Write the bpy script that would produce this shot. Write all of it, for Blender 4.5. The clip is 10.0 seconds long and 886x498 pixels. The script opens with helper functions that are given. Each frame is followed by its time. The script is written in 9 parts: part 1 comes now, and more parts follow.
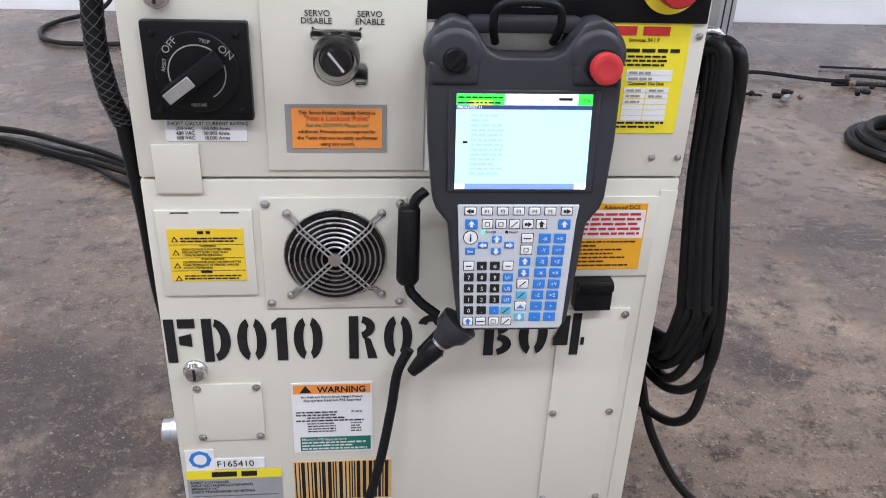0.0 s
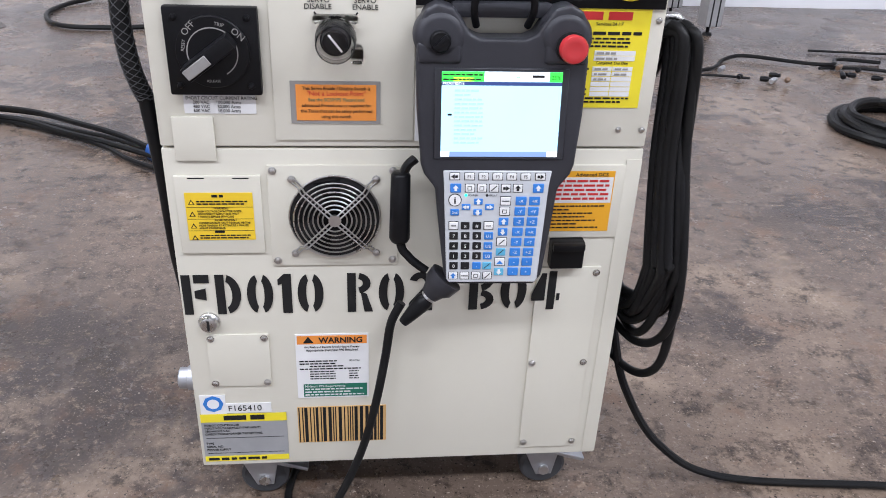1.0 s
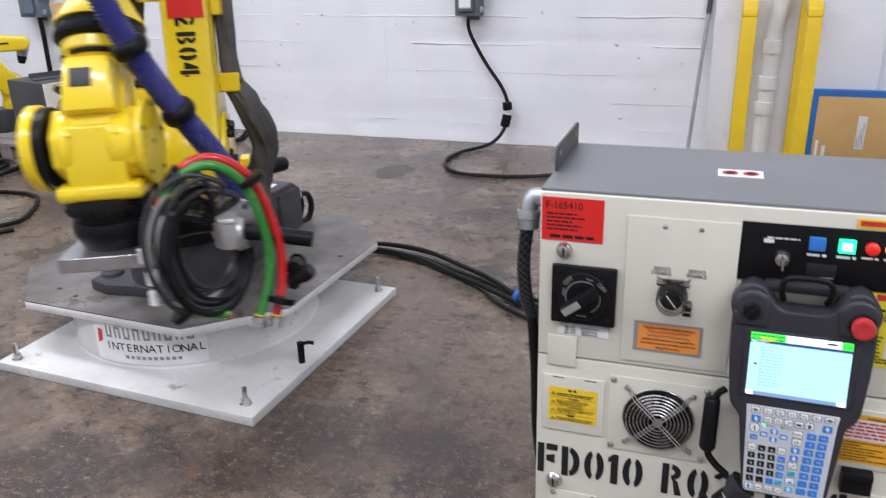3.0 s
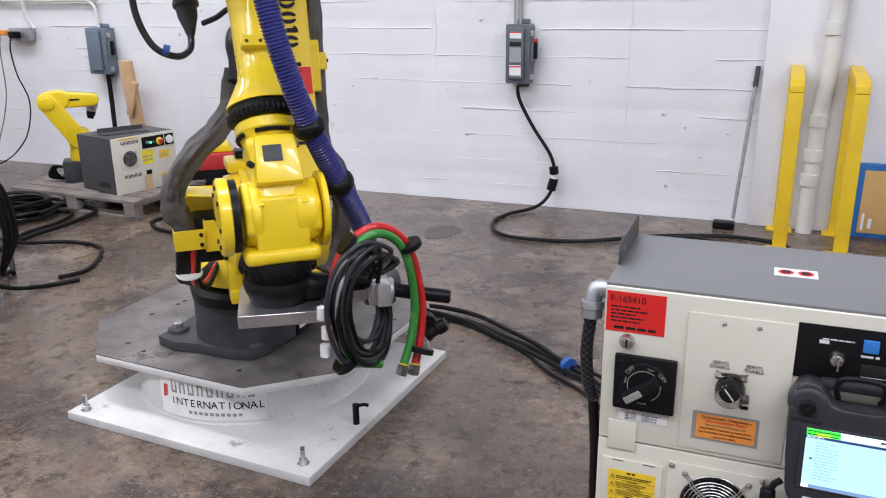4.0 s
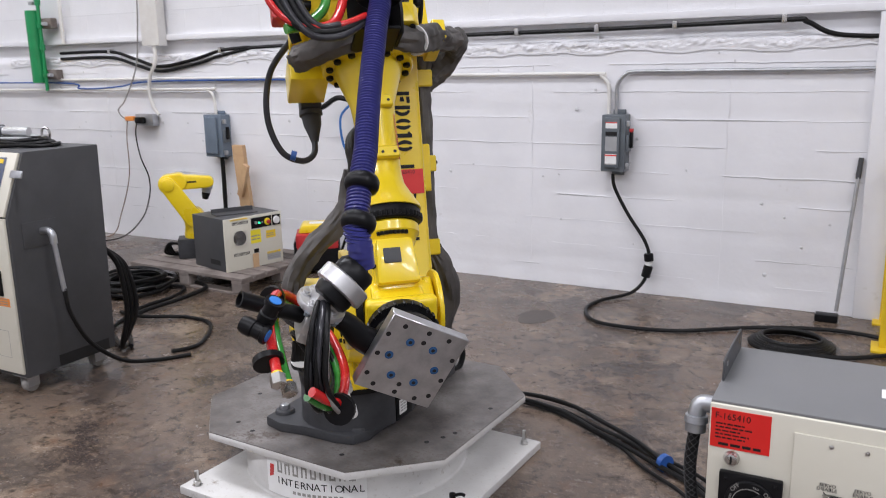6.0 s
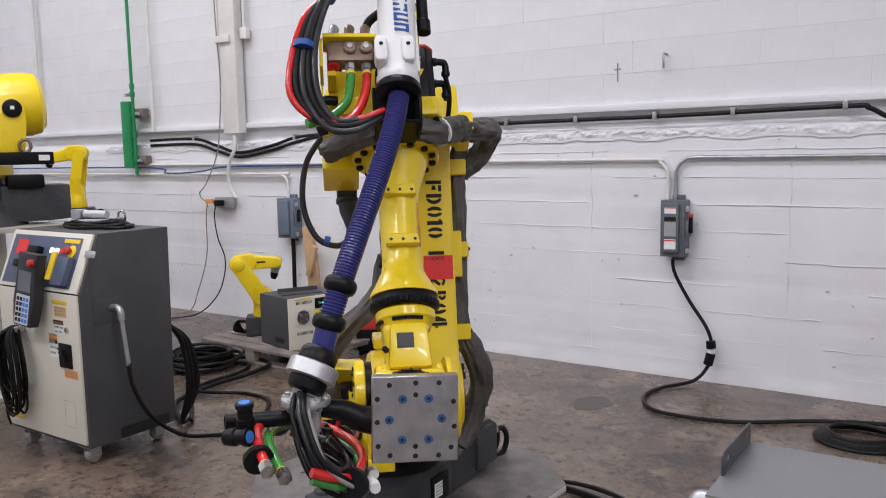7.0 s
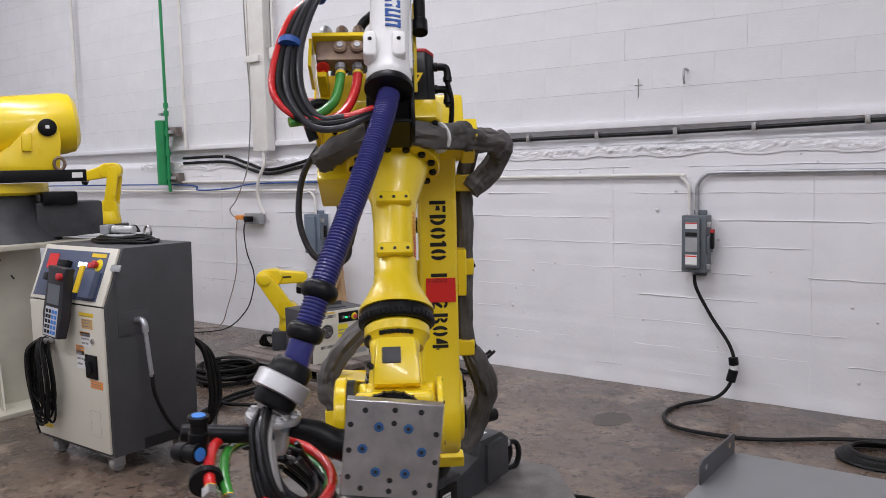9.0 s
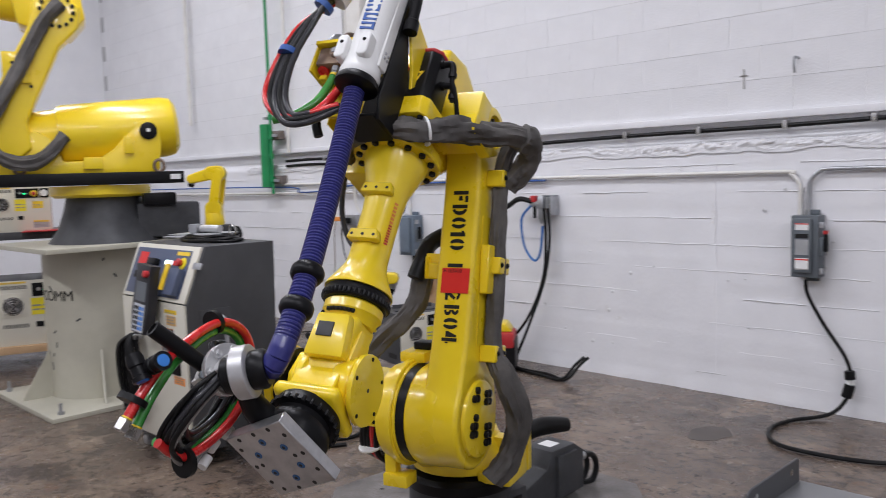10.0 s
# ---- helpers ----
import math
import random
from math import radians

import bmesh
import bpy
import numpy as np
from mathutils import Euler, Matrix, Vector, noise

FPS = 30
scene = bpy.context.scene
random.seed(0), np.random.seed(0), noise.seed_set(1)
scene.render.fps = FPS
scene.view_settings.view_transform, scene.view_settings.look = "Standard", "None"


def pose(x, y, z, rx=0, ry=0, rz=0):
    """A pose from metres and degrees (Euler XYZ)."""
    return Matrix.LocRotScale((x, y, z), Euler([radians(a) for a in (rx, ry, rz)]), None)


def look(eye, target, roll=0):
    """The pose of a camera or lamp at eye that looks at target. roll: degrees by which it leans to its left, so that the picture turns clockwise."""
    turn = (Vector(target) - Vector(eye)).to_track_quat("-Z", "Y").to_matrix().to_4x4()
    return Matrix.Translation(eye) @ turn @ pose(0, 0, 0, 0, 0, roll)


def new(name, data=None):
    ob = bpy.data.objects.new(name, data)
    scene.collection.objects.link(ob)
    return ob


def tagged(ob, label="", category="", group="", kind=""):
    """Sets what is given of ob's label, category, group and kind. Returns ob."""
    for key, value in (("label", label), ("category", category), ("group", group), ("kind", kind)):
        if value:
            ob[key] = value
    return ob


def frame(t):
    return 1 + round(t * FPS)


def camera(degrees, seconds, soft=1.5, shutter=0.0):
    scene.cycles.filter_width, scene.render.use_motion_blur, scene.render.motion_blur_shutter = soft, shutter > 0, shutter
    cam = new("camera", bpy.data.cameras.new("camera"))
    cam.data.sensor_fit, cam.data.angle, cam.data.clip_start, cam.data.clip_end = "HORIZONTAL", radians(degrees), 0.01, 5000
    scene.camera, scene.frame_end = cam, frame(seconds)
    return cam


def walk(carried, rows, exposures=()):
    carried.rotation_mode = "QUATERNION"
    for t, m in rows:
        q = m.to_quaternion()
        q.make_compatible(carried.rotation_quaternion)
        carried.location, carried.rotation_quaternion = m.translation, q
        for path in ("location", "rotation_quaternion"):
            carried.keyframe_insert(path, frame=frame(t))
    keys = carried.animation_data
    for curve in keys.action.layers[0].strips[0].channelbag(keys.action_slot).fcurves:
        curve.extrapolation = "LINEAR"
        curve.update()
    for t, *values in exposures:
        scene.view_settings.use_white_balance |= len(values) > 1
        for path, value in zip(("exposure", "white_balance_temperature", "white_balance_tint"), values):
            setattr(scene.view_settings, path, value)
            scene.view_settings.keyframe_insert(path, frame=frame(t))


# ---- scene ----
cam = camera(57.0, 10.0, soft=0.75, shutter=0.4)
PATH = [
    (0, (-0.064, -0.835, 0.964), (0.135, 0.928, 0.04), 2.4),
    (0.5, (-0.066, -0.884, 0.966), (0.135, 0.865, 0.017), 2.4),
    (1, (-0.06, -0.946, 0.99), (0.138, 0.799, 0.034), 2.5),
    (1.5, (-0.051, -1.037, 1.026), (0.113, 0.748, 0.139), 1.6),
    (2, (-0.003, -1.149, 1.117), (-0.161, 0.669, 0.298), -0.3),
    (2.5, (0.003, -1.203, 1.202), (-0.464, 0.587, 0.442), -0.8),
    (3, (-0.039, -1.217, 1.288), (-0.657, 0.543, 0.566), -1.6),
    (3.2, (-0.05, -1.23, 1.308), (-0.694, 0.533, 0.617), -1.3),
    (4.5, (-0.097, -1.347, 1.424), (-0.852, 0.409, 0.835), -0.6),
    (5, (-0.129, -1.383, 1.444), (-0.936, 0.356, 0.876), -0.5),
    (5.2, (-0.13, -1.398, 1.447), (-0.952, 0.344, 0.907), -0.7),
    (6.3, (-0.015, -1.379, 1.489), (-1.0, 0.318, 1.106), -1.1),
    (6.5, (0.04, -1.365, 1.481), (-0.994, 0.313, 1.143), -1.2),
    (7, (0.081, -1.356, 1.502), (-1.025, 0.293, 1.265), -1.1),
    (7.5, (0.1, -1.363, 1.519), (-1.027, 0.274, 1.299), -1.0),
    (8, (0.111, -1.368, 1.519), (-1.026, 0.264, 1.313), -0.8),
    (8.5, (0.155, -1.369, 1.507), (-0.994, 0.255, 1.309), -0.9),
    (9, (0.191, -1.336, 1.494), (-0.99, 0.266, 1.3), -1.3),
    (9.5, (0.201, -1.225, 1.467), (-1.033, 0.338, 1.285), -1.8),
    (10, (0.24, -1.101, 1.452), (-1.159, 0.317, 1.277), -1.7),
]
EXPOSURES = [(0.0, 0.64, 6250, 10), (1.0, 0.76, 6250, 10), (2.0, 0.56, 6200, 10), (3.0, 0.40, 6350, 10), (5.0, 0.36, 6450, 10), (6.5, 0.09, 6650, 11), (7.5, -0.05, 6680, 12), (9.5, -0.09, 6620, 12), (10.0, -0.08, 6520, 11)]
walk(cam, [(t, look(eye, target, roll)) for t, eye, target, roll in PATH], EXPOSURES)

# ---- world and lights ----
world = bpy.data.worlds.new("hall_air")
scene.world = world
world.use_nodes = True
world.node_tree.nodes["Background"].inputs[0].default_value = (0.88, 0.87, 1.0, 1)
world.node_tree.nodes["Background"].inputs[1].default_value = 0.05
WALL_Y, CEIL = 3.86, 6.2
WF = WALL_Y - 0.03
LAMP_W = 105.0


def hall_lamp(x, y):
    data = bpy.data.lights.new("unseen_bay_lamp", "AREA")
    data.shape, data.size, data.size_y = "RECTANGLE", 2.4, 0.5
    data.energy, data.color = LAMP_W, (0.925, 0.94, 1.03)
    ob = new("unseen_bay_lamp", data)
    ob.matrix_basis = pose(x, y, CEIL - 0.75)
    return ob


# Unseen lamps, assumed overhead; places chosen to balance brightness on wall and floor.
LAMPS = [(-8.4, 1.2), (-4.9, 1.2), (-2.0, 0.6), (3.8, -0.8), (-8.4, -3.4), (-4.9, -3.4), (-1.4, -3.4), (2.1, -3.4), (5.2, -2.6)]
for lx, ly in LAMPS:
    hall_lamp(lx, ly)


# ---- materials ----
def surface(name, col, col2=None, scale=6.0, rough=0.5, metal=0.0, bump=0.15, bscale=60.0, fine=None, spots=None, coat=0.0, rvar=0.12, dist=0.002, vary=0.0, grit=False, spec=0.5):
    """Two scales of colour variation, roughness wear and fine relief in object space."""
    m = bpy.data.materials.new(name)
    m.use_nodes = True
    t = m.node_tree
    n, k = t.nodes, t.links
    b = n["Principled BSDF"]
    co = n.new("ShaderNodeTexCoord")
    big = n.new("ShaderNodeTexNoise")
    big.inputs["Scale"].default_value, big.inputs["Detail"].default_value, big.inputs["Roughness"].default_value = scale, 6, 0.62
    k.new(co.outputs["Object"], big.inputs["Vector"])
    ramp = n.new("ShaderNodeValToRGB")
    ramp.color_ramp.elements[0].position, ramp.color_ramp.elements[1].position = 0.36, 0.68
    c2 = col2 or tuple(c * 0.82 for c in col)
    ramp.color_ramp.elements[0].color, ramp.color_ramp.elements[1].color = (*c2, 1), (*col, 1)
    k.new(big.outputs["Fac"], ramp.inputs["Fac"])
    out = ramp.outputs["Color"]
    small = n.new("ShaderNodeTexNoise")
    small.inputs["Scale"].default_value, small.inputs["Detail"].default_value = bscale, 4
    k.new(co.outputs["Object"], small.inputs["Vector"])
    if fine:
        r2 = n.new("ShaderNodeValToRGB")
        r2.color_ramp.elements[0].position, r2.color_ramp.elements[1].position = (0.60, 0.78) if grit else (0.52, 0.72)
        k.new(small.outputs["Fac"], r2.inputs["Fac"])
        mix = n.new("ShaderNodeMix")
        mix.data_type = "RGBA"
        k.new(r2.outputs["Color"], mix.inputs["Factor"])
        k.new(out, mix.inputs[6])
        mix.inputs[7].default_value = (*fine, 1)
        out = mix.outputs[2]
    if spots:
        sp = n.new("ShaderNodeTexNoise")
        sp.inputs["Scale"].default_value, sp.inputs["Detail"].default_value, sp.inputs["Roughness"].default_value = spots[1], 8, 0.7
        k.new(co.outputs["Object"], sp.inputs["Vector"])
        r3 = n.new("ShaderNodeValToRGB")
        r3.color_ramp.elements[0].position, r3.color_ramp.elements[1].position = spots[2], spots[2] + 0.08
        k.new(sp.outputs["Fac"], r3.inputs["Fac"])
        mix = n.new("ShaderNodeMix")
        mix.data_type = "RGBA"
        k.new(r3.outputs["Color"], mix.inputs["Factor"])
        k.new(out, mix.inputs[6])
        mix.inputs[7].default_value = (*spots[0], 1)
        out = mix.outputs[2]
    if vary:
        oi = n.new("ShaderNodeObjectInfo")
        hsv = n.new("ShaderNodeHueSaturation")
        mr = n.new("ShaderNodeMapRange")
        mr.inputs["To Min"].default_value, mr.inputs["To Max"].default_value = 1 - vary, 1 + vary
        k.new(oi.outputs["Random"], mr.inputs["Value"])
        k.new(mr.outputs["Result"], hsv.inputs["Value"])
        k.new(out, hsv.inputs["Color"])
        out = hsv.outputs["Color"]
    k.new(out, b.inputs["Base Color"])
    rr = n.new("ShaderNodeMapRange")
    rr.inputs["To Min"].default_value, rr.inputs["To Max"].default_value = max(rough - rvar, 0.03), min(rough + rvar, 1)
    k.new(big.outputs["Fac"], rr.inputs["Value"])
    k.new(rr.outputs["Result"], b.inputs["Roughness"])
    b.inputs["Metallic"].default_value = metal
    b.inputs["Coat Weight"].default_value = coat
    b.inputs["Specular IOR Level"].default_value = spec
    if bump:
        bp = n.new("ShaderNodeBump")
        bp.inputs["Strength"].default_value, bp.inputs["Distance"].default_value = bump, dist
        k.new(small.outputs["Fac"], bp.inputs["Height"])
        k.new(bp.outputs["Normal"], b.inputs["Normal"])
    return m


def glow(name, col, strength):
    m = bpy.data.materials.new(name)
    m.use_nodes = True
    b = m.node_tree.nodes["Principled BSDF"]
    b.inputs["Base Color"].default_value = (*col, 1)
    b.inputs["Emission Color"].default_value = (*col, 1)
    b.inputs["Emission Strength"].default_value = strength
    b.inputs["Roughness"].default_value = 0.25
    return m


def clear(name):
    m = bpy.data.materials.new(name)
    m.use_nodes = True
    b = m.node_tree.nodes["Principled BSDF"]
    b.inputs["Transmission Weight"].default_value = 1.0
    b.inputs["Roughness"].default_value = 0.06
    b.inputs["IOR"].default_value = 1.3
    b.inputs["Base Color"].default_value = (0.95, 0.95, 0.95, 1)
    return m


def stained_concrete():
    """Old hall floor: cloudy brown and grey stains, dark oily patches, rusty tones, fine light grit and dark specks."""
    m = bpy.data.materials.new("stained_concrete")
    m.use_nodes = True
    t = m.node_tree
    n, k = t.nodes, t.links
    b = n["Principled BSDF"]
    co = n.new("ShaderNodeTexCoord")

    def cloud(scale, lo, hi, detail=6, rough=0.6):
        g = n.new("ShaderNodeTexNoise")
        g.inputs["Scale"].default_value, g.inputs["Detail"].default_value, g.inputs["Roughness"].default_value = scale, detail, rough
        k.new(co.outputs["Object"], g.inputs["Vector"])
        r = n.new("ShaderNodeMapRange")
        r.inputs["From Min"].default_value, r.inputs["From Max"].default_value = lo, hi
        k.new(g.outputs["Fac"], r.inputs["Value"])
        return r.outputs["Result"]

    def blend(fac, a, c, mode="MIX"):
        x = n.new("ShaderNodeMix")
        x.data_type, x.blend_type = "RGBA", mode
        k.new(fac, x.inputs["Factor"])
        if isinstance(a, tuple):
            x.inputs[6].default_value = (*a, 1)
        else:
            k.new(a, x.inputs[6])
        x.inputs[7].default_value = (*c, 1)
        return x.outputs[2]

    col = blend(cloud(0.8, 0.38, 0.62, 7, 0.65), (0.166, 0.122, 0.093), (0.076, 0.058, 0.049))
    col = blend(cloud(2.3, 0.51, 0.66, 9, 0.70), col, (0.257, 0.193, 0.142))
    col = blend(cloud(1.5, 0.525, 0.585, 10, 0.70), col, (0.050, 0.038, 0.034))
    col = blend(cloud(5.5, 0.55, 0.72, 7, 0.7), col, (0.147, 0.083, 0.051))
    col = blend(cloud(15, 0.50, 0.62, 7, 0.78), col, (0.048, 0.035, 0.027))
    col = blend(cloud(42, 0.55, 0.68, 5, 0.78), col, (0.235, 0.175, 0.129))
    col = blend(cloud(210, 0.62, 0.72, 2, 0.5), col, (0.262, 0.208, 0.165))
    col = blend(cloud(110, 0.69, 0.74, 2, 0.5), col, (0.360, 0.295, 0.238))
    col = blend(cloud(160, 0.63, 0.70, 2, 0.5), col, (0.026, 0.021, 0.018))
    k.new(col, b.inputs["Base Color"])
    r = n.new("ShaderNodeMapRange")
    r.inputs["To Min"].default_value, r.inputs["To Max"].default_value = 0.13, 0.37
    k.new(cloud(3.3, 0.3, 0.7, 7, 0.7), r.inputs["Value"])
    k.new(r.outputs["Result"], b.inputs["Roughness"])
    bp = n.new("ShaderNodeBump")
    bp.inputs["Strength"].default_value, bp.inputs["Distance"].default_value = 0.5, 0.0015
    k.new(cloud(120, 0.2, 0.8, 4), bp.inputs["Height"])
    k.new(bp.outputs["Normal"], b.inputs["Normal"])
    return m


M = {}
M["wall"] = surface("white_wall_paint", (0.80, 0.80, 0.82), (0.72, 0.72, 0.74), 1.3, 0.55, bump=0.3, bscale=34, spots=((0.66, 0.65, 0.64), 3.1, 0.66), dist=0.004)
M["block"] = surface("painted_block", (0.75, 0.75, 0.765), (0.69, 0.69, 0.705), 3.0, 0.55, bump=0.6, bscale=75, dist=0.004)
M["joint"] = surface("dusty_block_joint", (0.56, 0.56, 0.565), (0.40, 0.40, 0.40), 2.2, 0.8, bump=0.2)
M["mortar"] = surface("painted_joint", (0.70, 0.70, 0.71), None, 3, 0.7)
M["floor"] = stained_concrete()
M["oil"] = surface("oil_stained_concrete", (0.10, 0.082, 0.070), (0.058, 0.047, 0.041), 14, 0.42, bump=0.4, bscale=120, dist=0.0015)
M["cream"] = surface("cream_enamel", (0.68, 0.655, 0.56), (0.655, 0.63, 0.535), 5, 0.38, bump=0.06, bscale=420, spots=((0.60, 0.57, 0.48), 7, 0.70), dist=0.0006)
M["cream2"] = surface("pale_enamel", (0.50, 0.48, 0.39), (0.44, 0.42, 0.34), 4, 0.42, bump=0.06, bscale=300, spots=((0.36, 0.33, 0.27), 9, 0.72), dist=0.0006)
M["charcoal"] = surface("charcoal_enamel", (0.078, 0.079, 0.083), (0.064, 0.065, 0.069), 5, 0.42, bump=0.08, bscale=350, dist=0.0006, spec=0.2)
M["plategrey"] = surface("grey_lid_enamel", (0.17, 0.172, 0.175), (0.15, 0.152, 0.156), 6, 0.38, bump=0.06, bscale=350, dist=0.0005)
M["cast"] = surface("dark_grey_casting", (0.064, 0.066, 0.071), (0.042, 0.043, 0.047), 9, 0.45, bump=0.3, bscale=160, dist=0.001, spec=0.25)
M["yellow"] = surface("yellow_enamel", (0.89, 0.655, 0.016), (0.83, 0.595, 0.013), 4, 0.30, bump=0.08, bscale=120, spots=((0.55, 0.36, 0.02), 8, 0.74), coat=0.35, dist=0.0012)
M["safety"] = surface("safety_yellow_paint", (0.78, 0.55, 0.02), (0.70, 0.46, 0.02), 7, 0.42, bump=0.1, bscale=90, spots=((0.30, 0.22, 0.08), 14, 0.72))
M["black"] = surface("black_plastic", (0.008, 0.008, 0.009), (0.006, 0.006, 0.007), 12, 0.38, bump=0.12, bscale=420, dist=0.0005, spec=0.18)
M["darkhose"] = surface("dark_grey_hose", (0.038, 0.038, 0.043), (0.026, 0.026, 0.030), 14, 0.32, bump=0.06, bscale=200, coat=0.2, dist=0.0005, spec=0.25)
M["rubber"] = surface("black_cable_jacket", (0.008, 0.008, 0.009), (0.012, 0.0118, 0.0115), 14, 0.40, bump=0.1, bscale=200, dist=0.0005, spec=0.16)
M["pendant"] = surface("dark_grey_moulded_plastic", (0.034, 0.034, 0.040), (0.027, 0.027, 0.032), 10, 0.42, bump=0.25, bscale=900, dist=0.0004, spec=0.3)
M["keygrey"] = surface("light_grey_keypad", (0.56, 0.58, 0.60), (0.52, 0.54, 0.56), 12, 0.5, bump=0.05)
M["blue"] = surface("blue_keys", (0.035, 0.21, 0.62), (0.03, 0.18, 0.55), 30, 0.45, bump=0.0)
M["white"] = surface("white_print", (0.80, 0.80, 0.79), (0.74, 0.74, 0.73), 12, 0.5, bump=0.03)
M["ink"] = surface("black_ink", (0.012, 0.012, 0.013), (0.02, 0.02, 0.02), 22, 0.5, bump=0.0, spec=0.2)
M["paintblack"] = surface("stencil_paint", (0.014, 0.014, 0.015), (0.02, 0.02, 0.02), 35, 0.55, bump=0.1, bscale=240, spec=0.2)
M["greyink"] = surface("grey_ink", (0.33, 0.32, 0.30), None, 20, 0.6, bump=0)
M["labyellow"] = surface("yellow_label", (0.86, 0.60, 0.03), (0.82, 0.55, 0.03), 15, 0.42, bump=0.02)
M["amber"] = surface("amber_label", (0.85, 0.42, 0.025), (0.80, 0.38, 0.02), 15, 0.42, bump=0.02)
M["keycyan"] = surface("cyan_keys", (0.12, 0.42, 0.62), (0.10, 0.38, 0.57), 30, 0.45, bump=0.0)
M["lemon"] = surface("lemon_label", (0.85, 0.72, 0.03), (0.82, 0.68, 0.03), 15, 0.42, bump=0.02)
M["laborange"] = surface("orange_label", (0.83, 0.30, 0.055), (0.78, 0.27, 0.05), 15, 0.42, bump=0.02)
M["labred"] = surface("red_label", (0.72, 0.022, 0.018), (0.66, 0.018, 0.015), 15, 0.38, bump=0.02)
M["red"] = surface("red_plastic", (0.52, 0.032, 0.036), (0.45, 0.026, 0.030), 20, 0.38, bump=0.04)
M["redink"] = surface("red_ink", (0.62, 0.03, 0.03), None, 20, 0.5, bump=0)
M["green"] = surface("green_ink", (0.015, 0.17, 0.11), None, 20, 0.5, bump=0)
M["greenpaint"] = surface("green_pipe_paint", (0.008, 0.26, 0.085), (0.006, 0.22, 0.07), 8, 0.42, bump=0.08)
M["silver"] = surface("silver_label", (0.42, 0.43, 0.44), (0.37, 0.38, 0.39), 20, 0.4, metal=0.3, bump=0.02)
M["steel"] = surface("bright_steel", (0.62, 0.62, 0.62), (0.48, 0.47, 0.45), 14, 0.28, metal=1.0, bump=0.08, bscale=200)
M["galv"] = surface("galvanised_steel", (0.50, 0.51, 0.53), (0.38, 0.39, 0.41), 18, 0.42, metal=0.8, bump=0.1, bscale=90)
M["alu"] = surface("machined_aluminium", (0.60, 0.60, 0.60), (0.48, 0.48, 0.49), 9, 0.40, metal=0.75, bump=0.12, bscale=260, dist=0.0006)
M["brushed"] = surface("brushed_aluminium_plate", (0.56, 0.56, 0.565), (0.40, 0.40, 0.41), 16, 0.33, metal=0.9, bump=0.15, bscale=180, dist=0.0006, rvar=0.1)
M["platesteel"] = surface("scuffed_plate_steel", (0.27, 0.255, 0.245), (0.085, 0.076, 0.072), 5.0, 0.40, metal=0.35, bump=0.2, bscale=90, fine=(0.16, 0.13, 0.11), spots=((0.085, 0.060, 0.046), 6.0, 0.585), rvar=0.2)
M["whitesteel"] = surface("white_painted_steel", (0.72, 0.715, 0.70), (0.56, 0.55, 0.53), 3.5, 0.45, bump=0.2, bscale=70, fine=(0.52, 0.49, 0.45), spots=((0.30, 0.26, 0.22), 6.5, 0.61), grit=True)
M["whitecast"] = surface("white_moulded_tube", (0.76, 0.76, 0.75), (0.70, 0.70, 0.69), 6, 0.36, bump=0.08, bscale=200)
M["bluehose"] = surface("blue_violet_hose", (0.040, 0.042, 0.21), (0.028, 0.030, 0.15), 16, 0.33, bump=0.05, coat=0.2, spec=0.35)
M["redhose"] = surface("red_hose", (0.62, 0.022, 0.022), (0.52, 0.018, 0.018), 18, 0.25, bump=0.03, coat=0.3)
M["greenhose"] = surface("green_hose", (0.045, 0.27, 0.045), (0.03, 0.20, 0.03), 18, 0.25, bump=0.03, coat=0.3)
M["greyhose"] = surface("grey_cable", (0.30, 0.29, 0.275), (0.24, 0.23, 0.22), 20, 0.5, bump=0.05)
M["fabric"] = surface("grey_woven_sleeve", (0.125, 0.116, 0.109), (0.060, 0.056, 0.054), 7, 0.62, bump=0.35, bscale=40, dist=0.004, spec=0.3)
M["tieblue"] = surface("blue_cable_tie", (0.02, 0.09, 0.34), None, 20, 0.45, bump=0)
M["capblue"] = surface("blue_coated_screw", (0.05, 0.15, 0.34), (0.03, 0.10, 0.25), 40, 0.35, metal=0.4, bump=0)
M["boxblue"] = surface("blue_grey_enamel", (0.155, 0.195, 0.245), (0.13, 0.165, 0.21), 8, 0.42, bump=0.05)
M["panelblue"] = surface("slate_blue_panel", (0.075, 0.095, 0.16), (0.062, 0.08, 0.135), 8, 0.42, bump=0.05)
M["boxgrey"] = surface("grey_box_enamel", (0.13, 0.15, 0.165), (0.105, 0.12, 0.135), 8, 0.42, bump=0.05)
M["wood"] = surface("weathered_pallet_wood", (0.25, 0.215, 0.195), (0.14, 0.115, 0.102), 7, 0.75, bump=0.5, bscale=50, vary=0.18)
M["pine"] = surface("new_pine_board", (0.62, 0.42, 0.24), (0.52, 0.33, 0.18), 8, 0.6, bump=0.2, bscale=50)
M["kraft"] = surface("tan_kraft_paper", (0.66, 0.42, 0.17), (0.60, 0.37, 0.14), 5, 0.6, bump=0.15, bscale=40)
M["bluetape"] = surface("blue_tape", (0.03, 0.16, 0.46), (0.025, 0.13, 0.40), 9, 0.5, bump=0.05)
M["pvc"] = surface("white_pvc", (0.76, 0.75, 0.72), (0.66, 0.64, 0.60), 5, 0.4, bump=0.04)
M["copper"] = surface("brass_fitting", (0.27, 0.19, 0.135), (0.17, 0.115, 0.085), 20, 0.42, metal=0.55, bump=0.1)
M["ceiling"] = surface("white_deck", (0.70, 0.70, 0.70), None, 2, 0.6)
# Near-black colour stands in for the shade inside holes, slots, grooves and openings.
M["dark"] = surface("painted_hole_shade", (0.010, 0.010, 0.011), None, 10, 0.6, bump=0)
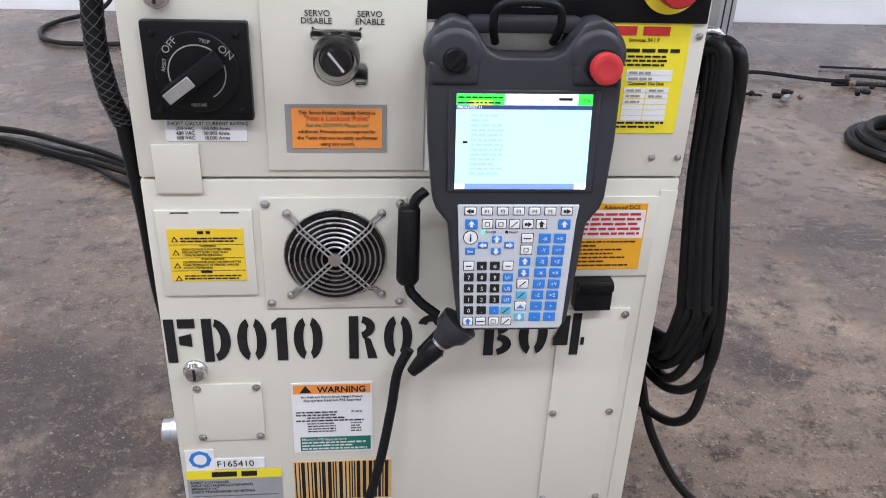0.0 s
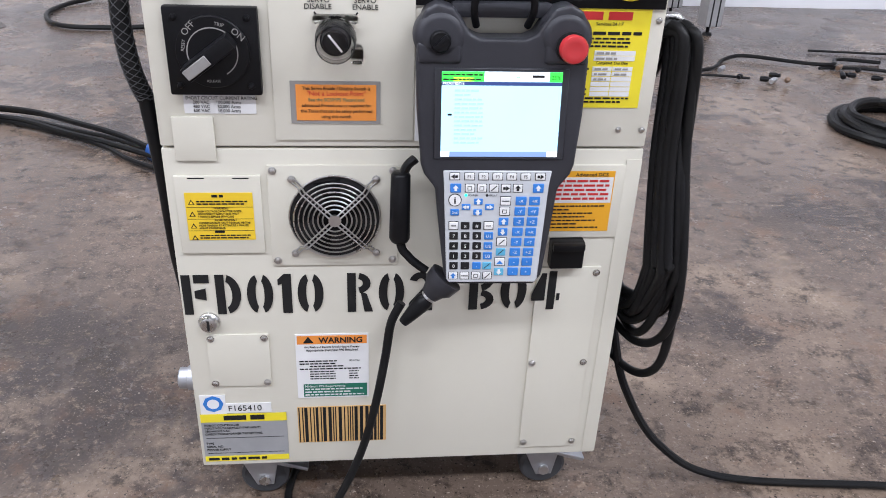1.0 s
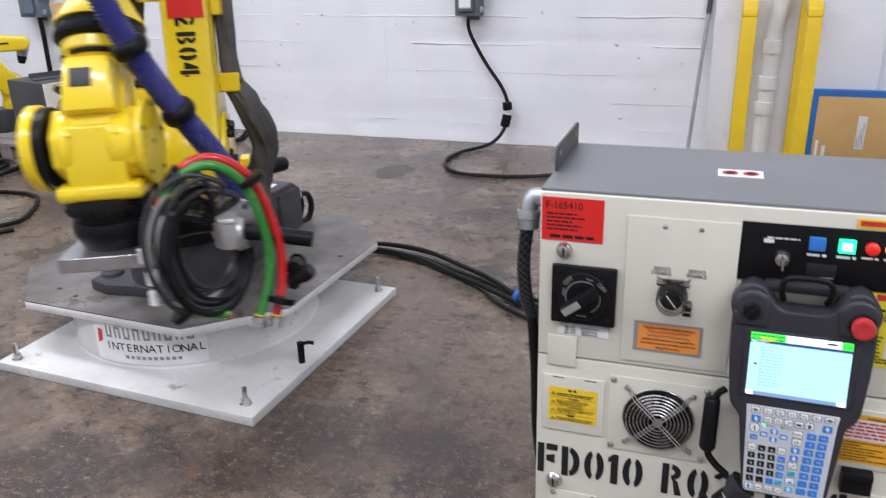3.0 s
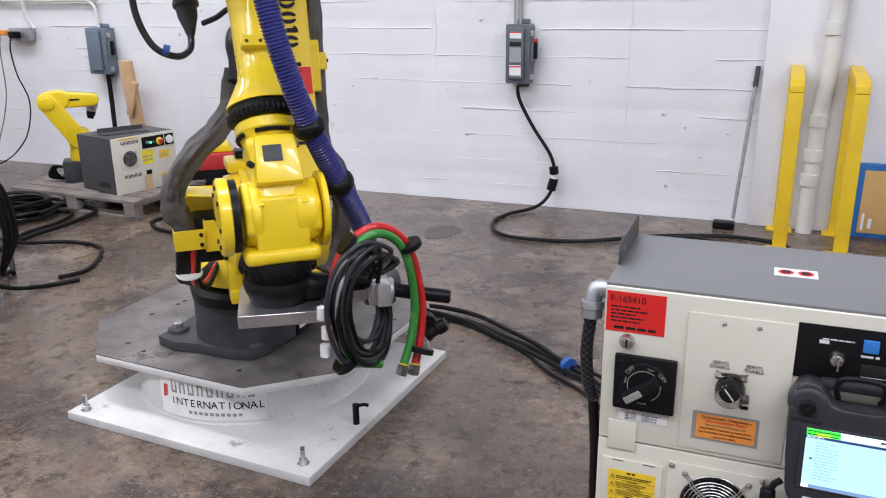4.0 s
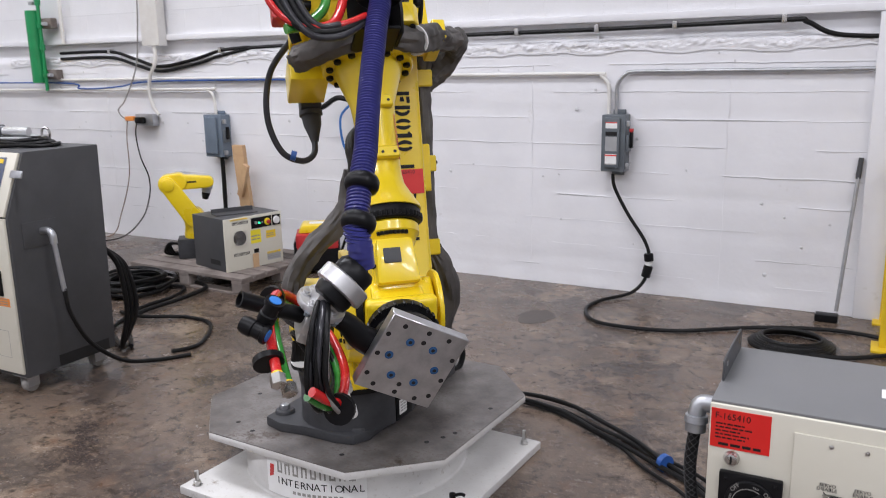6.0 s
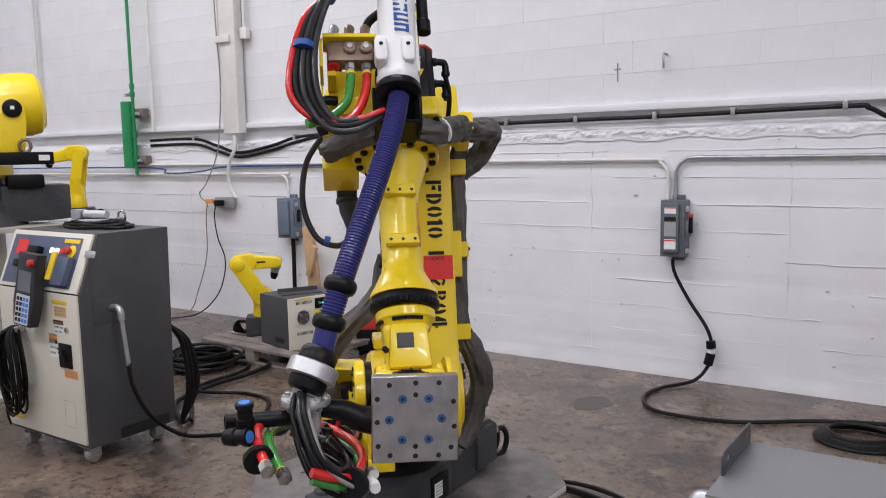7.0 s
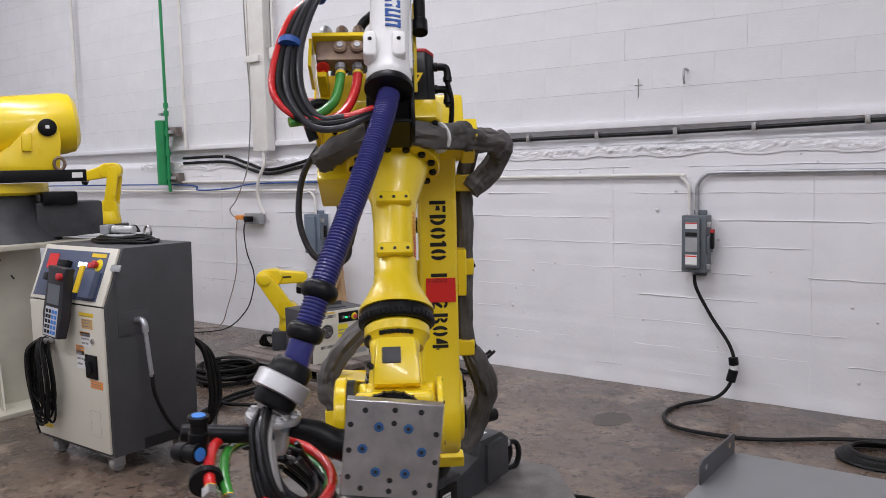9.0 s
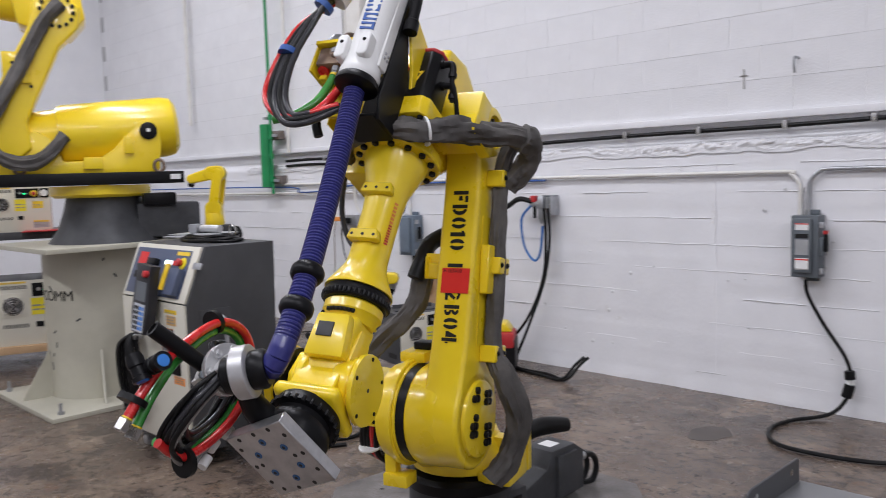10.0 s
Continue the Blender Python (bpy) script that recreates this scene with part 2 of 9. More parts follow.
M["clear"] = clear("clear_acrylic")
M["screen"] = glow("lit_screen", (0.40, 0.72, 0.86), 0.62)
M["scrgreen"] = glow("lit_green", (0.05, 0.75, 0.06), 0.9)
M["scryellow"] = glow("lit_yellow", (0.80, 0.62, 0.05), 0.9)
M["scrwhite"] = glow("lit_white", (0.85, 0.9, 0.92), 0.9)
M["scrblue"] = glow("lit_navy", (0.03, 0.05, 0.16), 0.5)
M["scrbar"] = glow("lit_slate", (0.16, 0.24, 0.42), 0.7)
M["scrtext"] = glow("lit_text", (0.30, 0.46, 0.52), 0.6)
M["lampgreen"] = glow("green_lamp", (0.02, 0.75, 0.25), 2.6)
M["lampwhite"] = glow("bright_lamp", (0.8, 1.0, 0.9), 4.0)
M["lampred"] = glow("red_lamp", (0.5, 0.015, 0.01), 0.5)
M["lamporange"] = glow("orange_lamp", (0.95, 0.33, 0.16), 1.6)


# ---- mesh helpers ----
def box(bm, x0, x1, y0, y1, z0, z1):
    v = [bm.verts.new((x, y, z)) for z in (z0, z1) for y in (y0, y1) for x in (x0, x1)]
    for f in ((0, 2, 3, 1), (4, 5, 7, 6), (0, 1, 5, 4), (2, 6, 7, 3), (0, 4, 6, 2), (1, 3, 7, 5)):
        bm.faces.new([v[i] for i in f])
    return bm


def frame_of(d):
    d = Vector(d).normalized()
    a = d.orthogonal().normalized()
    return a, d.cross(a)


def lathe(bm, p, d, prof, n=24):
    """Rings of radius r at height h along d from p; closed ends."""
    p, d = Vector(p), Vector(d).normalized()
    a, b = frame_of(d)
    rings = []
    for h, r in prof:
        rings.append([bm.verts.new(p + d * h + (a * math.cos(i * 2 * math.pi / n) + b * math.sin(i * 2 * math.pi / n)) * r) for i in range(n)])
    for r0, r1 in zip(rings, rings[1:]):
        for i in range(n):
            bm.faces.new((r0[i], r0[(i + 1) % n], r1[(i + 1) % n], r1[i]))
    bm.faces.new(rings[0][::-1])
    bm.faces.new(rings[-1])
    return bm


def cyl(bm, p, q, r, n=20, r2=None, ch=0.0):
    p, q = Vector(p), Vector(q)
    h = (q - p).length
    r2 = r if r2 is None else r2
    prof = [(0, r - ch), (ch, r), (h - ch, r2), (h, r2 - ch)] if ch else [(0, r), (h, r2)]
    return lathe(bm, p, q - p, prof, n)


def spline(pts, per=8):
    pts = [Vector(p) for p in pts]
    out = []
    for i in range(len(pts) - 1):
        a, b, c, d = pts[max(i - 1, 0)], pts[i], pts[i + 1], pts[min(i + 2, len(pts) - 1)]
        for s in range(per):
            t = s / per
            out.append(0.5 * ((2 * b) + (c - a) * t + (2 * a - 5 * b + 4 * c - d) * t * t + (3 * b - a - 3 * c + d) * t ** 3))
    out.append(pts[-1])
    return out


def tube(bm, pts, r, n=8, per=8, radii=None):
    pts = spline(pts, per) if per > 1 else [Vector(p) for p in pts]
    nrm = None
    rings = []
    for i, p in enumerate(pts):
        d = (pts[min(i + 1, len(pts) - 1)] - pts[max(i - 1, 0)])
        if d.length < 1e-9:
            continue
        d.normalize()
        nrm = d.orthogonal().normalized() if nrm is None else (nrm - d * nrm.dot(d)).normalized()
        b = d.cross(nrm)
        rr = r if radii is None else radii(i / max(len(pts) - 1, 1))
        rings.append([bm.verts.new(p + (nrm * math.cos(k * 2 * math.pi / n) + b * math.sin(k * 2 * math.pi / n)) * rr) for k in range(n)])
    for r0, r1 in zip(rings, rings[1:]):
        for k in range(n):
            bm.faces.new((r0[k], r0[(k + 1) % n], r1[(k + 1) % n], r1[k]))
    bm.faces.new(rings[0][::-1])
    bm.faces.new(rings[-1])
    return bm


def prism(bm, poly, axis, a, b):
    """Polygon (u, v) pulled along axis from a to b; u, v are the two other axes in order."""
    def place(u, v, w):
        return {"x": (w, u, v), "y": (u, w, v), "z": (u, v, w)}[axis]
    lo = [bm.verts.new(place(u, v, a)) for u, v in poly]
    hi = [bm.verts.new(place(u, v, b)) for u, v in poly]
    bm.faces.new(lo)
    bm.faces.new(hi[::-1])
    n = len(poly)
    for i in range(n):
        bm.faces.new((lo[i], hi[i], hi[(i + 1) % n], lo[(i + 1) % n]))
    return bm


def bevel(bm, w, seg=2, deg=35):
    bmesh.ops.recalc_face_normals(bm, faces=bm.faces)
    e = [e for e in bm.edges if len(e.link_faces) == 2 and e.calc_face_angle(0) > radians(deg)]
    bmesh.ops.bevel(bm, geom=e, offset=w, offset_type="OFFSET", segments=seg, profile=0.6, affect="EDGES", clamp_overlap=True)
    return bm


def mesh_of(name, bm, mat, deg=38):
    bmesh.ops.recalc_face_normals(bm, faces=bm.faces)
    me = bpy.data.meshes.new(name)
    bm.to_mesh(me)
    bm.free()
    me.materials.append(M[mat] if isinstance(mat, str) else mat)
    me.shade_smooth()
    me.set_sharp_from_angle(angle=radians(deg))
    return me


def part(name, bm, mat, parent, label="", m=None):
    ob = new(name, mesh_of(name, bm, mat))
    ob.parent = parent
    if m is not None:
        ob.matrix_basis = m
    return tagged(ob, label)


def thing(name, m, label, category, group="", kind=""):
    ob = new(name)
    ob.empty_display_size = 0.1
    ob.matrix_basis = m
    return tagged(ob, label, category, group, kind)


def solid(name, bm, mat, label, category, group="", kind="", m=None):
    ob = new(name, mesh_of(name, bm, mat))
    if m is not None:
        ob.matrix_basis = m
    return tagged(ob, label, category, group, kind)


def new_bm():
    return bmesh.new()


def bbox(x0, x1, y0, y1, z0, z1, w=0.0, seg=2):
    bm = box(new_bm(), x0, x1, y0, y1, z0, z1)
    return bevel(bm, w, seg) if w else bm


def lettering(s, size, mat, parent, m, name="lettering", align="LEFT", width=1.0, depth=0.0002, bold=0.0):
    cu = bpy.data.curves.new(name, "FONT")
    cu.body, cu.size, cu.align_x, cu.extrude, cu.offset = s, size, align, depth, bold
    cu.resolution_u = 3
    tmp = bpy.data.objects.new(name, cu)
    scene.collection.objects.link(tmp)
    bpy.context.view_layer.update()
    me = bpy.data.meshes.new_from_object(tmp)
    bpy.data.objects.remove(tmp)
    me.materials.clear()
    me.materials.append(M[mat])
    me.transform(Matrix.Diagonal((width, 1, 1, 1)))
    ob = new(name, me)
    ob.parent = parent
    ob.matrix_basis = m
    return ob


def front(x, z, y=-0.0012):
    """A pose for print that lies on a face looking towards -y."""
    return pose(x, y, z, 90, 0, 0)


def bars(parent, mat, rows, m, name="small_print"):
    """Rows of (x, y, length, height): print too fine to read."""
    bm = new_bm()
    rnd = random.Random(len(rows) * 7 + int(abs(rows[0][0]) * 1e4))
    for x, y, ln, h in rows:
        at = x
        while at < x + ln - h:
            w = min(h * rnd.uniform(1.6, 5.0), x + ln - at)
            box(bm, at, at + w, y, y + h, 0, 0.0003)
            at += w + h * 0.7
    return tagged(part(name, bm, mat, parent, m=m), kind="stuff")


def screw(parent, p, r=0.004, d=(0, -1, 0), mat="steel", name="screw"):
    d = Vector(d)
    bm = lathe(new_bm(), Vector(p), d, [(0, r * 1.25), (r * 0.25, r * 1.25), (r * 0.3, r), (r * 0.8, r * 0.8), (r * 0.95, r * 0.4)], 10)
    return part(name, bm, mat, parent)


# ---- the hall ----
X0, X1, Y0 = -11.2, 7.0, -8.0
fl = new_bm()
box(fl, X0 - 0.2, X1 + 0.2, Y0 - 0.2, WALL_Y + 0.2, -0.15, 0)
solid("floor", fl, "floor", "worn brown-grey stained concrete floor", "floor", kind="structure")


def ripple(x, z):
    return noise.noise(Vector((x * 1.1, z * 1.3, 3.1))) * 0.004 + noise.noise(Vector((x * 5, z * 6, 1.3))) * 0.0010


def build_north_wall():
    """Board-marked concrete below a ledge, painted white; its surface is uneven."""
    cell, top = 0.035, 1.745
    nx, nz = int((X1 - X0) / 0.05), int(top / cell)
    seams = (0.19, 0.43, 0.66, 0.93, 1.19, 1.40)
    verts, faces = [], []
    for j in range(nz + 1):
        z = top * j / nz
        for i in range(nx + 1):
            x = X0 + (X1 - X0) * i / nx
            d = ripple(x, z)
            for s, zs in enumerate(seams):
                zz = zs + noise.noise(Vector((x * 0.8, s * 5.0, 0))) * 0.012
                on = noise.noise(Vector((x * 0.55, s * 9.0, 4.0))) > -0.12
                if on and abs(z - zz) < cell * 0.6:
                    d += 0.0035
                d += 0.0015 * (s % 2) if z > zz else 0
            edge = 1.615 + 0.022 * noise.noise(Vector((x * 3.1, 0, 7))) + 0.012 * noise.noise(Vector((x * 11, 0, 2)))
            if z > edge:
                d += 0.035
            if z < 0.05:
                d -= 0.012 * (0.5 + noise.noise(Vector((x * 5, 0, 9))))
            verts.append((x, WALL_Y + d - 0.03 * (z < 1.62), z))
    for j in range(nz):
        for i in range(nx):
            a = j * (nx + 1) + i
            faces.append((a, a + 1, a + nx + 2, a + nx + 1))
    me = bpy.data.meshes.new("wall_north")
    me.from_pydata(verts, [], faces)
    me.materials.append(M["wall"])
    me.shade_smooth()
    ob = tagged(new("wall_north", me), "uneven white-painted concrete wall under a block course", "wall", kind="structure")
    bm = box(new_bm(), X0, X1, WALL_Y + 0.06, WALL_Y + 0.25, 0, CEIL)
    part("backing", bm, "mortar", ob)
    part("joint_bed", box(new_bm(), X0, X1, WALL_Y + 0.0025, WALL_Y + 0.0595, 1.79, CEIL), "joint", ob)
    return ob


wall_north = build_north_wall()


def pin_marks():
    """Small pits and chips scattered over the concrete."""
    rnd = random.Random(4)
    bm = new_bm()
    for _ in range(90):
        x, z = rnd.uniform(-7, 1.2), rnd.uniform(0.1, 1.6)
        r = rnd.uniform(0.004, 0.009)
        lathe(bm, (x, WALL_Y - 0.032 + ripple(x, z), z), (0, -1, 0), [(0, r * 1.6), (0.003, r), (0.004, r * 0.4)], 7)
    ob = part("chips", bm, "mortar", wall_north)
    tagged(ob, kind="stuff")


pin_marks()


def board_lines():
    """Thin uneven lips left by the shuttering boards."""
    rnd = random.Random(6)
    for z in (0.13, 0.29, 0.46, 0.63, 0.80, 0.97, 1.14, 1.31, 1.48):
        x = X0 + rnd.uniform(0.1, 1.0)
        while x < X1 - 1.5:
            ln = rnd.uniform(0.5, 2.2)
            n = int(ln / 0.07)
            pts = [(x + ln * i / n, WALL_Y - 0.0285 + ripple(x + ln * i / n, z) + 0.002 * rnd.uniform(-1, 1), z + 0.004 * noise.noise(Vector((x + i * 0.2, z, 0))) + 0.0025 * rnd.uniform(-1, 1)) for i in range(n + 1)]
            part("board_lip", tube(new_bm(), pts, 0.0026, 5, 1), "wall", wall_north)
            if rnd.random() < 0.38:
                part("crack", tube(new_bm(), [(px, py - 0.0018, pz - 0.0035) for px, py, pz in pts[: max(4, int(n * 0.45))]], 0.0013, 4, 1), "joint", wall_north)
            x += ln + rnd.uniform(0.05, 0.9)
    for x in (-2.17, -4.1, -6.3, -0.9):
        pts = [(x + 0.006 * rnd.uniform(-1, 1), WALL_Y - 0.0285 + ripple(x, z), z) for z in [0.05 + 0.06 * i for i in range(25)]]
        part("board_lip", tube(new_bm(), pts, 0.0022, 5, 1), "wall", wall_north)
    verts, faces, cols, rows = [], [], 560, 9
    for i in range(cols + 1):
        x = -7.6 + 0.0152 * i
        top = 1.628 + 0.020 * noise.noise(Vector((x * 2.3, 0, 5))) + 0.010 * noise.noise(Vector((x * 9, 0, 2))) + 0.006 * noise.noise(Vector((x * 31, 0, 8)))
        for j in range(rows):
            v = j / (rows - 1)
            z = top - 0.075 * v * (1 + 0.5 * noise.noise(Vector((x * 3, v, 4))))
            lump = 0.016 * max(0.0, 0.25 + noise.noise(Vector((x * 13, z * 22, 3)))) + 0.008 * noise.noise(Vector((x * 37, z * 50, 6)))
            edge = math.sin(math.pi * min(0.12 + v, 1.0))
            verts.append((x, WF - 0.003 - lump * edge if j else WF + 0.036, z))
        if i:
            a = i * rows
            faces += [(a + j, a + j + 1, a - rows + j + 1, a - rows + j) for j in range(rows - 1)]
    me = bpy.data.meshes.new("plaster_edge")
    me.from_pydata(verts, [], faces)
    me.materials.append(M["wall"])
    rough = new("plaster_edge", me)
    rough.parent = wall_north
    tagged(rough, "lumpy broken plaster edge")


board_lines()


def ledge(name, z0, z1, y, mat, label):
    return solid(name, bbox(X0, X1, y, WALL_Y + 0.06, z0, z1, 0.006), mat, label, "trim", kind="structure")


ledge("trim", 1.745, 1.79, WALL_Y - 0.035, "wall", "narrow white-painted ledge along the concrete wall")

# East wall, south wall and roof are unseen, added to enclose and bounce light.
for nm, lab, x0, x1, y0, y1 in (("wall_west", "white-painted far end wall", X0 - 0.2, X0, Y0, WALL_Y + 0.2), ("unseen_wall_east", "plain white end wall, added out of view", X1, X1 + 0.2, Y0, WALL_Y + 0.2), ("unseen_wall_south", "plain white rear wall, added out of view", X0, X1, Y0 - 0.2, Y0)):
    solid(nm, box(new_bm(), x0, x1, y0, y1, 0, CEIL), "wall", lab, "wall", kind="structure")
solid("ceiling", box(new_bm(), X0 - 0.2, X1 + 0.2, Y0 - 0.2, WALL_Y + 0.25, CEIL, CEIL + 0.2), "ceiling", "plain white roof deck, added out of view", "ceiling", kind="structure")
# Assumed fittings for the unseen lamps, added out of view.
for lx, ly in LAMPS:
    f = thing("unseen_bay_light", pose(lx, ly, CEIL - 0.72), "assumed white high-bay ceiling light out of view, switched on", "light", "ceiling lights")
    part("housing", bbox(-1.22, 1.22, -0.27, 0.27, 0.02, 0.1, 0.01), "whitecast", f)
    for hx in (-0.99, 0.99):
        part("hanger", box(new_bm(), hx - 0.01, hx + 0.01, -0.01, 0.01, 0.09, 0.72), "galv", f)


def build_blocks():
    """Painted concrete blocks above the ledge, each one its own piece."""
    rnd = random.Random(9)
    shapes = []
    for k in range(5):
        bm = box(new_bm(), -0.1994, 0.1994, 0, 0.06, -0.0990, 0.0990)
        shapes.append(mesh_of("block", bm, "block"))
    rest = new_bm()
    count = 0
    z = 1.79 + 0.1
    row = 0
    while z < CEIL - 0.1:
        x = X0 + 0.1 + (0.2 if row % 2 else 0)
        while x < X1 - 0.2:
            dy = rnd.uniform(-0.0006, 0.0006)
            if -7.6 < x < 0.5 and z < 3.3 and count < 300:
                ob = new("block", shapes[rnd.randrange(5)])
                ob.parent = wall_north
                ob.matrix_basis = pose(x, WALL_Y + dy, z, 0, 0, 0)
                count += 1
            else:
                box(rest, x - 0.1994, x + 0.1994, WALL_Y + dy, WALL_Y + 0.06, z - 0.0990, z + 0.0990)
            x += 0.4
        z += 0.2
        row += 1
    tagged(part("blockwork", rest, "block", wall_north), kind="stuff")


# ---- the robot controller cabinet ----
CW, CZ0, CZ1, CD = 0.30, 0.105, 0.905, 0.31
cabinet = thing("controller_cabinet", pose(0, 0, 0), "cream and grey robot controller cabinet standing on castors", "cabinet")


def build_cabinet():
    c = cabinet
    part("body", bbox(-CW + 0.002, CW - 0.002, 0.012, CD, CZ0, CZ1 - 0.004, 0.004), "charcoal", c, "charcoal sheet-metal cabinet body")
    upper = part("upper_door", bbox(-CW, CW, 0, 0.02, 0.6165, CZ1 - 0.002, 0.003), "cream", c, "cream upper front panel")
    lower = part("lower_door", bbox(-CW, CW, 0, 0.02, CZ0, 0.6135, 0.003), "cream", c, "cream lower front panel")
    lid = part("lid", bbox(-CW, CW, 0.006, CD, CZ1 - 0.003, CZ1 + 0.003, 0.002), "plategrey", c, "flat grey painted top")
    for sx in (-1, 1):
        bm = prism(new_bm(), [(0.10, CZ1), (CD - 0.005, CZ1), (CD - 0.005, CZ1 + 0.042), (CD - 0.015, CZ1 + 0.046), (0.115, CZ1 + 0.046), (0.10, CZ1 + 0.04)], "x", sx * 0.298, sx * 0.294)
        br = part("lifting_bracket", bevel(bm, 0.0012, 1), "charcoal", c, "dark steel lifting bracket")
        for hy in (0.13, 0.27):
            part("bolt_hole", cyl(new_bm(), (sx * 0.2935, hy, CZ1 + 0.028), (sx * 0.2985, hy, CZ1 + 0.028), 0.006, 12), "steel", br)
    # notice on the top
    note = part("notice", bbox(-0.037, 0.033, 0.135, 0.177, CZ1 + 0.0032, CZ1 + 0.0042, 0.0), "white", lid, "small white pictogram notice")
    for dx in (-0.018, 0.014):
        part("pictogram", lathe(new_bm(), (dx, 0.156, CZ1 + 0.0043), (0, 0, 1), [(0, 0.013), (0.0004, 0.013)], 18), "redink", note)
        part("pictogram", lathe(new_bm(), (dx, 0.156, CZ1 + 0.0048), (0, 0, 1), [(0, 0.008), (0.0004, 0.008)], 12), "ink", note)
    # castors
    for cx in (-0.225, 0.225):
        for cy in (0.06, CD - 0.06):
            k = part("castor", bbox(cx - 0.045, cx + 0.045, cy - 0.04, cy + 0.04, 0.096, 0.105, 0.002), "galv", c, "steel swivel castor with a grey wheel")
            for s in (-1, 1):
                part("fork", bevel(prism(new_bm(), [(cx - 0.034, 0.096), (cx + 0.034, 0.096), (cx + 0.022, 0.026), (cx - 0.004, 0.026)], "y", cy + s * 0.020, cy + s * 0.0235), 0.001, 1), "galv", k)
            part("wheel", cyl(new_bm(), (cx + 0.008, cy - 0.016, 0.0375), (cx + 0.008, cy + 0.016, 0.0375), 0.0375, 28, ch=0.005), "cast", k)
            part("axle", cyl(new_bm(), (cx + 0.008, cy - 0.028, 0.0375), (cx + 0.008, cy + 0.028, 0.0375), 0.009, 8), "steel", k)
            if cy < 0.2:
                part("brake_pedal", bevel(prism(new_bm(), [(cx + 0.02, 0.064), (cx + 0.075, 0.046), (cx + 0.077, 0.052), (cx + 0.02, 0.072)], "y", cy - 0.018, cy + 0.018), 0.001, 1), "galv", k)
    # seam shadow gap and door hardware
    part("lock", lathe(new_bm(), (-0.266, 0, 0.364), (0, -1, 0), [(0, 0.0145), (0.004, 0.0145), (0.006, 0.0125), (0.011, 0.011), (0.012, 0.009)], 22), "steel", lower, "chrome slotted lock")
    # The slots of both locks are black strips in place of shaded cuts.
    part("slot", box(new_bm(), -0.2676, -0.2644, -0.0126, -0.0121, 0.356, 0.372), "ink", lower)
    part("lock", lathe(new_bm(), (-0.259, 0, 0.808), (0, -1, 0), [(0, 0.0135), (0.004, 0.0135), (0.006, 0.012), (0.011, 0.0105), (0.012, 0.008)], 22), "steel", upper, "chrome slotted lock")
    part("slot", box(new_bm(), -0.2606, -0.2574, -0.0126, -0.0121, 0.801, 0.815), "ink", upper)
    # rotary disconnect switch
    sw = part("disconnect_switch", bbox(-0.277, -0.173, -0.012, 0.0, 0.684, 0.785, 0.003), "black", upper, "black rotary main disconnect switch, handle turned on")
    cx, cz = -0.2245, 0.7355
    part("dial", lathe(new_bm(), (cx, -0.012, cz), (0, -1, 0), [(0, 0.041), (0.004, 0.041), (0.005, 0.040), (0.0052, 0.001)], 40), "black", sw)
    ring = new_bm()
    for a in range(0, 300, 6):
        t0, t1 = radians(a - 60), radians(a - 53.8)
        prism(ring, [(cx + r * math.cos(t), cz + r * math.sin(t)) for r, t in ((0.0272, t0), (0.0285, t0), (0.0285, t1), (0.0272, t1))], "y", -0.0176, -0.0172)
    part("dial_ring", ring, "greyink", sw)
    h = bevel(box(new_bm(), -0.036, 0.030, -0.009, 0.009, 0, 0.024), 0.003)
    part("handle", h, "black", sw, m=pose(cx, -0.0172, cz, 90, 0, 0) @ pose(0, 0, 0, 0, 0, 37))
    g = bevel(box(new_bm(), -0.034, -0.002, -0.006, 0.006, 0.0242, 0.0262), 0.0006, 1)
    part("handle_inlay", g, "greyhose", sw, m=pose(cx, -0.0172, cz, 90, 0, 0) @ pose(0, 0, 0, 0, 0, 37))
    for s, x, z, a in (("OFF", cx - 0.028, cz + 0.018, 48), ("ON", cx + 0.021, cz + 0.024, -42)):
        lettering(s, 0.0105, "greyink", sw, pose(x, -0.0176, z, 90, 0, 0) @ pose(0, 0, 0, 0, 0, a), align="LEFT")
    lettering("TRIP", 0.0055, "greyink", sw, pose(cx + 0.004, -0.0176, cz + 0.031, 90, 0, 0) @ pose(0, 0, 0, 0, 0, -12))
    lettering("RESET", 0.005, "greyink", sw, pose(cx - 0.031, -0.0176, cz + 0.001, 90, 0, 0) @ pose(0, 0, 0, 0, 0, 78))
    lettering("RELEASE", 0.0042, "greyink", sw, pose(cx - 0.009, -0.0176, cz - 0.034, 90, 0, 0))
    for dx in (-0.04, 0.04):
        for dz in (-0.039, 0.039):
            screw(sw, (-0.225 + dx, -0.012, 0.7345 + dz), 0.0035, mat="black")
    # rating print
    lab = part("rating_label", box(new_bm(), -0.266, -0.183, -0.0012, 0, 0.6585, 0.681), "white", upper, "white short circuit rating label")
    for i, s in enumerate(("SHORT CIRCUIT CURRENT RATING", "200 VAC     100,000 Arms", "480 VAC      50,000 Arms", "600 VAC      18,000 Arms")):
        lettering(s, 0.0056, "ink", lab, front(-0.2635 + (0.008 if i else 0), 0.6758 - i * 0.0052, -0.0016), width=0.92)
    part("blank_plate", bbox(-0.283, -0.234, -0.004, 0.0, 0.599, 0.655, 0.0015), "cream", upper, "small cream blanking plate")
    # servo panel
    pn = part("servo_panel", bbox(-0.162, 0.004, -0.003, 0.0, 0.626, 0.876, 0.001), "cream", upper, "raised cream servo switch panel")
    for x in (-0.105, -0.052):
        screw(pn, (x, -0.003, 0.862), 0.003)
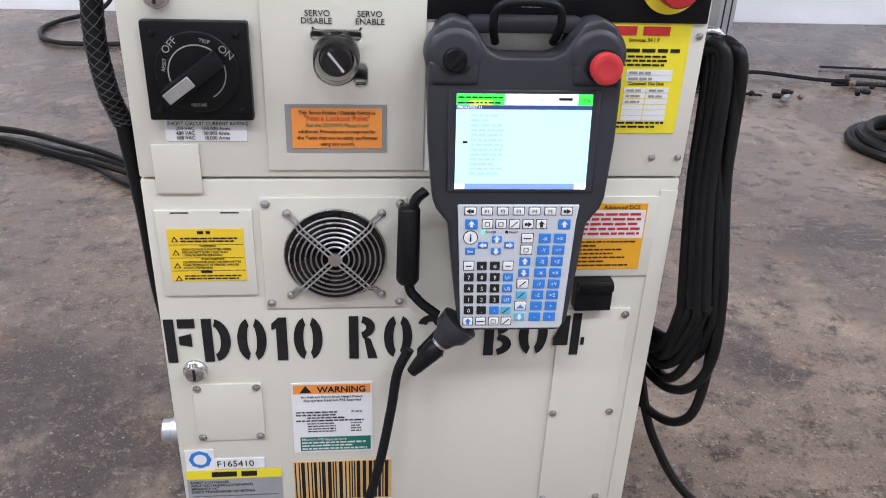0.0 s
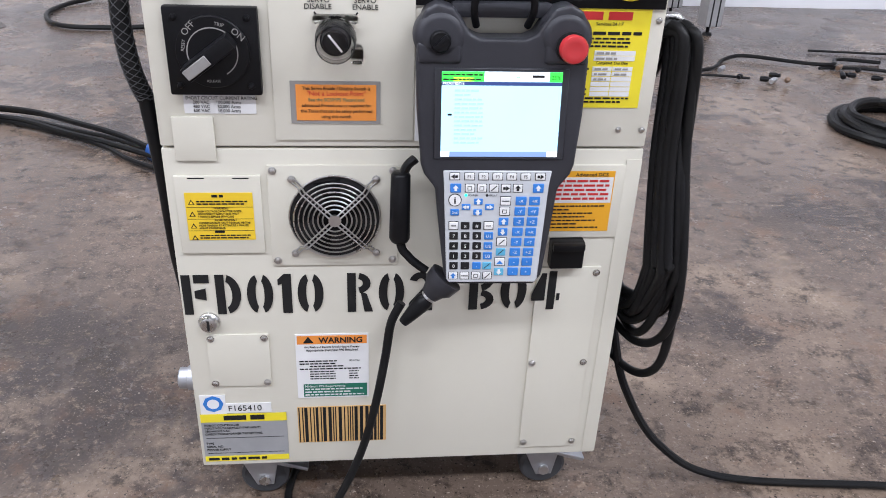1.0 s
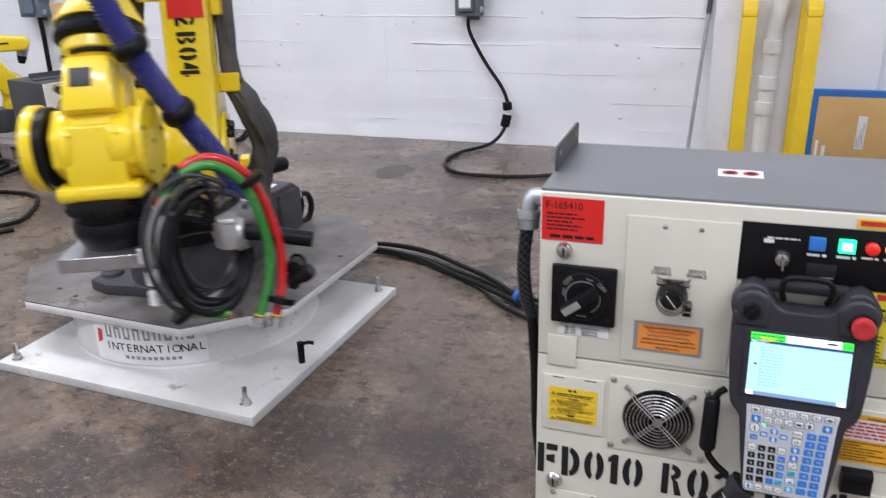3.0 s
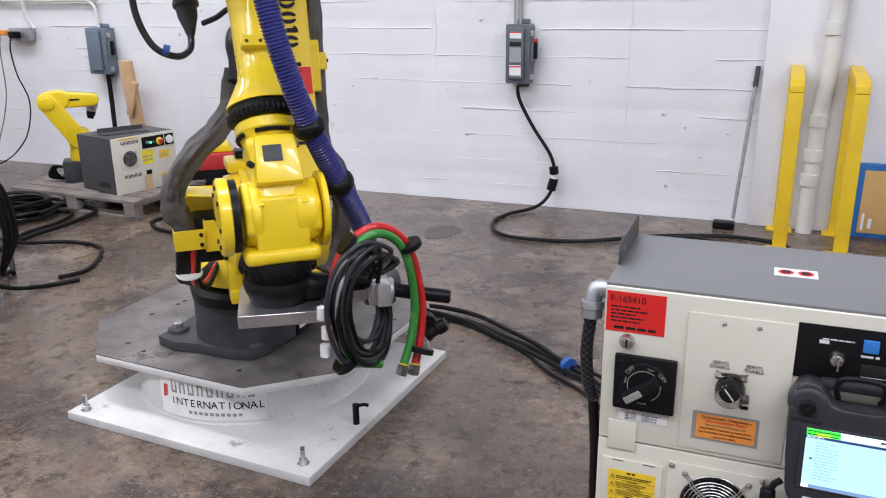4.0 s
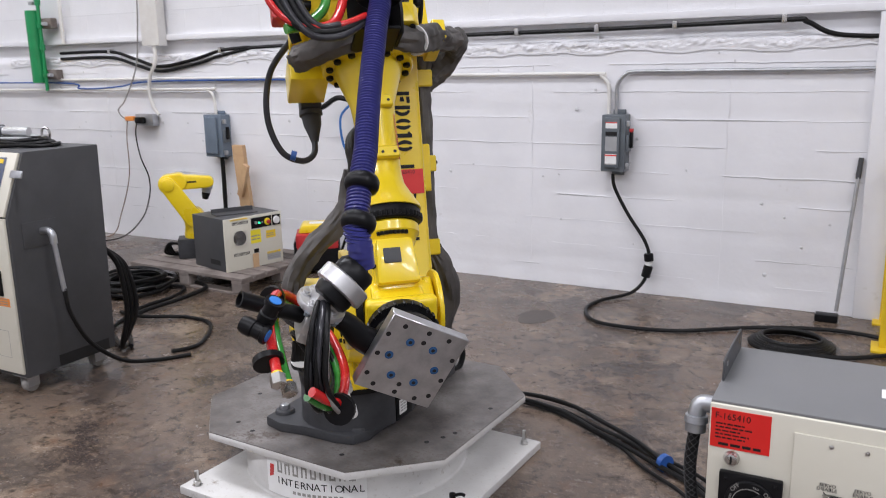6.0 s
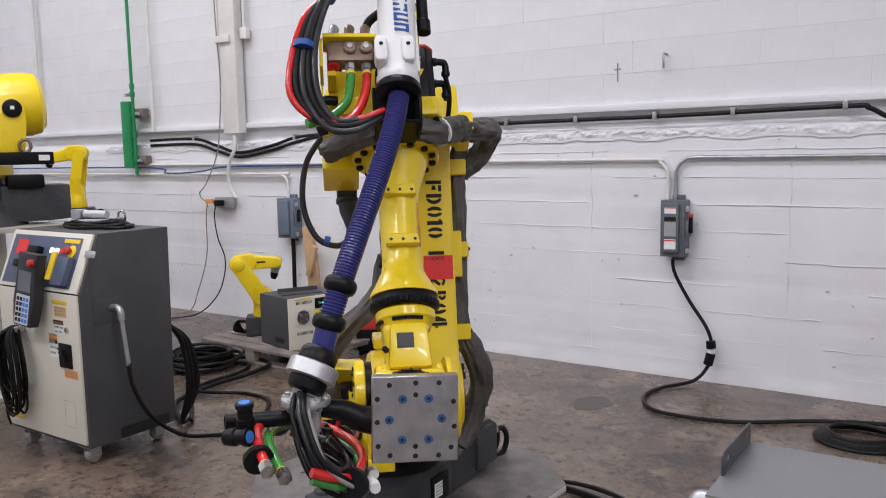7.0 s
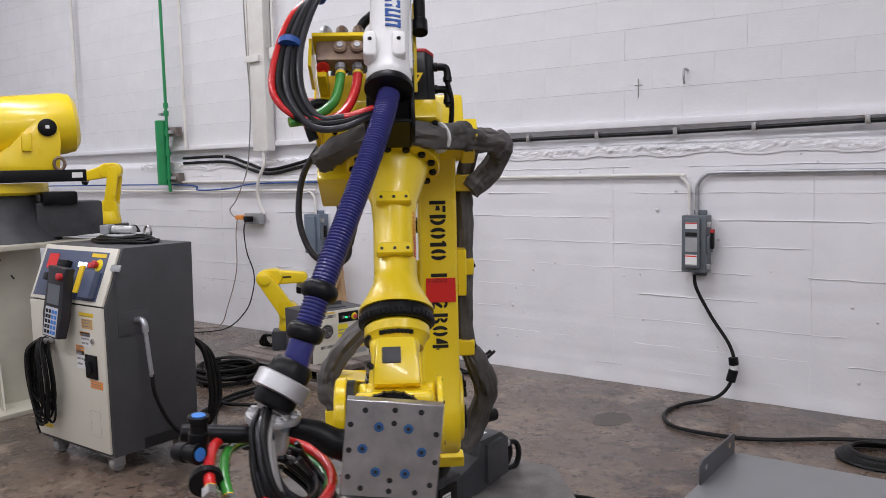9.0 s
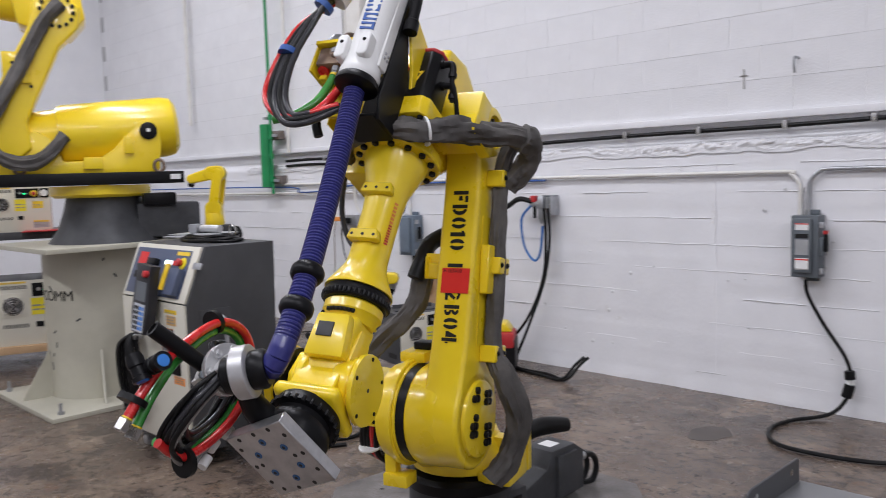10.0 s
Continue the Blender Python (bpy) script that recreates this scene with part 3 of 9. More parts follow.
    for s, x, z in (("SERVO", -0.118, 0.7905), ("DISABLE", -0.122, 0.783), ("SERVO", -0.066, 0.7905), ("ENABLE", -0.068, 0.783)):
        lettering(s, 0.0085, "ink", pn, front(x, z, -0.0036))
    for a, x in ((40, -0.106), (-40, -0.0665)):
        part("tick", box(new_bm(), -0.0008, 0.0008, 0, 0.0075, 0, 0.0002), "ink", pn, m=pose(x, -0.0036, 0.774, 90, 0, 0) @ pose(0, 0, 0, 0, 0, a))
    kn = part("selector_knob", lathe(new_bm(), (-0.087, -0.003, 0.752), (0, -1, 0), [(0, 0.0175), (0.012, 0.0175), (0.014, 0.0155), (0.026, 0.0145), (0.028, 0.012)], 28), "black", pn, "black selector knob")
    part("pointer", box(new_bm(), -0.0012, 0.0012, -0.012, 0.012, 0, 0.0006), "white", kn, m=pose(-0.087, -0.0312, 0.752, 90, 0, 0) @ pose(0, 0, 0, 0, 0, 38))
    cov = new_bm()
    lathe(cov, (-0.087, -0.004, 0.752), (0, -1, 0), [(0, 0.024), (0.034, 0.0225), (0.037, 0.0205), (0.0375, 0.001)], 28)
    part("guard_cover", cov, "clear", pn, "clear plastic hinged switch guard")
    part("guard_hinge", bevel(box(box(new_bm(), -0.112, -0.062, -0.016, -0.003, 0.769, 0.778), -0.070, -0.056, -0.028, -0.003, 0.726, 0.744), 0.002, 1), "clear", pn)
    bk = part("label_backing", box(new_bm(), -0.142, -0.036, -0.0045, -0.003, 0.648, 0.7), "greyhose", pn, "worn clear sleeve")
    ol = part("orange_label", box(new_bm(), -0.1355, -0.041, -0.0052, -0.0045, 0.652, 0.696), "laborange", pn, "orange lockout reminder label")
    for i, (s, sz, ink) in enumerate((("This Servo Enable / Disable Switch is", 0.0058, "ink"), ("\"Not a Lockout Point\"", 0.0082, "redink"), ("See the SCS/MPS Placard and", 0.0060, "green"), ("additional Procedures as required for", 0.0058, "ink"), ("the Tasks that can be safely performed", 0.0058, "ink"), ("using this switch.", 0.0058, "ink"))):
        lettering(s, sz, ink, ol, front(-0.088, 0.6897 - i * 0.0069, -0.0056), align="CENTER", width=0.93)
    # red asset tag
    rl = part("asset_label", box(new_bm(), -0.297, -0.199, -0.0012, 0, 0.824, 0.896), "labred", upper, "red asset tag")
    lettering("F-165410", 0.0165, "ink", rl, front(-0.291, 0.878, -0.0016), width=0.95)
    bars(rl, "ink", [(-0.289, 0.868 - 0.0065 * i, (0.05, 0.062, 0.045, 0.056, 0.05)[i], 0.0026) for i in range(5)] + [(-0.283, 0.829, 0.07, 0.005)], pose(0, -0.0014, 0, 0, 0, 0) @ pose(0, 0, 0, 90, 0, 0))
    # operator panel
    op = part("operator_panel", bbox(0.004, 0.297, -0.003, 0, 0.789, 0.881, 0.001), "black", upper, "black operator panel")
    part("key_switch", lathe(new_bm(), (0.063, -0.003, 0.830), (0, -1, 0), [(0, 0.012), (0.004, 0.012), (0.008, 0.010), (0.014, 0.0095), (0.015, 0.006)], 20), "steel", op, "steel key switch")
    part("key", bbox(0.0615, 0.0645, -0.04, -0.018, 0.822, 0.838, 0.001), "steel", op)
    for x, mt, w in ((0.108, "blue", 0.011), (0.147, "lampgreen", 0.011)):
        b = part("push_button", bbox(x - w, x + w, -0.009, -0.003, 0.846, 0.866, 0.001), mt, op, "square blue push button" if mt == "blue" else "square green push button, lit")
        if mt != "blue":
            part("lamp_core", bbox(x - 0.006, x + 0.006, -0.0096, -0.009, 0.851, 0.861), "lampwhite", b)
    for x, mt in ((0.180, "lampred"), (0.206, "lamporange")):
        part("indicator_lamp", lathe(new_bm(), (x, -0.003, 0.855), (0, -1, 0), [(0, 0.0095), (0.005, 0.0095), (0.008, 0.007), (0.009, 0.003)], 18), mt, op, "round red indicator" if mt == "lampred" else "round orange indicator, lit")
    part("emergency_ring", lathe(new_bm(), (0.252, -0.003, 0.830), (0, -1, 0), [(0, 0.0315), (0.002, 0.0315), (0.0025, 0.030)], 36), "lemon", op, "yellow emergency stop ring")
    part("emergency_stop", lathe(new_bm(), (0.252, -0.003, 0.830), (0, -1, 0), [(0, 0.014), (0.014, 0.014), (0.016, 0.0215), (0.026, 0.0215), (0.030, 0.019), (0.032, 0.012)], 32), "red", op, "red mushroom emergency stop")
    part("port", bbox(0.098, 0.138, -0.0045, -0.003, 0.805, 0.825, 0.001), "dark", op)
    bars(op, "white", [(0.040, 0.858, 0.045, 0.0022), (0.036, 0.851, 0.014, 0.006), (0.096, 0.836, 0.026, 0.004), (0.135, 0.836, 0.026, 0.004), (0.168, 0.838, 0.022, 0.003), (0.196, 0.838, 0.022, 0.003), (0.1, 0.803, 0.036, 0.0012), (0.125, 0.8065, 0.016, 0.0035)], pose(0, -0.0032, 0, 90, 0, 0))
    ys = part("name_strip", box(new_bm(), 0.156, 0.285, -0.0012, 0, 0.8835, 0.8975), "labyellow", upper, "thin yellow name strip")
    bars(ys, "redink", [(0.160, 0.887, 0.044, 0.0075)], front(0, 0, -0.0014), "logo_bar")
    bars(ys, "ink", [(0.210, 0.887, 0.070, 0.006)], front(0, 0, -0.0014))
    # yellow service sticker
    st = part("service_sticker", box(new_bm(), 0.176, 0.292, -0.0012, 0, 0.668, 0.788), "lemon", upper, "yellow service sticker with a handwritten table")
    bars(st, "redink", [(0.207, 0.775, 0.062, 0.0095)], front(0, 0, -0.0015), "logo_bar")
    lettering("Services 24 / 7", 0.0056, "ink", st, front(0.226, 0.7685, -0.0016))
    bars(st, "ink", [(0.205, 0.7575, 0.078, 0.0038), (0.206, 0.752, 0.066, 0.0022), (0.206, 0.7475, 0.066, 0.0022), (0.206, 0.743, 0.062, 0.0022), (0.18, 0.679, 0.098, 0.0022), (0.18, 0.6745, 0.09, 0.0022)], front(0, 0, -0.0015))
    lettering("Completed  Due Date", 0.0048, "ink", st, front(0.232, 0.7225, -0.0016), width=0.9)
    for i in range(6):
        for x0, x1 in ((0.2285, 0.252), (0.253, 0.278)):
            part("entry_field", box(new_bm(), x0, x1, -0.0016, -0.0012, 0.714 - i * 0.0063, 0.7195 - i * 0.0063), "white", st)
    for z in (0.733, 0.7265):
        part("entry_field", box(new_bm(), 0.2285, 0.279, -0.0016, -0.0012, z, z + 0.0058), "white", st)
    bars(st, "greyink", [(0.231, 0.7345, 0.026, 0.0026), (0.231, 0.728, 0.026, 0.0026)] + [(x, 0.7155 - i * 0.0063, 0.016, 0.0022) for i, x in ((0, 0.231), (0, 0.256), (1, 0.231), (1, 0.256), (2, 0.231))], front(0, 0, -0.0019))
    bars(st, "ink", [(0.19, 0.7155 - i * 0.0063, 0.034, 0.0022) for i in range(6)], front(0, 0, -0.0015))
    pap = part("document_sleeve", box(new_bm(), 0.006, 0.02, -0.002, 0, 0.625, 0.755), "white", upper, "white paper edge behind the pendant")
    st.location = (-0.010, 0, 0.001)
    for x, z in ((0.292, 0.776), (0.292, 0.640), (0.262, 0.640), (0.196, 0.779)):
        screw(upper, (x, 0, z), 0.0032)
    # lower door
    wp = part("label_plate", bbox(-0.289, -0.184, -0.004, 0, 0.471, 0.579, 0.0012), "cream", lower, "raised cream plate with scuffed edge")
    for sx in (-0.272, -0.218):
        part("scuff", box(new_bm(), sx, sx + 0.02, -0.0043, -0.004, 0.5755, 0.577), "ink", wp)
    yl = part("warning_label", box(new_bm(), -0.278, -0.195, -0.0048, -0.004, 0.491, 0.557), "labyellow", wp, "yellow high voltage warning label")
    for i in range(4):
        zz = 0.549 - i * 0.0165
        part("triangle", prism(new_bm(), [(-0.2745, zz - 0.008), (-0.2665, zz - 0.008), (-0.2705, zz - 0.001)], "y", -0.0051, -0.0048), "ink", yl)
        part("triangle", prism(new_bm(), [(-0.2728, zz - 0.0072), (-0.2682, zz - 0.0072), (-0.2705, zz - 0.0032)], "y", -0.0053, -0.0051), "labyellow", yl)
        if i:
            part("rule", box(new_bm(), -0.277, -0.196, -0.005, -0.0048, zz + 0.0046, zz + 0.0051), "ink", yl)
    bars(yl, "ink", [(-0.264, 0.5445, 0.064, 0.0018), (-0.264, 0.541, 0.058, 0.0018), (-0.245, 0.551, 0.014, 0.0035), (-0.245, 0.5015, 0.014, 0.0035), (-0.264, 0.497, 0.064, 0.0016), (-0.264, 0.4935, 0.06, 0.0016)], front(0, 0, -0.0051))
    for i, (s, z) in enumerate((("WARNING", 0.5345), ("HIGH VOLTAGE CAPACITOR INSIDE.", 0.5305), ("DISCONNECT SUPPLY AND WAIT", 0.5268), ("1 MINUTE BEFORE SERVICING", 0.5231), ("AVERTISSEMENT", 0.5182), ("CONDENSATEUR HAUT TENSION METTRE", 0.5143), ("HORS TENSION ET ATTENDRE 1 MINUTE", 0.5106), ("AVANT L'INTERVENIR", 0.5069))):
        lettering(s, 0.0042 if i in (0, 4) else 0.0037, "ink", yl, front(-0.264 + (0.02 if i in (0, 4) else 0), z, -0.0051), width=0.9)
    # fan
    fp = part("fan_plate", bbox(-0.176, -0.013, -0.003, 0, 0.451, 0.593, 0.001), "cream", lower, "raised cream fan plate")
    for x in (-0.169, -0.020):
        for z in (0.459, 0.586):
            screw(fp, (x, -0.003, z), 0.0042)
    fx, fz, fr = -0.0935, 0.5225, 0.0575
    part("fan_opening", lathe(new_bm(), (fx, -0.0034, fz), (0, -1, 0), [(0, fr), (0.0006, fr)], 48), "dark", fp)
    hubf = part("fan_hub", lathe(new_bm(), (fx, -0.004, fz), (0, -1, 0), [(0, 0.022), (0.0012, 0.022)], 24), "black", fp)
    for k in range(5):
        bl = new_bm()
        a = k * 72
        pts = [(fx + r * math.cos(radians(a + o)), fz + r * math.sin(radians(a + o))) for r, o in ((0.022, 0), (0.054, 10), (0.054, 48), (0.022, 40))]
        prism(bl, pts, "y", -0.0046, -0.0041)
        part("fan_blade", bl, "black", fp)
    guard = part("finger_guard", cyl(new_bm(), (fx, -0.0175, fz), (fx, -0.0135, fz), 0.008, 16), "steel", fp, "chromed wire finger guard")
    for r in (0.0155, 0.0215, 0.0275, 0.0335, 0.0395, 0.0455, 0.0515, 0.0575):
        pts = [(fx + r * math.cos(a * math.pi / 20), -0.015 if r < 0.056 else -0.006, fz + r * math.sin(a * math.pi / 20)) for a in range(41)]
        part("wire_ring", tube(new_bm(), pts, 0.0011, 6, 1), "steel", guard)
    for a in (45, 135, 225, 315):
        ca, sa = math.cos(radians(a)), math.sin(radians(a))
        for o in (-0.0026, 0.0026):
            pts = [(fx + r * ca - o * sa, y, fz + r * sa + o * ca) for r, y in ((0.004, -0.0165), (0.054, -0.0165), (0.062, -0.006), (0.073, -0.005))]
            part("wire_stay", tube(new_bm(), pts, 0.0011, 6, 1), "steel", guard)
        screw(guard, (fx + 0.074 * ca, -0.004, fz + 0.074 * sa), 0.0042)
    # stencil
    stencil(lower, "FDO10", -0.2965, 0.376, 0.061, 0.001, None, 0.855)
    stencil(lower, "RO2", -0.080, 0.376, 0.061, 0.001, None, 0.855)
    stencil(lower, "BO", 0.086, 0.376, 0.061, 0.001, None, 0.90)
    stencil(lower, "4", 0.1727, 0.376, 0.061, 0.0036, None, 0.90)
    sp = part("small_plate", bbox(-0.273, -0.189, -0.003, 0, 0.255, 0.343, 0.001), "cream", lower, "small cream screwed plate")
    for x in (-0.267, -0.195):
        for z in (0.261, 0.337):
            screw(sp, (x, -0.003, z), 0.0042)
    # arc flash label
    wl = part("arc_flash_label", box(new_bm(), -0.1535, -0.052, -0.0012, 0, 0.229, 0.340), "white", lower, "white, orange and green arc flash warning label")
    part("header", box(new_bm(), -0.151, -0.0545, -0.0015, -0.0012, 0.3235, 0.3375), "laborange", wl)
    part("triangle", prism(new_bm(), [(-0.143, 0.3255), (-0.128, 0.3255), (-0.1355, 0.3362)], "y", -0.0018, -0.0015), "ink", wl)
    lettering("WARNING", 0.0125, "ink", wl, front(-0.121, 0.3258, -0.0018), bold=0.0003)
    lettering("Arc Flash and Electric Shock Hazard Present", 0.0045, "ink", wl, front(-0.103, 0.317, -0.0016), align="CENTER", width=0.95)
    lettering("Appropriate Electrical PPE Required", 0.0052, "ink", wl, front(-0.103, 0.3115, -0.0016), align="CENTER", width=0.95)
    lettering("18 inches", 0.004, "ink", wl, front(-0.08, 0.2935, -0.0016))
    bars(wl, "ink", [(-0.149, 0.2935, 0.052, 0.0019), (-0.149, 0.289, 0.05, 0.0019), (-0.135, 0.2845, 0.05, 0.0019), (-0.149, 0.280, 0.086, 0.0019)] + [(-0.135, 0.2755 - i * 0.0042, 0.036, 0.0015) for i in range(4)] + [(-0.08, 0.2755 - i * 0.0042, 0.014, 0.0015) for i in range(4)], front(0, 0, -0.0016))
    gb = part("ppe_box", box(new_bm(), -0.145, -0.0545, -0.0015, -0.0012, 0.2315, 0.254), "green", wl)
    lettering("Minimum PPE Requirements:", 0.0052, "white", gb, front(-0.143, 0.2485, -0.0018), width=0.95)
    bars(gb, "white", [(-0.143, 0.244, 0.082, 0.002), (-0.143, 0.239, 0.066, 0.002), (-0.143, 0.234, 0.084, 0.002)], front(0, 0, -0.0017))
    # bar code, nameplate
    bc = part("bar_code", box(new_bm(), -0.156, -0.027, -0.001, 0, 0.145, 0.212), "kraft", lower, "yellowed bar code label")
    rnd = random.Random(3)
    x = -0.1545
    while x < -0.031:
        w = rnd.choice((0.0016, 0.0016, 0.0036, 0.0046))
        part("code_bar", box(new_bm(), x, x + w, -0.0013, -0.001, 0.146, 0.211), "ink", bc)
        x += w + rnd.choice((0.0018, 0.0018, 0.0034))
    tv = part("approval_mark", box(new_bm(), -0.293, -0.257, -0.001, 0, 0.204, 0.238), "white", lower, "white approval mark with a blue octagon")
    part("octagon", lathe(new_bm(), (-0.2745, -0.001, 0.2225), (0, -1, 0), [(0, 0.0145), (0.0003, 0.0145)], 8), "blue", tv)
    part("octagon_core", lathe(new_bm(), (-0.2745, -0.0013, 0.2225), (0, -1, 0), [(0, 0.0085), (0.0003, 0.0085)], 20), "white", tv)
    sn = part("serial_label", box(new_bm(), -0.257, -0.193, -0.001, 0, 0.2055, 0.2225), "white", lower, "white serial label")
    lettering("F165410", 0.0142, "ink", sn, front(-0.2545, 0.2092, -0.0014), width=0.98)
    np_ = part("nameplate", box(new_bm(), -0.295, -0.172, -0.001, 0, 0.114, 0.204), "silver", lower, "yellow and silver rating plate")
    part("nameplate_head", box(new_bm(), -0.295, -0.172, -0.0013, -0.001, 0.189, 0.204), "lemon", np_)
    part("nameplate_foot", box(new_bm(), -0.295, -0.172, -0.0013, -0.001, 0.114, 0.124), "lemon", np_)
    bars(np_, "ink", [(-0.262, 0.1925, 0.062, 0.0085)], front(0, 0, -0.0015), "logo_bar")
    bars(np_, "ink", [(-0.29, 0.1165, 0.085, 0.0045)], front(0, 0, -0.0015), "logo_bar")
    for s, z in (("ROBOT CONTROLLER", 0.1815), ("INPUT VOLTAGE(MULTI-TAP INPUT)", 0.176), ("380/440/575 VAC", 0.1705), ("CHECK TRANSFORMER TAP SETTING", 0.165), ("TYPE", 0.147), ("SERIAL NO.", 0.141), ("POWER SUPPLY", 0.135)):
        lettering(s, 0.0052, "ink", np_, front(-0.291, z, -0.0014), width=0.95)
    part("table_rule", box(box(new_bm(), -0.29, -0.178, -0.0013, -0.001, 0.1585, 0.1592), -0.29, -0.178, -0.0013, -0.001, 0.1295, 0.1302), "ink", np_)
    # right-hand side of the lower door
    dp = part("label_plate", bbox(0.16, 0.287, -0.003, 0, 0.488, 0.592, 0.001), "cream", lower, "raised cream label plate")
    dl = part("software_label", box(new_bm(), 0.166, 0.274, -0.0037, -0.003, 0.498, 0.584), "amber", dp, "yellow and white safety software label")
    part("label_field", box(new_bm(), 0.166, 0.2725, -0.004, -0.0037, 0.5395, 0.5755), "white", dl)
    lettering("Advanced DCS", 0.007, "ink", dl, front(0.222, 0.577, -0.0041))
    bars(dl, "redink", [(0.18, 0.569 - i * 0.0062, 0.088, 0.003) for i in range(5)], front(0, 0, -0.0042))
    bars(dl, "ink", [(0.18, 0.534 - i * 0.0052, (0.085, 0.04, 0.07, 0.06, 0.075, 0.05, 0.08)[i], 0.0018) for i in range(7)], front(0, 0, -0.004))
    dp.location = (-0.008, 0, 0.001)
    part("latch_cover", bevel(box(box(new_bm(), 0.190, 0.235, -0.018, 0, 0.449, 0.488), 0.191, 0.234, -0.024, -0.014, 0.478, 0.488), 0.002), "black", lower, "black plastic latch cover")
    nd = part("narrow_door", bbox(0.178, 0.266, -0.003, 0, 0.122, 0.443, 0.0012), "cream", lower, "narrow cream screwed side panel")
    for z in (0.133, 0.283):
        for x in (0.184, 0.26):
            screw(nd, (x, -0.003, z), 0.0042)
    screw(nd, (0.26, -0.003, 0.434), 0.0042)
    part("side_strip", bbox(0.279, 0.2995, -0.0015, 0, 0.11, 0.60, 0.0006), "cream", lower)
    for z in [0.15 + 0.06 * i for i in range(13)]:
        screw(c, (0.3, 0.02, z), 0.0035, (1, 0, 0))
    # side fittings
    ft = part("cable_gland", lathe(new_bm(), (-0.3, 0.02, 0.255), (-1, 0, 0), [(0, 0.018), (0.008, 0.018), (0.009, 0.0155), (0.02, 0.0155), (0.022, 0.012)], 18), "galv", c, "steel gland plug on the side")
    cf = tube(new_bm(), [(-0.296, 0.07, 0.87), (-0.325, 0.07, 0.87), (-0.333, 0.065, 0.855), (-0.333, 0.06, 0.83)], 0.016, 12)
    lathe(cf, (-0.333, 0.06, 0.85), (0, -0.1, -1), [(0, 0.02), (0.012, 0.022), (0.014, 0.019), (0.03, 0.019)], 16)
    part("conduit_elbow", cf, "galv", c, "steel conduit elbow on the side")
    pts = [(-0.333, 0.057, 0.83), (-0.338, 0.05, 0.76), (-0.332, 0.045, 0.70), (-0.322, 0.05, 0.66)]
    br = part("braided_sleeve", tube(new_bm(), pts, 0.0108, 12), "rubber", c, "black wire-mesh strain relief")
    mesh = new_bm()
    sp_ = spline(pts, 14)
    for s in (-1, 1):
        for ph in range(5):
            q = []
            for i, p in enumerate(sp_):
                a = s * i * 0.5 + ph * 2 * math.pi / 5
                q.append(p + Vector((math.cos(a), math.sin(a), 0)) * 0.0114)
            tube(mesh, q, 0.0006, 4, 1)
    part("wire_mesh", mesh, "charcoal", br)
    part("power_cable", tube(new_bm(), [(-0.322, 0.05, 0.66), (-0.315, 0.055, 0.55), (-0.318, 0.09, 0.40), (-0.325, 0.2, 0.22), (-0.34, 0.42, 0.06), (-0.36, 0.75, 0.018)], 0.0095, 10), "rubber", c)
    # hook with coiled cable on the right side
    hk = part("cable_hook", tube(new_bm(), [(0.298, 0.07, 0.760), (0.315, 0.055, 0.768), (0.334, 0.05, 0.768), (0.343, 0.05, 0.752), (0.343, 0.05, 0.705)], 0.006, 10), "steel", c, "chromed cable hook")


STROKES = {}


def arc(cx, cz, rx, rz, a0, a1, th, n=7):
    out = [(cx + rx * math.cos(radians(a0 + (a1 - a0) * i / n)), cz + rz * math.sin(radians(a0 + (a1 - a0) * i / n))) for i in range(n + 1)]
    inn = [(cx + (rx - th) * math.cos(radians(a0 + (a1 - a0) * i / n)), cz + (rz - th * 0.75) * math.sin(radians(a0 + (a1 - a0) * i / n))) for i in range(n + 1)]
    return out + inn[::-1]


def glyph(ch):
    """Stencil letters in a cell one high; polygons and the advance."""
    T = 0.22
    if ch in "O0":
        return [arc(0.30, 0.5, 0.30, 0.5, 105, 255, T, 10), arc(0.36, 0.5, 0.30, 0.5, -75, 75, T, 10)], 0.66
    if ch == "D":
        return [[(0, 0), (T, 0), (T, 1), (0, 1)], arc(0.22, 0.5, 0.40, 0.5, -78, 78, T, 10)], 0.64
    if ch == "F":
        return [[(0, 0), (T, 0), (T, 1), (0, 1)], [(T + 0.08, 0.80), (0.68, 0.80), (0.68, 1), (T + 0.08, 1)], [(T + 0.08, 0.42), (0.58, 0.36), (0.58, 0.66), (T + 0.08, 0.60)]], 0.70
    if ch == "1":
        return [[(0.10, 0), (0.34, 0), (0.34, 1), (0.16, 1), (0.0, 0.86), (0.0, 0.72), (0.10, 0.76)]], 0.36
    if ch == "R":
        return [[(0, 0), (T, 0), (T, 1), (0, 1)], arc(0.26, 0.74, 0.34, 0.26, -80, 80, T * 0.9, 8), [(0.34, 0.52), (0.50, 0.46), (0.66, 0), (0.44, 0)]], 0.68
    if ch == "B":
        return [[(0, 0), (T, 0), (T, 1), (0, 1)], arc(0.26, 0.75, 0.33, 0.25, -80, 80, T * 0.9, 8), arc(0.26, 0.26, 0.37, 0.26, -80, 80, T * 0.9, 8)], 0.66
    if ch == "2":
        return [arc(0.30, 0.74, 0.30, 0.26, 10, 165, T * 0.9, 8), [(0.0, 0), (0.62, 0), (0.62, 0.19), (0.30, 0.19), (0.60, 0.60), (0.46, 0.70), (0.0, 0.20)]], 0.66
    if ch == "4":
        return [[(0.34, 0.32), (0.34, 0.95), (0.22, 0.95), (0.0, 0.40), (0.0, 0.24), (0.34, 0.24)], [(0.40, 0), (0.60, 0), (0.60, 1), (0.40, 1)], [(0.64, 0.24), (0.72, 0.24), (0.72, 0.42), (0.64, 0.42)]], 0.74
    return [], 0.3


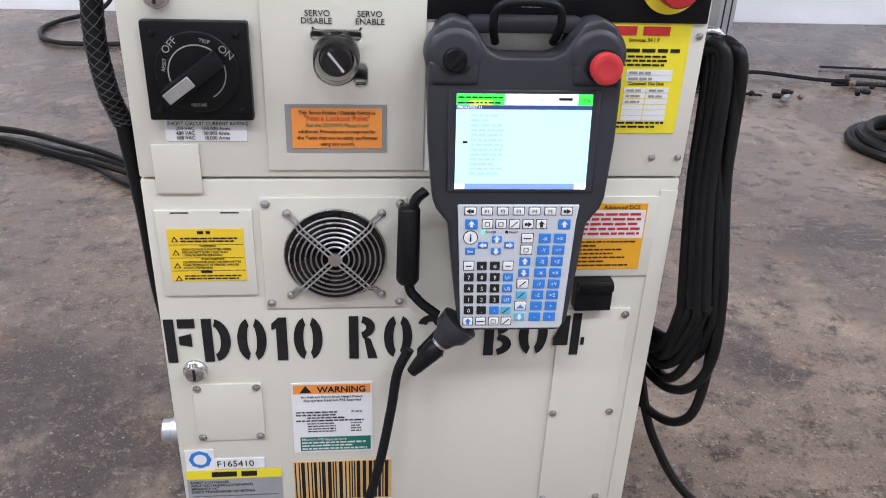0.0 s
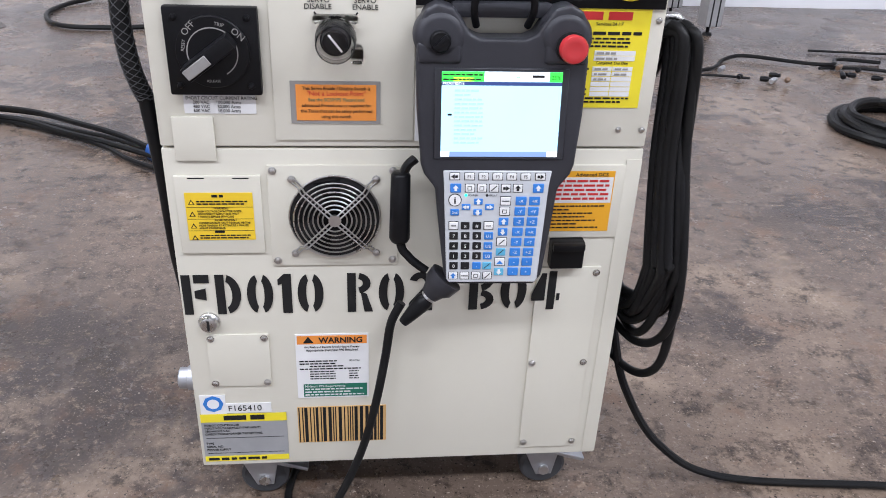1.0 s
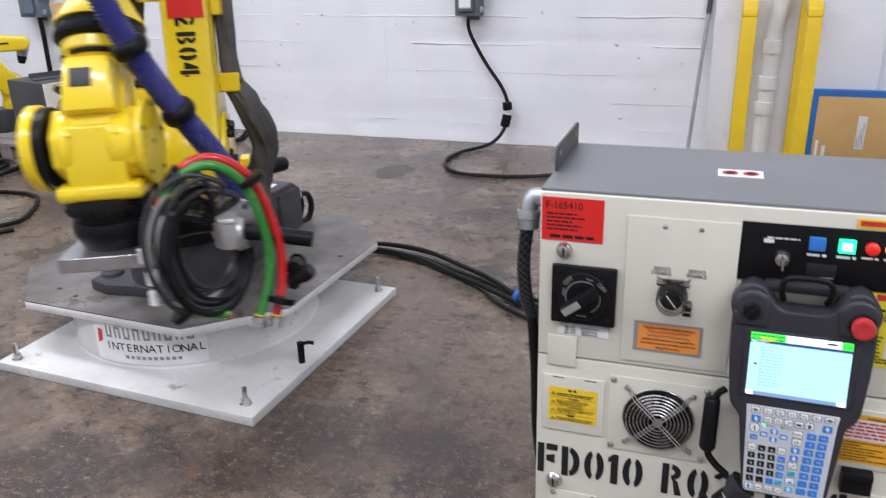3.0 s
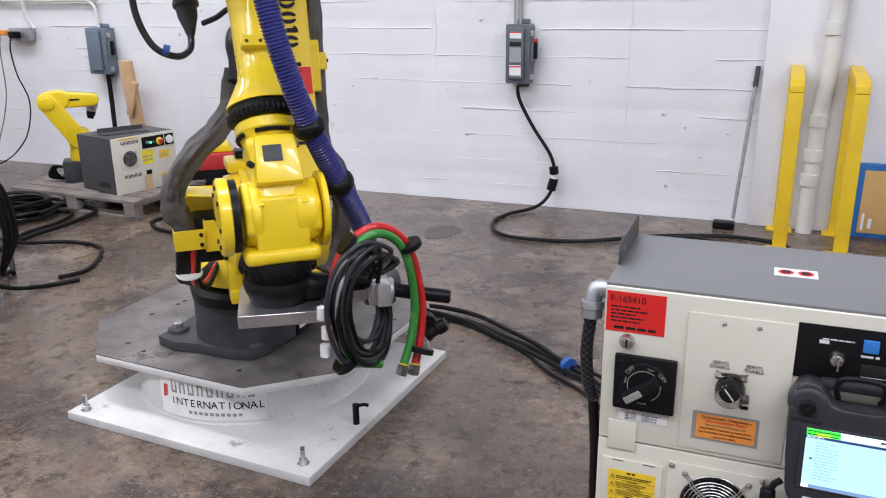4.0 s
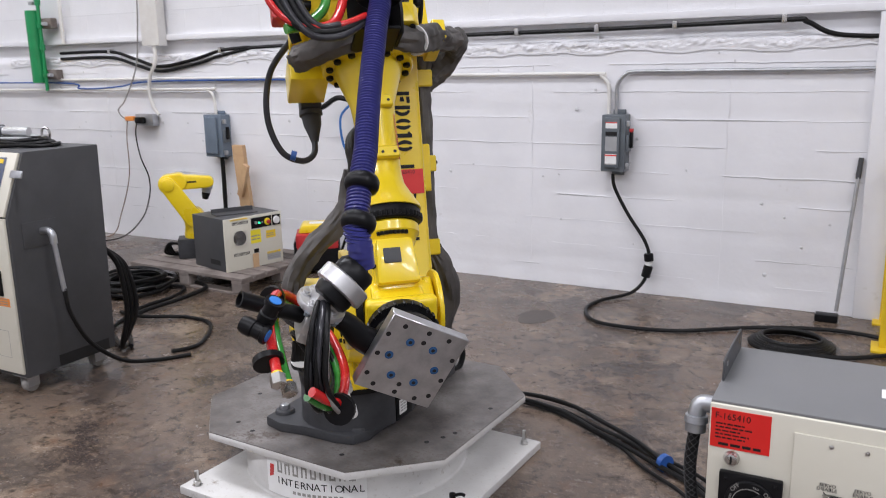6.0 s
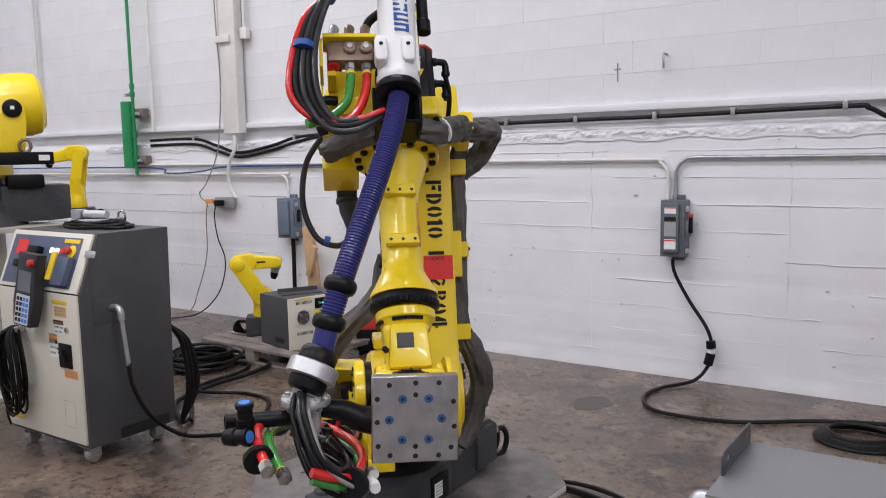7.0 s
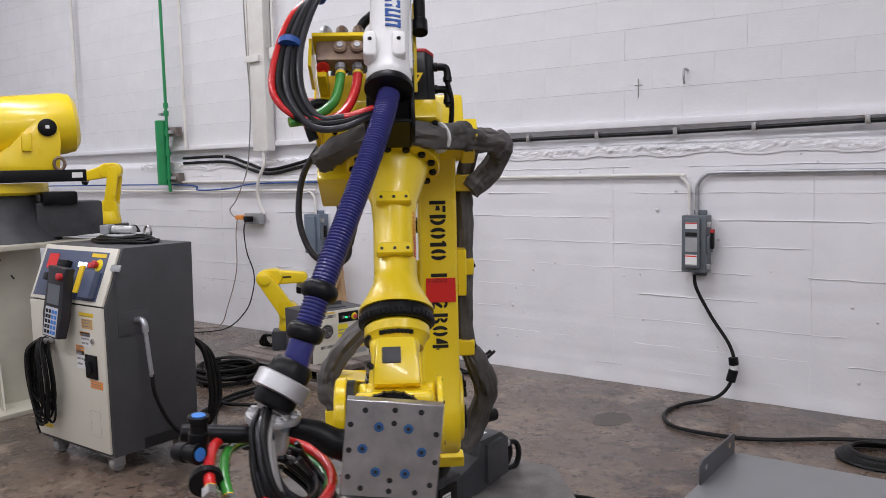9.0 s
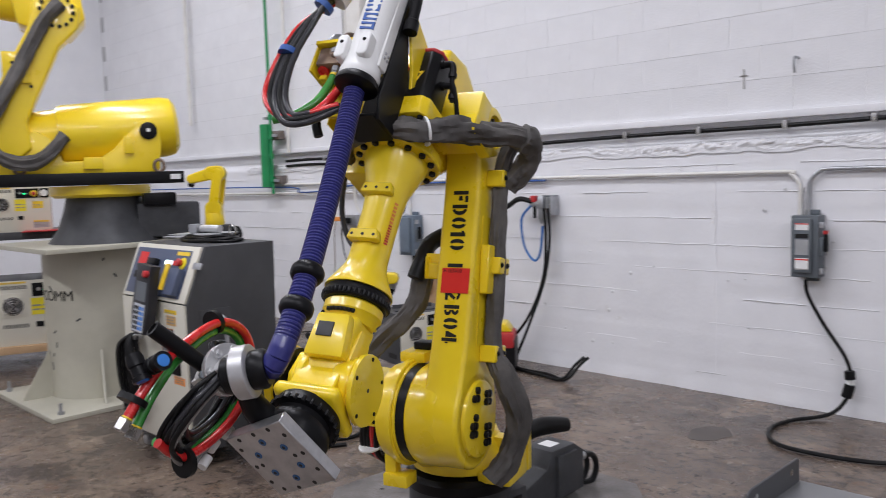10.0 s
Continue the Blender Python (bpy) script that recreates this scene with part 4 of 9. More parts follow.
def stencil(parent, s, x, z, h, y, m=None, wide=1.0, gap=0.13):
    """Painted stencil letters, each a thin layer of its own, on a face looking towards -y."""
    at = x
    for ch in s:
        polys, adv = glyph(ch)
        bm = new_bm()
        for p in polys:
            prism(bm, [(at + u * h * wide, z + v * h) for u, v in p], "y", -y - 0.0004, -y + 0.0006)
        if polys:
            part("stencil_letter", bm, "paintblack", parent, m=m)
        else:
            bm.free()
        at += (adv + gap) * h * wide


build_cabinet()


# ---- the teach pendant ----
def build_pendant():
    p = thing("teach_pendant", pose(0.1021, -0.036, 0.6274, -5.6, -0.8, -2.6) @ Matrix.Scale(0.97, 4), "dark grey teach pendant with a lit screen hung on the cabinet", "pendant")
    half = [(0.095, 0.0), (0.099, 0.05), (0.1005, 0.11), (0.099, 0.150), (0.091, 0.170), (0.076, 0.178), (0.058, 0.173), (0.047, 0.158), (0.038, 0.144), (0.026, 0.139)]
    low = [(0.094, -0.012), (0.090, -0.024), (0.076, -0.042), (0.070, -0.10), (0.063, -0.160), (0.054, -0.173)]
    out = [(-x, z) for x, z in half] + half[::-1] + low + [(-x, z) for x, z in low[::-1]]
    body = part("body", bevel(prism(new_bm(), out, "y", -0.028, 0.022), 0.011, 4, 22), "pendant", p, "dark grey moulded pendant body")
    for s in (-1, 1):
        sh = lathe(new_bm(), (s * 0.0725, 0.0, 0.140), (0, -1, 0), [(0, 0.032), (0.020, 0.0315), (0.027, 0.0285), (0.031, 0.023), (0.0315, 0.020)], 32)
        part("shoulder", sh, "pendant", body)
        part("shoulder_ramp", bevel(prism(new_bm(), [(s * 0.048, 0.110), (s * 0.098, 0.110), (s * 0.100, 0.135), (s * 0.048, 0.135)], "y", -0.0315, -0.02), 0.006, 3), "pendant", body)
    part("carry_handle", tube(new_bm(), [(-0.030, -0.002, 0.150), (-0.034, -0.016, 0.166), (-0.033, -0.022, 0.182), (-0.024, -0.024, 0.190), (0.0, -0.024, 0.192), (0.024, -0.024, 0.190), (0.033, -0.022, 0.182), (0.034, -0.016, 0.166), (0.030, -0.002, 0.150)], 0.0045, 10), "black", p, "black wire carrying handle")
    part("grip_bar", bevel(box(new_bm(), -0.060, 0.060, 0.0, 0.02, 0.158, 0.176), 0.006), "pendant", body)
    part("emergency_ring", lathe(new_bm(), (0.0780, -0.031, 0.131), (0, -1, 0), [(0, 0.0182), (0.0025, 0.0182), (0.0032, 0.017)], 28), "black", p)
    part("emergency_stop", lathe(new_bm(), (0.0785, -0.034, 0.1305), (0, -1, 0), [(0, 0.012), (0.004, 0.0160), (0.012, 0.0166), (0.016, 0.0150), (0.0172, 0.011), (0.0165, 0.008)], 32), "red", p, "red emergency stop mushroom button")
    kn = part("enable_switch", lathe(new_bm(), (-0.073, -0.031, 0.136), (0, -1, 0), [(0, 0.0125), (0.006, 0.012), (0.008, 0.0105)], 26), "black", p, "black rotary enable switch")
    part("switch_grip", bbox(-0.010, 0.010, -0.0025, 0.0025, 0, 0.007, 0.001), "black", kn, m=pose(-0.073, -0.039, 0.136, 90, 0, 0) @ pose(0, 0, 0, 0, 0, 45))
    bez = part("bezel", bevel(box(new_bm(), -0.079, 0.079, -0.0305, -0.028, -0.004, 0.106), 0.0012, 1), "pendant", p)
    y = -0.0312
    sc = part("screen", box(new_bm(), -0.0705, 0.0705, y, y + 0.0007, 0.0, 0.102), "screen", p, "pale lit display with a program list")
    yy = y - 0.0002

    def strip(mat, x0, x1, z0, z1, nm="screen_field"):
        part(nm, box(new_bm(), x0, x1, yy, yy + 0.0002, z0, z1), mat, sc)
    strip("scrgreen", -0.0705, -0.021, 0.0905, 0.102)
    strip("scryellow", -0.057, -0.033, 0.0905, 0.0955)
    strip("scrwhite", -0.0208, 0.055, 0.0915, 0.102)
    strip("scrgreen", 0.0555, 0.0705, 0.0905, 0.102)
    strip("scrgreen", 0.0145, 0.0205, 0.0945, 0.097)
    strip("scrblue", -0.0705, 0.0705, 0.0860, 0.0903)
    strip("scrbar", -0.06, 0.058, 0.0, 0.0062)
    strip("scrwhite", 0.058, 0.0705, 0.0, 0.0062)
    strip("scrwhite", -0.0705, -0.06, 0.0, 0.0062)
    strip("ink", -0.063, -0.058, 0.050, 0.0525)
    lettering("PROGTEST11", 0.0044, "scrwhite", sc, front(-0.0695, 0.0868, yy - 0.0003), depth=0.0001)
    lettering("25%", 0.0065, "ink", sc, front(0.0575, 0.0935, yy - 0.0003), depth=0.0001)
    bars(sc, "scrtext", [(-0.055, 0.079 - 0.0052 * i, (0.028, 0.02, 0.032, 0.034, 0.033, 0.034, 0.034, 0.033, 0.034, 0.028, 0.026, 0.034, 0.03)[i], 0.0022) for i in range(13)], front(0, 0, yy - 0.0002))
    bars(sc, "ink", [(-0.069, 0.0975, 0.047, 0.0018), (-0.069, 0.092, 0.044, 0.0018), (0.035, 0.0955, 0.018, 0.003)], front(0, 0, yy - 0.0003))
    # keypad
    pad = part("keypad", bevel(prism(new_bm(), [(-0.0665, -0.018), (0.0665, -0.018), (0.064, -0.036), (0.057, -0.163), (0.054, -0.168), (-0.057, -0.168), (-0.060, -0.163), (-0.0655, -0.036)], "y", -0.0305, -0.028), 0.0012, 1), "keygrey", p, "pale grey membrane keypad")

    def key(x, z, w, h, mat, s="", ink="white", sz=0.0058, sign=""):
        k = part("key", bevel(box(new_bm(), x - w / 2, x + w / 2, -0.0320, -0.0303, z - h / 2, z + h / 2), 0.0006, 1), mat, pad)
        if mat == "white":
            part("key_outline", box(new_bm(), x - w / 2 - 0.0007, x + w / 2 + 0.0007, -0.0311, -0.0303, z - h / 2 - 0.0007, z + h / 2 + 0.0007), "ink", pad)
        if s:
            lettering(s, sz, ink, k, front(x, z - sz * 0.35, -0.0324), align="CENTER", depth=0.0001)
        marks = {"up": [(-0.0035, 0), (0.0035, 0), (0, 0.0042)], "down": [(-0.0035, 0), (0.0035, 0), (0, -0.0042)], "left": [(0, -0.003), (0, 0.003), (-0.0045, 0)], "right": [(0, -0.003), (0, 0.003), (0.0045, 0)], "slash": [(-0.004, -0.003), (-0.003, -0.0035), (0.004, 0.003), (0.003, 0.0035)], "page": [(-0.003, -0.0025), (0.0025, -0.0025), (0.0025, 0.0025), (-0.003, 0.0025)], "wedge": [(-0.0045, -0.003), (0.0045, -0.003), (0, 0.002)], "line": [(-0.0045, -0.0006), (0.0045, -0.0006), (0.0045, 0.0006), (-0.0045, 0.0006)]}
        if sign:
            bm = prism(new_bm(), [(x + u, z + v) for u, v in marks[sign]], "y", -0.0323, -0.0319)
            if sign in ("up", "down", "left", "right"):
                u = {"up": (0, -0.0018), "down": (0, 0.0018), "left": (0.002, 0), "right": (-0.002, 0)}[sign]
                box(bm, x + u[0] - 0.0016, x + u[0] + 0.0016, -0.0323, -0.0319, z + u[1] - 0.0016, z + u[1] + 0.0016)
            part("key_symbol", bm, ink, k)
            if sign == "page":
                part("key_symbol", box(new_bm(), x - 0.0022, x + 0.0017, -0.0325, -0.0323, z - 0.0017, z + 0.0017), mat, k)
    for i, s in enumerate(("F1", "F2", "F3", "F4", "F5")):
        key(-0.0345 + i * 0.01725, -0.025, 0.0115, 0.0082, "white", s, "ink", 0.0055)
    for x in (-0.0525, 0.0525):
        key(x, -0.025, 0.0115, 0.0082, "white", sign="left" if x < 0 else "right", ink="ink")
        key(x * 0.97, -0.040, 0.0135, 0.0115, "blue", sign="up")
    for i, sg in enumerate(("page", "page", "slash", "right", "up")):
        key(-0.0335 + i * 0.0148, -0.040, 0.0108, 0.0095, "white", sign=sg, ink="ink")
    part("info_key_rim", lathe(new_bm(), (-0.0515, -0.0303, -0.0555), (0, -1, 0), [(0, 0.0082), (0.0009, 0.0082)], 24), "ink", pad)
    ik = part("info_key", lathe(new_bm(), (-0.0515, -0.0305, -0.0555), (0, -1, 0), [(0, 0.0072), (0.0014, 0.0072)], 24), "white", pad)
    lettering("i", 0.013, "ink", ik, front(-0.0515, -0.0600, -0.0322), align="CENTER", depth=0.0001, bold=0.0003)
    for sx, nm in ((-0.038, "POWER"), (-0.012, "FAULT")):
        part("status_lamp", lathe(new_bm(), (sx, -0.0303, -0.0495), (0, -1, 0), [(0, 0.0018), (0.0006, 0.0018)], 10), "lampgreen" if nm == "POWER" else "ink", pad)
        lettering(nm, 0.0034, "ink", pad, front(sx + 0.0028, -0.0507, -0.0308), depth=0.0001)
    for x, z, sg in ((-0.0225, -0.0575, "up"), (-0.0375, -0.0645, "left"), (-0.0085, -0.0645, "right"), (-0.0230, -0.0715, "down")):
        key(x, z, 0.0108, 0.0078, "blue", sign=sg)
    key(-0.0515, -0.0715, 0.0105, 0.0085, "blue", "2nd", "white", 0.0045)
    for r in range(8):
        for c in range(2):
            key(0.0305 + c * 0.0168 - r * 0.0008, -0.0565 - r * 0.0137, 0.0135, 0.0112, "blue", ("-X", "-Y", "-Z", "-X", "-Y", "-Z", "-", "-")[r] if not c else ("+X", "+Y", "+Z", "+X", "+Y", "+Z", "+", "+")[r], "white", 0.0056)
    for r in range(4):
        for c in range(3):
            key(-0.0520 + c * 0.0146 + r * 0.0003, -0.1030 - r * 0.0137, 0.0108, 0.0100, "ink" if not (r == 3 and c == 2) else "blue", ("789", "456", "123", "0.-")[r][c], "white", 0.0064)
        key(-0.0080 - r * 0.0002, -0.1030 - r * 0.0137, 0.0112, 0.0100, "blue" if r < 3 else "keycyan", ("U1", "U2", "U3", "")[r], "white" if r < 3 else "ink", 0.0058, sign="" if r < 3 else "slash")
    for c, sg in enumerate(("slash", "", "", "left")):
        key(-0.0525 + c * 0.0146, -0.0893, 0.0108, 0.0100, "white" if c in (0, 3) else "ink", ("", "x", "#", "")[c], "white", 0.0064, sign=sg)
        if sg:
            part("key_symbol", prism(new_bm(), [(-0.0525 + c * 0.0146 + u, -0.0893 + v) for u, v in ((-0.003, -0.0006), (0.003, -0.0006), (0.003, 0.0006), (-0.003, 0.0006))], "y", -0.0324, -0.0319), "ink", pad)
    for r, (mt, sg, ik) in enumerate((("white", "line", "ink"), ("white", "page", "ink"), ("blue", "up", "white"), ("blue", "down", "white"), ("white", "slash", "ink"), ("keycyan", "slash", "ink"), ("white", "wedge", "blue"), ("keycyan", "down", "white"))):
        key(0.0112 - r * 0.0006, -0.0565 - r * 0.0137, 0.0122, 0.0102, mt, sign=sg, ink=ik)
    for c, sg in enumerate(("up", "line", "page", "slash")):
        key(-0.0515 + c * 0.0146, -0.1580, 0.0105, 0.0090, "white", sign=sg, ink="blue" if c == 0 else "ink")
    # cable outlet, grip and hook
    gl = part("cable_gland", lathe(new_bm(), (-0.058, -0.006, -0.172), (-0.62, 0, -0.72), [(0, 0.024), (0.016, 0.022), (0.024, 0.016), (0.034, 0.0125)], 20), "pendant", p)
    part("gland_nut", lathe(new_bm(), (-0.0785, -0.006, -0.1965), (-0.62, 0, -0.72), [(0, 0.0105), (0.006, 0.0105), (0.007, 0.009)], 16), "steel", p)
    part("cable_boot", lathe(new_bm(), (-0.0825, -0.006, -0.2012), (-0.62, 0, -0.72), [(0, 0.009), (0.006, 0.0125), (0.014, 0.012), (0.040, 0.0085), (0.05, 0.0065)], 16), "black", p, "black rubber cable boot")
    part("deadman_grip", bevel(lathe(new_bm(), (-0.118, 0.0, -0.030), (-0.02, 0, -1), [(0, 0.010), (0.004, 0.0125), (0.088, 0.0135), (0.094, 0.0105)], 18), 0.001, 1), "black", p, "black rubber hand strap")
    part("strap", tube(new_bm(), [(-0.10, 0.0, -0.012), (-0.115, 0.0, -0.035), (-0.119, 0.0, -0.12), (-0.108, 0.0, -0.145), (-0.085, 0.0, -0.165)], 0.006, 8), "black", p)
    part("hanger", box(new_bm(), -0.03, 0.03, 0.022, 0.056, 0.09, 0.12), "black", p)
    return p


build_pendant()
pc = tube(new_bm(), [(-0.008, -0.026, 0.405), (-0.022, -0.030, 0.375), (-0.03, -0.035, 0.32), (-0.045, -0.045, 0.24), (-0.065, -0.045, 0.16), (-0.095, -0.055, 0.09), (-0.125, -0.07, 0.04), (-0.16, -0.05, 0.012), (-0.18, 0.05, 0.009), (-0.12, 0.28, 0.009)], 0.0062, 10)
solid("pendant_cable", pc, "rubber", "black pendant cable hanging down the cabinet front", "cable")


def coil_on_hook():
    """Loops of one cable hung over the side hook, splayed outwards towards the bottom."""
    c = thing("cable_coil", pose(0.288, 0.05, 0), "bundle of black cable looped over the side hook", "cable")
    rnd = random.Random(12)
    for k in range(12):
        u = k / 11
        top = 0.018 + 0.028 * u
        ty = -0.035 + 0.07 * rnd.random()
        low = 0.300 + 0.075 * rnd.random() - (0.135 if k == 11 else 0.03 if k > 8 else 0)
        outx = 0.038 + 0.058 * u + rnd.uniform(-0.008, 0.008)
        inx = 0.004 + 0.052 * rnd.random()
        fy, by = -0.055 - 0.03 * rnd.random(), 0.03 + 0.11 * rnd.random()
        mid = (outx + inx) / 2
        pts = [(top, ty, 0.768 - 0.006 * (k % 3)), (top + 0.014, ty - 0.018, 0.745), (top * 0.4 + outx * 0.6, fy * 0.7, 0.60), (outx * 0.95, fy, 0.47), (outx, fy, low + 0.09), (outx * 0.86 + 0.004, fy * 0.6, low + 0.025), (mid, (fy + by) * 0.4, low), (inx * 0.9, by * 0.7, low + 0.03), (inx * 0.5 + 0.006, by, low + 0.11), (inx + 0.004, by, 0.52), (top * 0.8, by * 0.6, 0.66), (top, ty + 0.016, 0.75), (top, ty, 0.767 - 0.006 * (k % 3))]
        part("cable_loop", tube(new_bm(), pts, 0.0066, 10, 7), "rubber", c)
    part("cable_tail", tube(new_bm(), [(0.035, 0.06, 0.36), (0.045, 0.03, 0.27), (0.075, 0.02, 0.17), (0.14, 0.0, 0.07), (0.25, -0.02, 0.012), (0.50, -0.05, 0.009), (0.9, -0.08, 0.009), (1.6, 0.1, 0.009)], 0.0066, 8, 10), "rubber", c)


coil_on_hook()


# ---- robot pedestal ----
def build_pedestal():
    p = thing("robot_pedestal", pose(-1.675, 0.968, 0, 0, 0, -3.2), "white steel robot pedestal with an octagonal steel top plate", "pedestal")
    part("floor_plate", bbox(-0.49, 0.49, -0.478, 0.478, 0, 0.03, 0.003), "whitesteel", p, "white-painted square base plate")
    dr = part("drum", lathe(new_bm(), (-0.095, 0.06, 0.03), (0, 0, 1), [(0, 0.426), (0.006, 0.42), (0.15, 0.42)], 72), "whitesteel", p, "short white drum with a pasted sign")
    o = 0.545
    c = 0.235
    poly = [(-o, -o + c), (-o + c, -o), (o - c, -o), (o, -o + c), (o, o - c), (o - c, o), (-o + c, o), (-o, o - c)]
    poly = [(x - 0.125, y + 0.172) for x, y in poly]
    part("top_plate", bevel(prism(new_bm(), poly, "z", 0.18, 0.2065), 0.0015, 1), "whitesteel", p, "thick octagonal top plate with white edges")
    tp = part("plate_face", prism(new_bm(), [(x * 0.998, y * 0.998) for x, y in poly], "z", 0.2066, 0.21), "platesteel", p, "bare scuffed steel upper face")
    for x, y in ((0.30, -0.06), (0.33, 0.0), (0.35, 0.05), (-0.52, -0.02), (-0.5, 0.1), (-0.5, 0.14), (-0.40, -0.26), (-0.30, -0.29), (0.36, 0.3), (0.1, -0.28)):
        part("bolt_hole", lathe(new_bm(), (x, y, 0.2101), (0, 0, 1), [(0, 0.009), (0.0004, 0.009)], 14), "dark", tp)
    # sign on the drum
    sg = new_bm()
    for i in range(18):
        a0, a1 = radians(-101 + i * 2.9), radians(-101 + (i + 1) * 2.9)
        v = [sg.verts.new((-0.095 + 0.4215 * math.cos(a), 0.06 + 0.4215 * math.sin(a), z)) for a, z in ((a0, 0.042), (a1, 0.042), (a1, 0.172), (a0, 0.172))]
        sg.faces.new(v)
    sign = part("sign", sg, "white", dr, "white paper sign with a red and grey logo")

    def on_drum(ang, z):
        a = radians(ang)
        return pose(-0.095 + 0.4222 * math.cos(a), 0.06 + 0.4222 * math.sin(a), z, 90, 0, ang + 90)
    for k in range(9):
        lt = box(new_bm(), -0.011, -0.005, 0, 0.040, 0, 0.0004)
        box(lt, 0.005, 0.011, 0, 0.040, 0, 0.0004)
        box(lt, -0.005, 0.005, *((0.032, 0.040) if k % 2 else (0.0, 0.008)), 0, 0.0004)
        part("logo_letter", lt, "greyink", sign, m=on_drum(-92 + k * 4.6, 0.128))
    part("logo_flash", prism(new_bm(), [(-0.012, 0), (0.008, 0.01), (0.012, 0.05), (-0.006, 0.05)], "z", 0, 0.0004), "redink", sign, m=on_drum(-97.5, 0.100))
    for k, ch in enumerate("INTERNATIONAL"):
        lettering(ch, 0.038, "ink", sign, on_drum(-93 + k * 3.5, 0.086), align="CENTER", name="sign_letter")
    for k in range(10):
        part("print_bar", box(new_bm(), -0.0062, 0.0062, 0, 0.011, 0, 0.0004), "greyink", sign, m=on_drum(-84 + k * 2.6, 0.060))
    for x, y, t in ((-0.44, -0.44, 0), (0.43, -0.42, 0), (0.44, 0.43, 0), (-0.44, 0.43, 0)):
        a = part("anchor_bolt", cyl(new_bm(), (x, y, 0.03), (x, y, 0.085), 0.0075, 12), "steel", p, "steel anchor stud with a nut")
        part("nut", lathe(new_bm(), (x, y, 0.03), (0, 0, 1), [(0, 0.019), (0.003, 0.019), (0.0031, 0.0135), (0.017, 0.0135), (0.018, 0.011)], 6), "steel", a)
    w = part("handle_stud", cyl(new_bm(), (0.455, -0.15, 0.03), (0.455, -0.15, 0.10), 0.011, 12), "black", p, "black clamp stud with a side handle")
    part("handle", tube(new_bm(), [(0.455, -0.15, 0.092), (0.480, -0.14, 0.100), (0.495, -0.135, 0.096)], 0.006, 8), "black", w)


build_pedestal()

# ---- the yellow six-axis robot ----
JBASE = Vector((-1.695, 0.916, 0.716))
D1, L2, O3, L3 = 0.298, 0.949, 0.144, 0.969
robot = thing("industrial_robot", Matrix.Translation(JBASE), "large yellow six-axis robot with a blue hose on a pedestal", "robot")


def bolts(bm, c, d, r, n, br, h, a0=0.0, a1=360.0):
    c, d = Vector(c), Vector(d).normalized()
    a, b = frame_of(d)
    for i in range(n):
        t = radians(a0 + (a1 - a0) * i / n)
        p = c + (a * math.cos(t) + b * math.sin(t)) * r
        lathe(bm, p, d, [(0, br), (h * 0.8, br), (h, br * 0.8)], 8)
    return bm


def bolt_ring(name, parent, c, d, r, n, br, h, a0=0.0, a1=360.0):
    """Single bolts round a flange."""
    for i in range(n):
        t0 = a0 + (a1 - a0) * i / n
        part(name, bolts(new_bm(), c, d, r, 1, br, h, t0, t0 + 360), "black", parent)


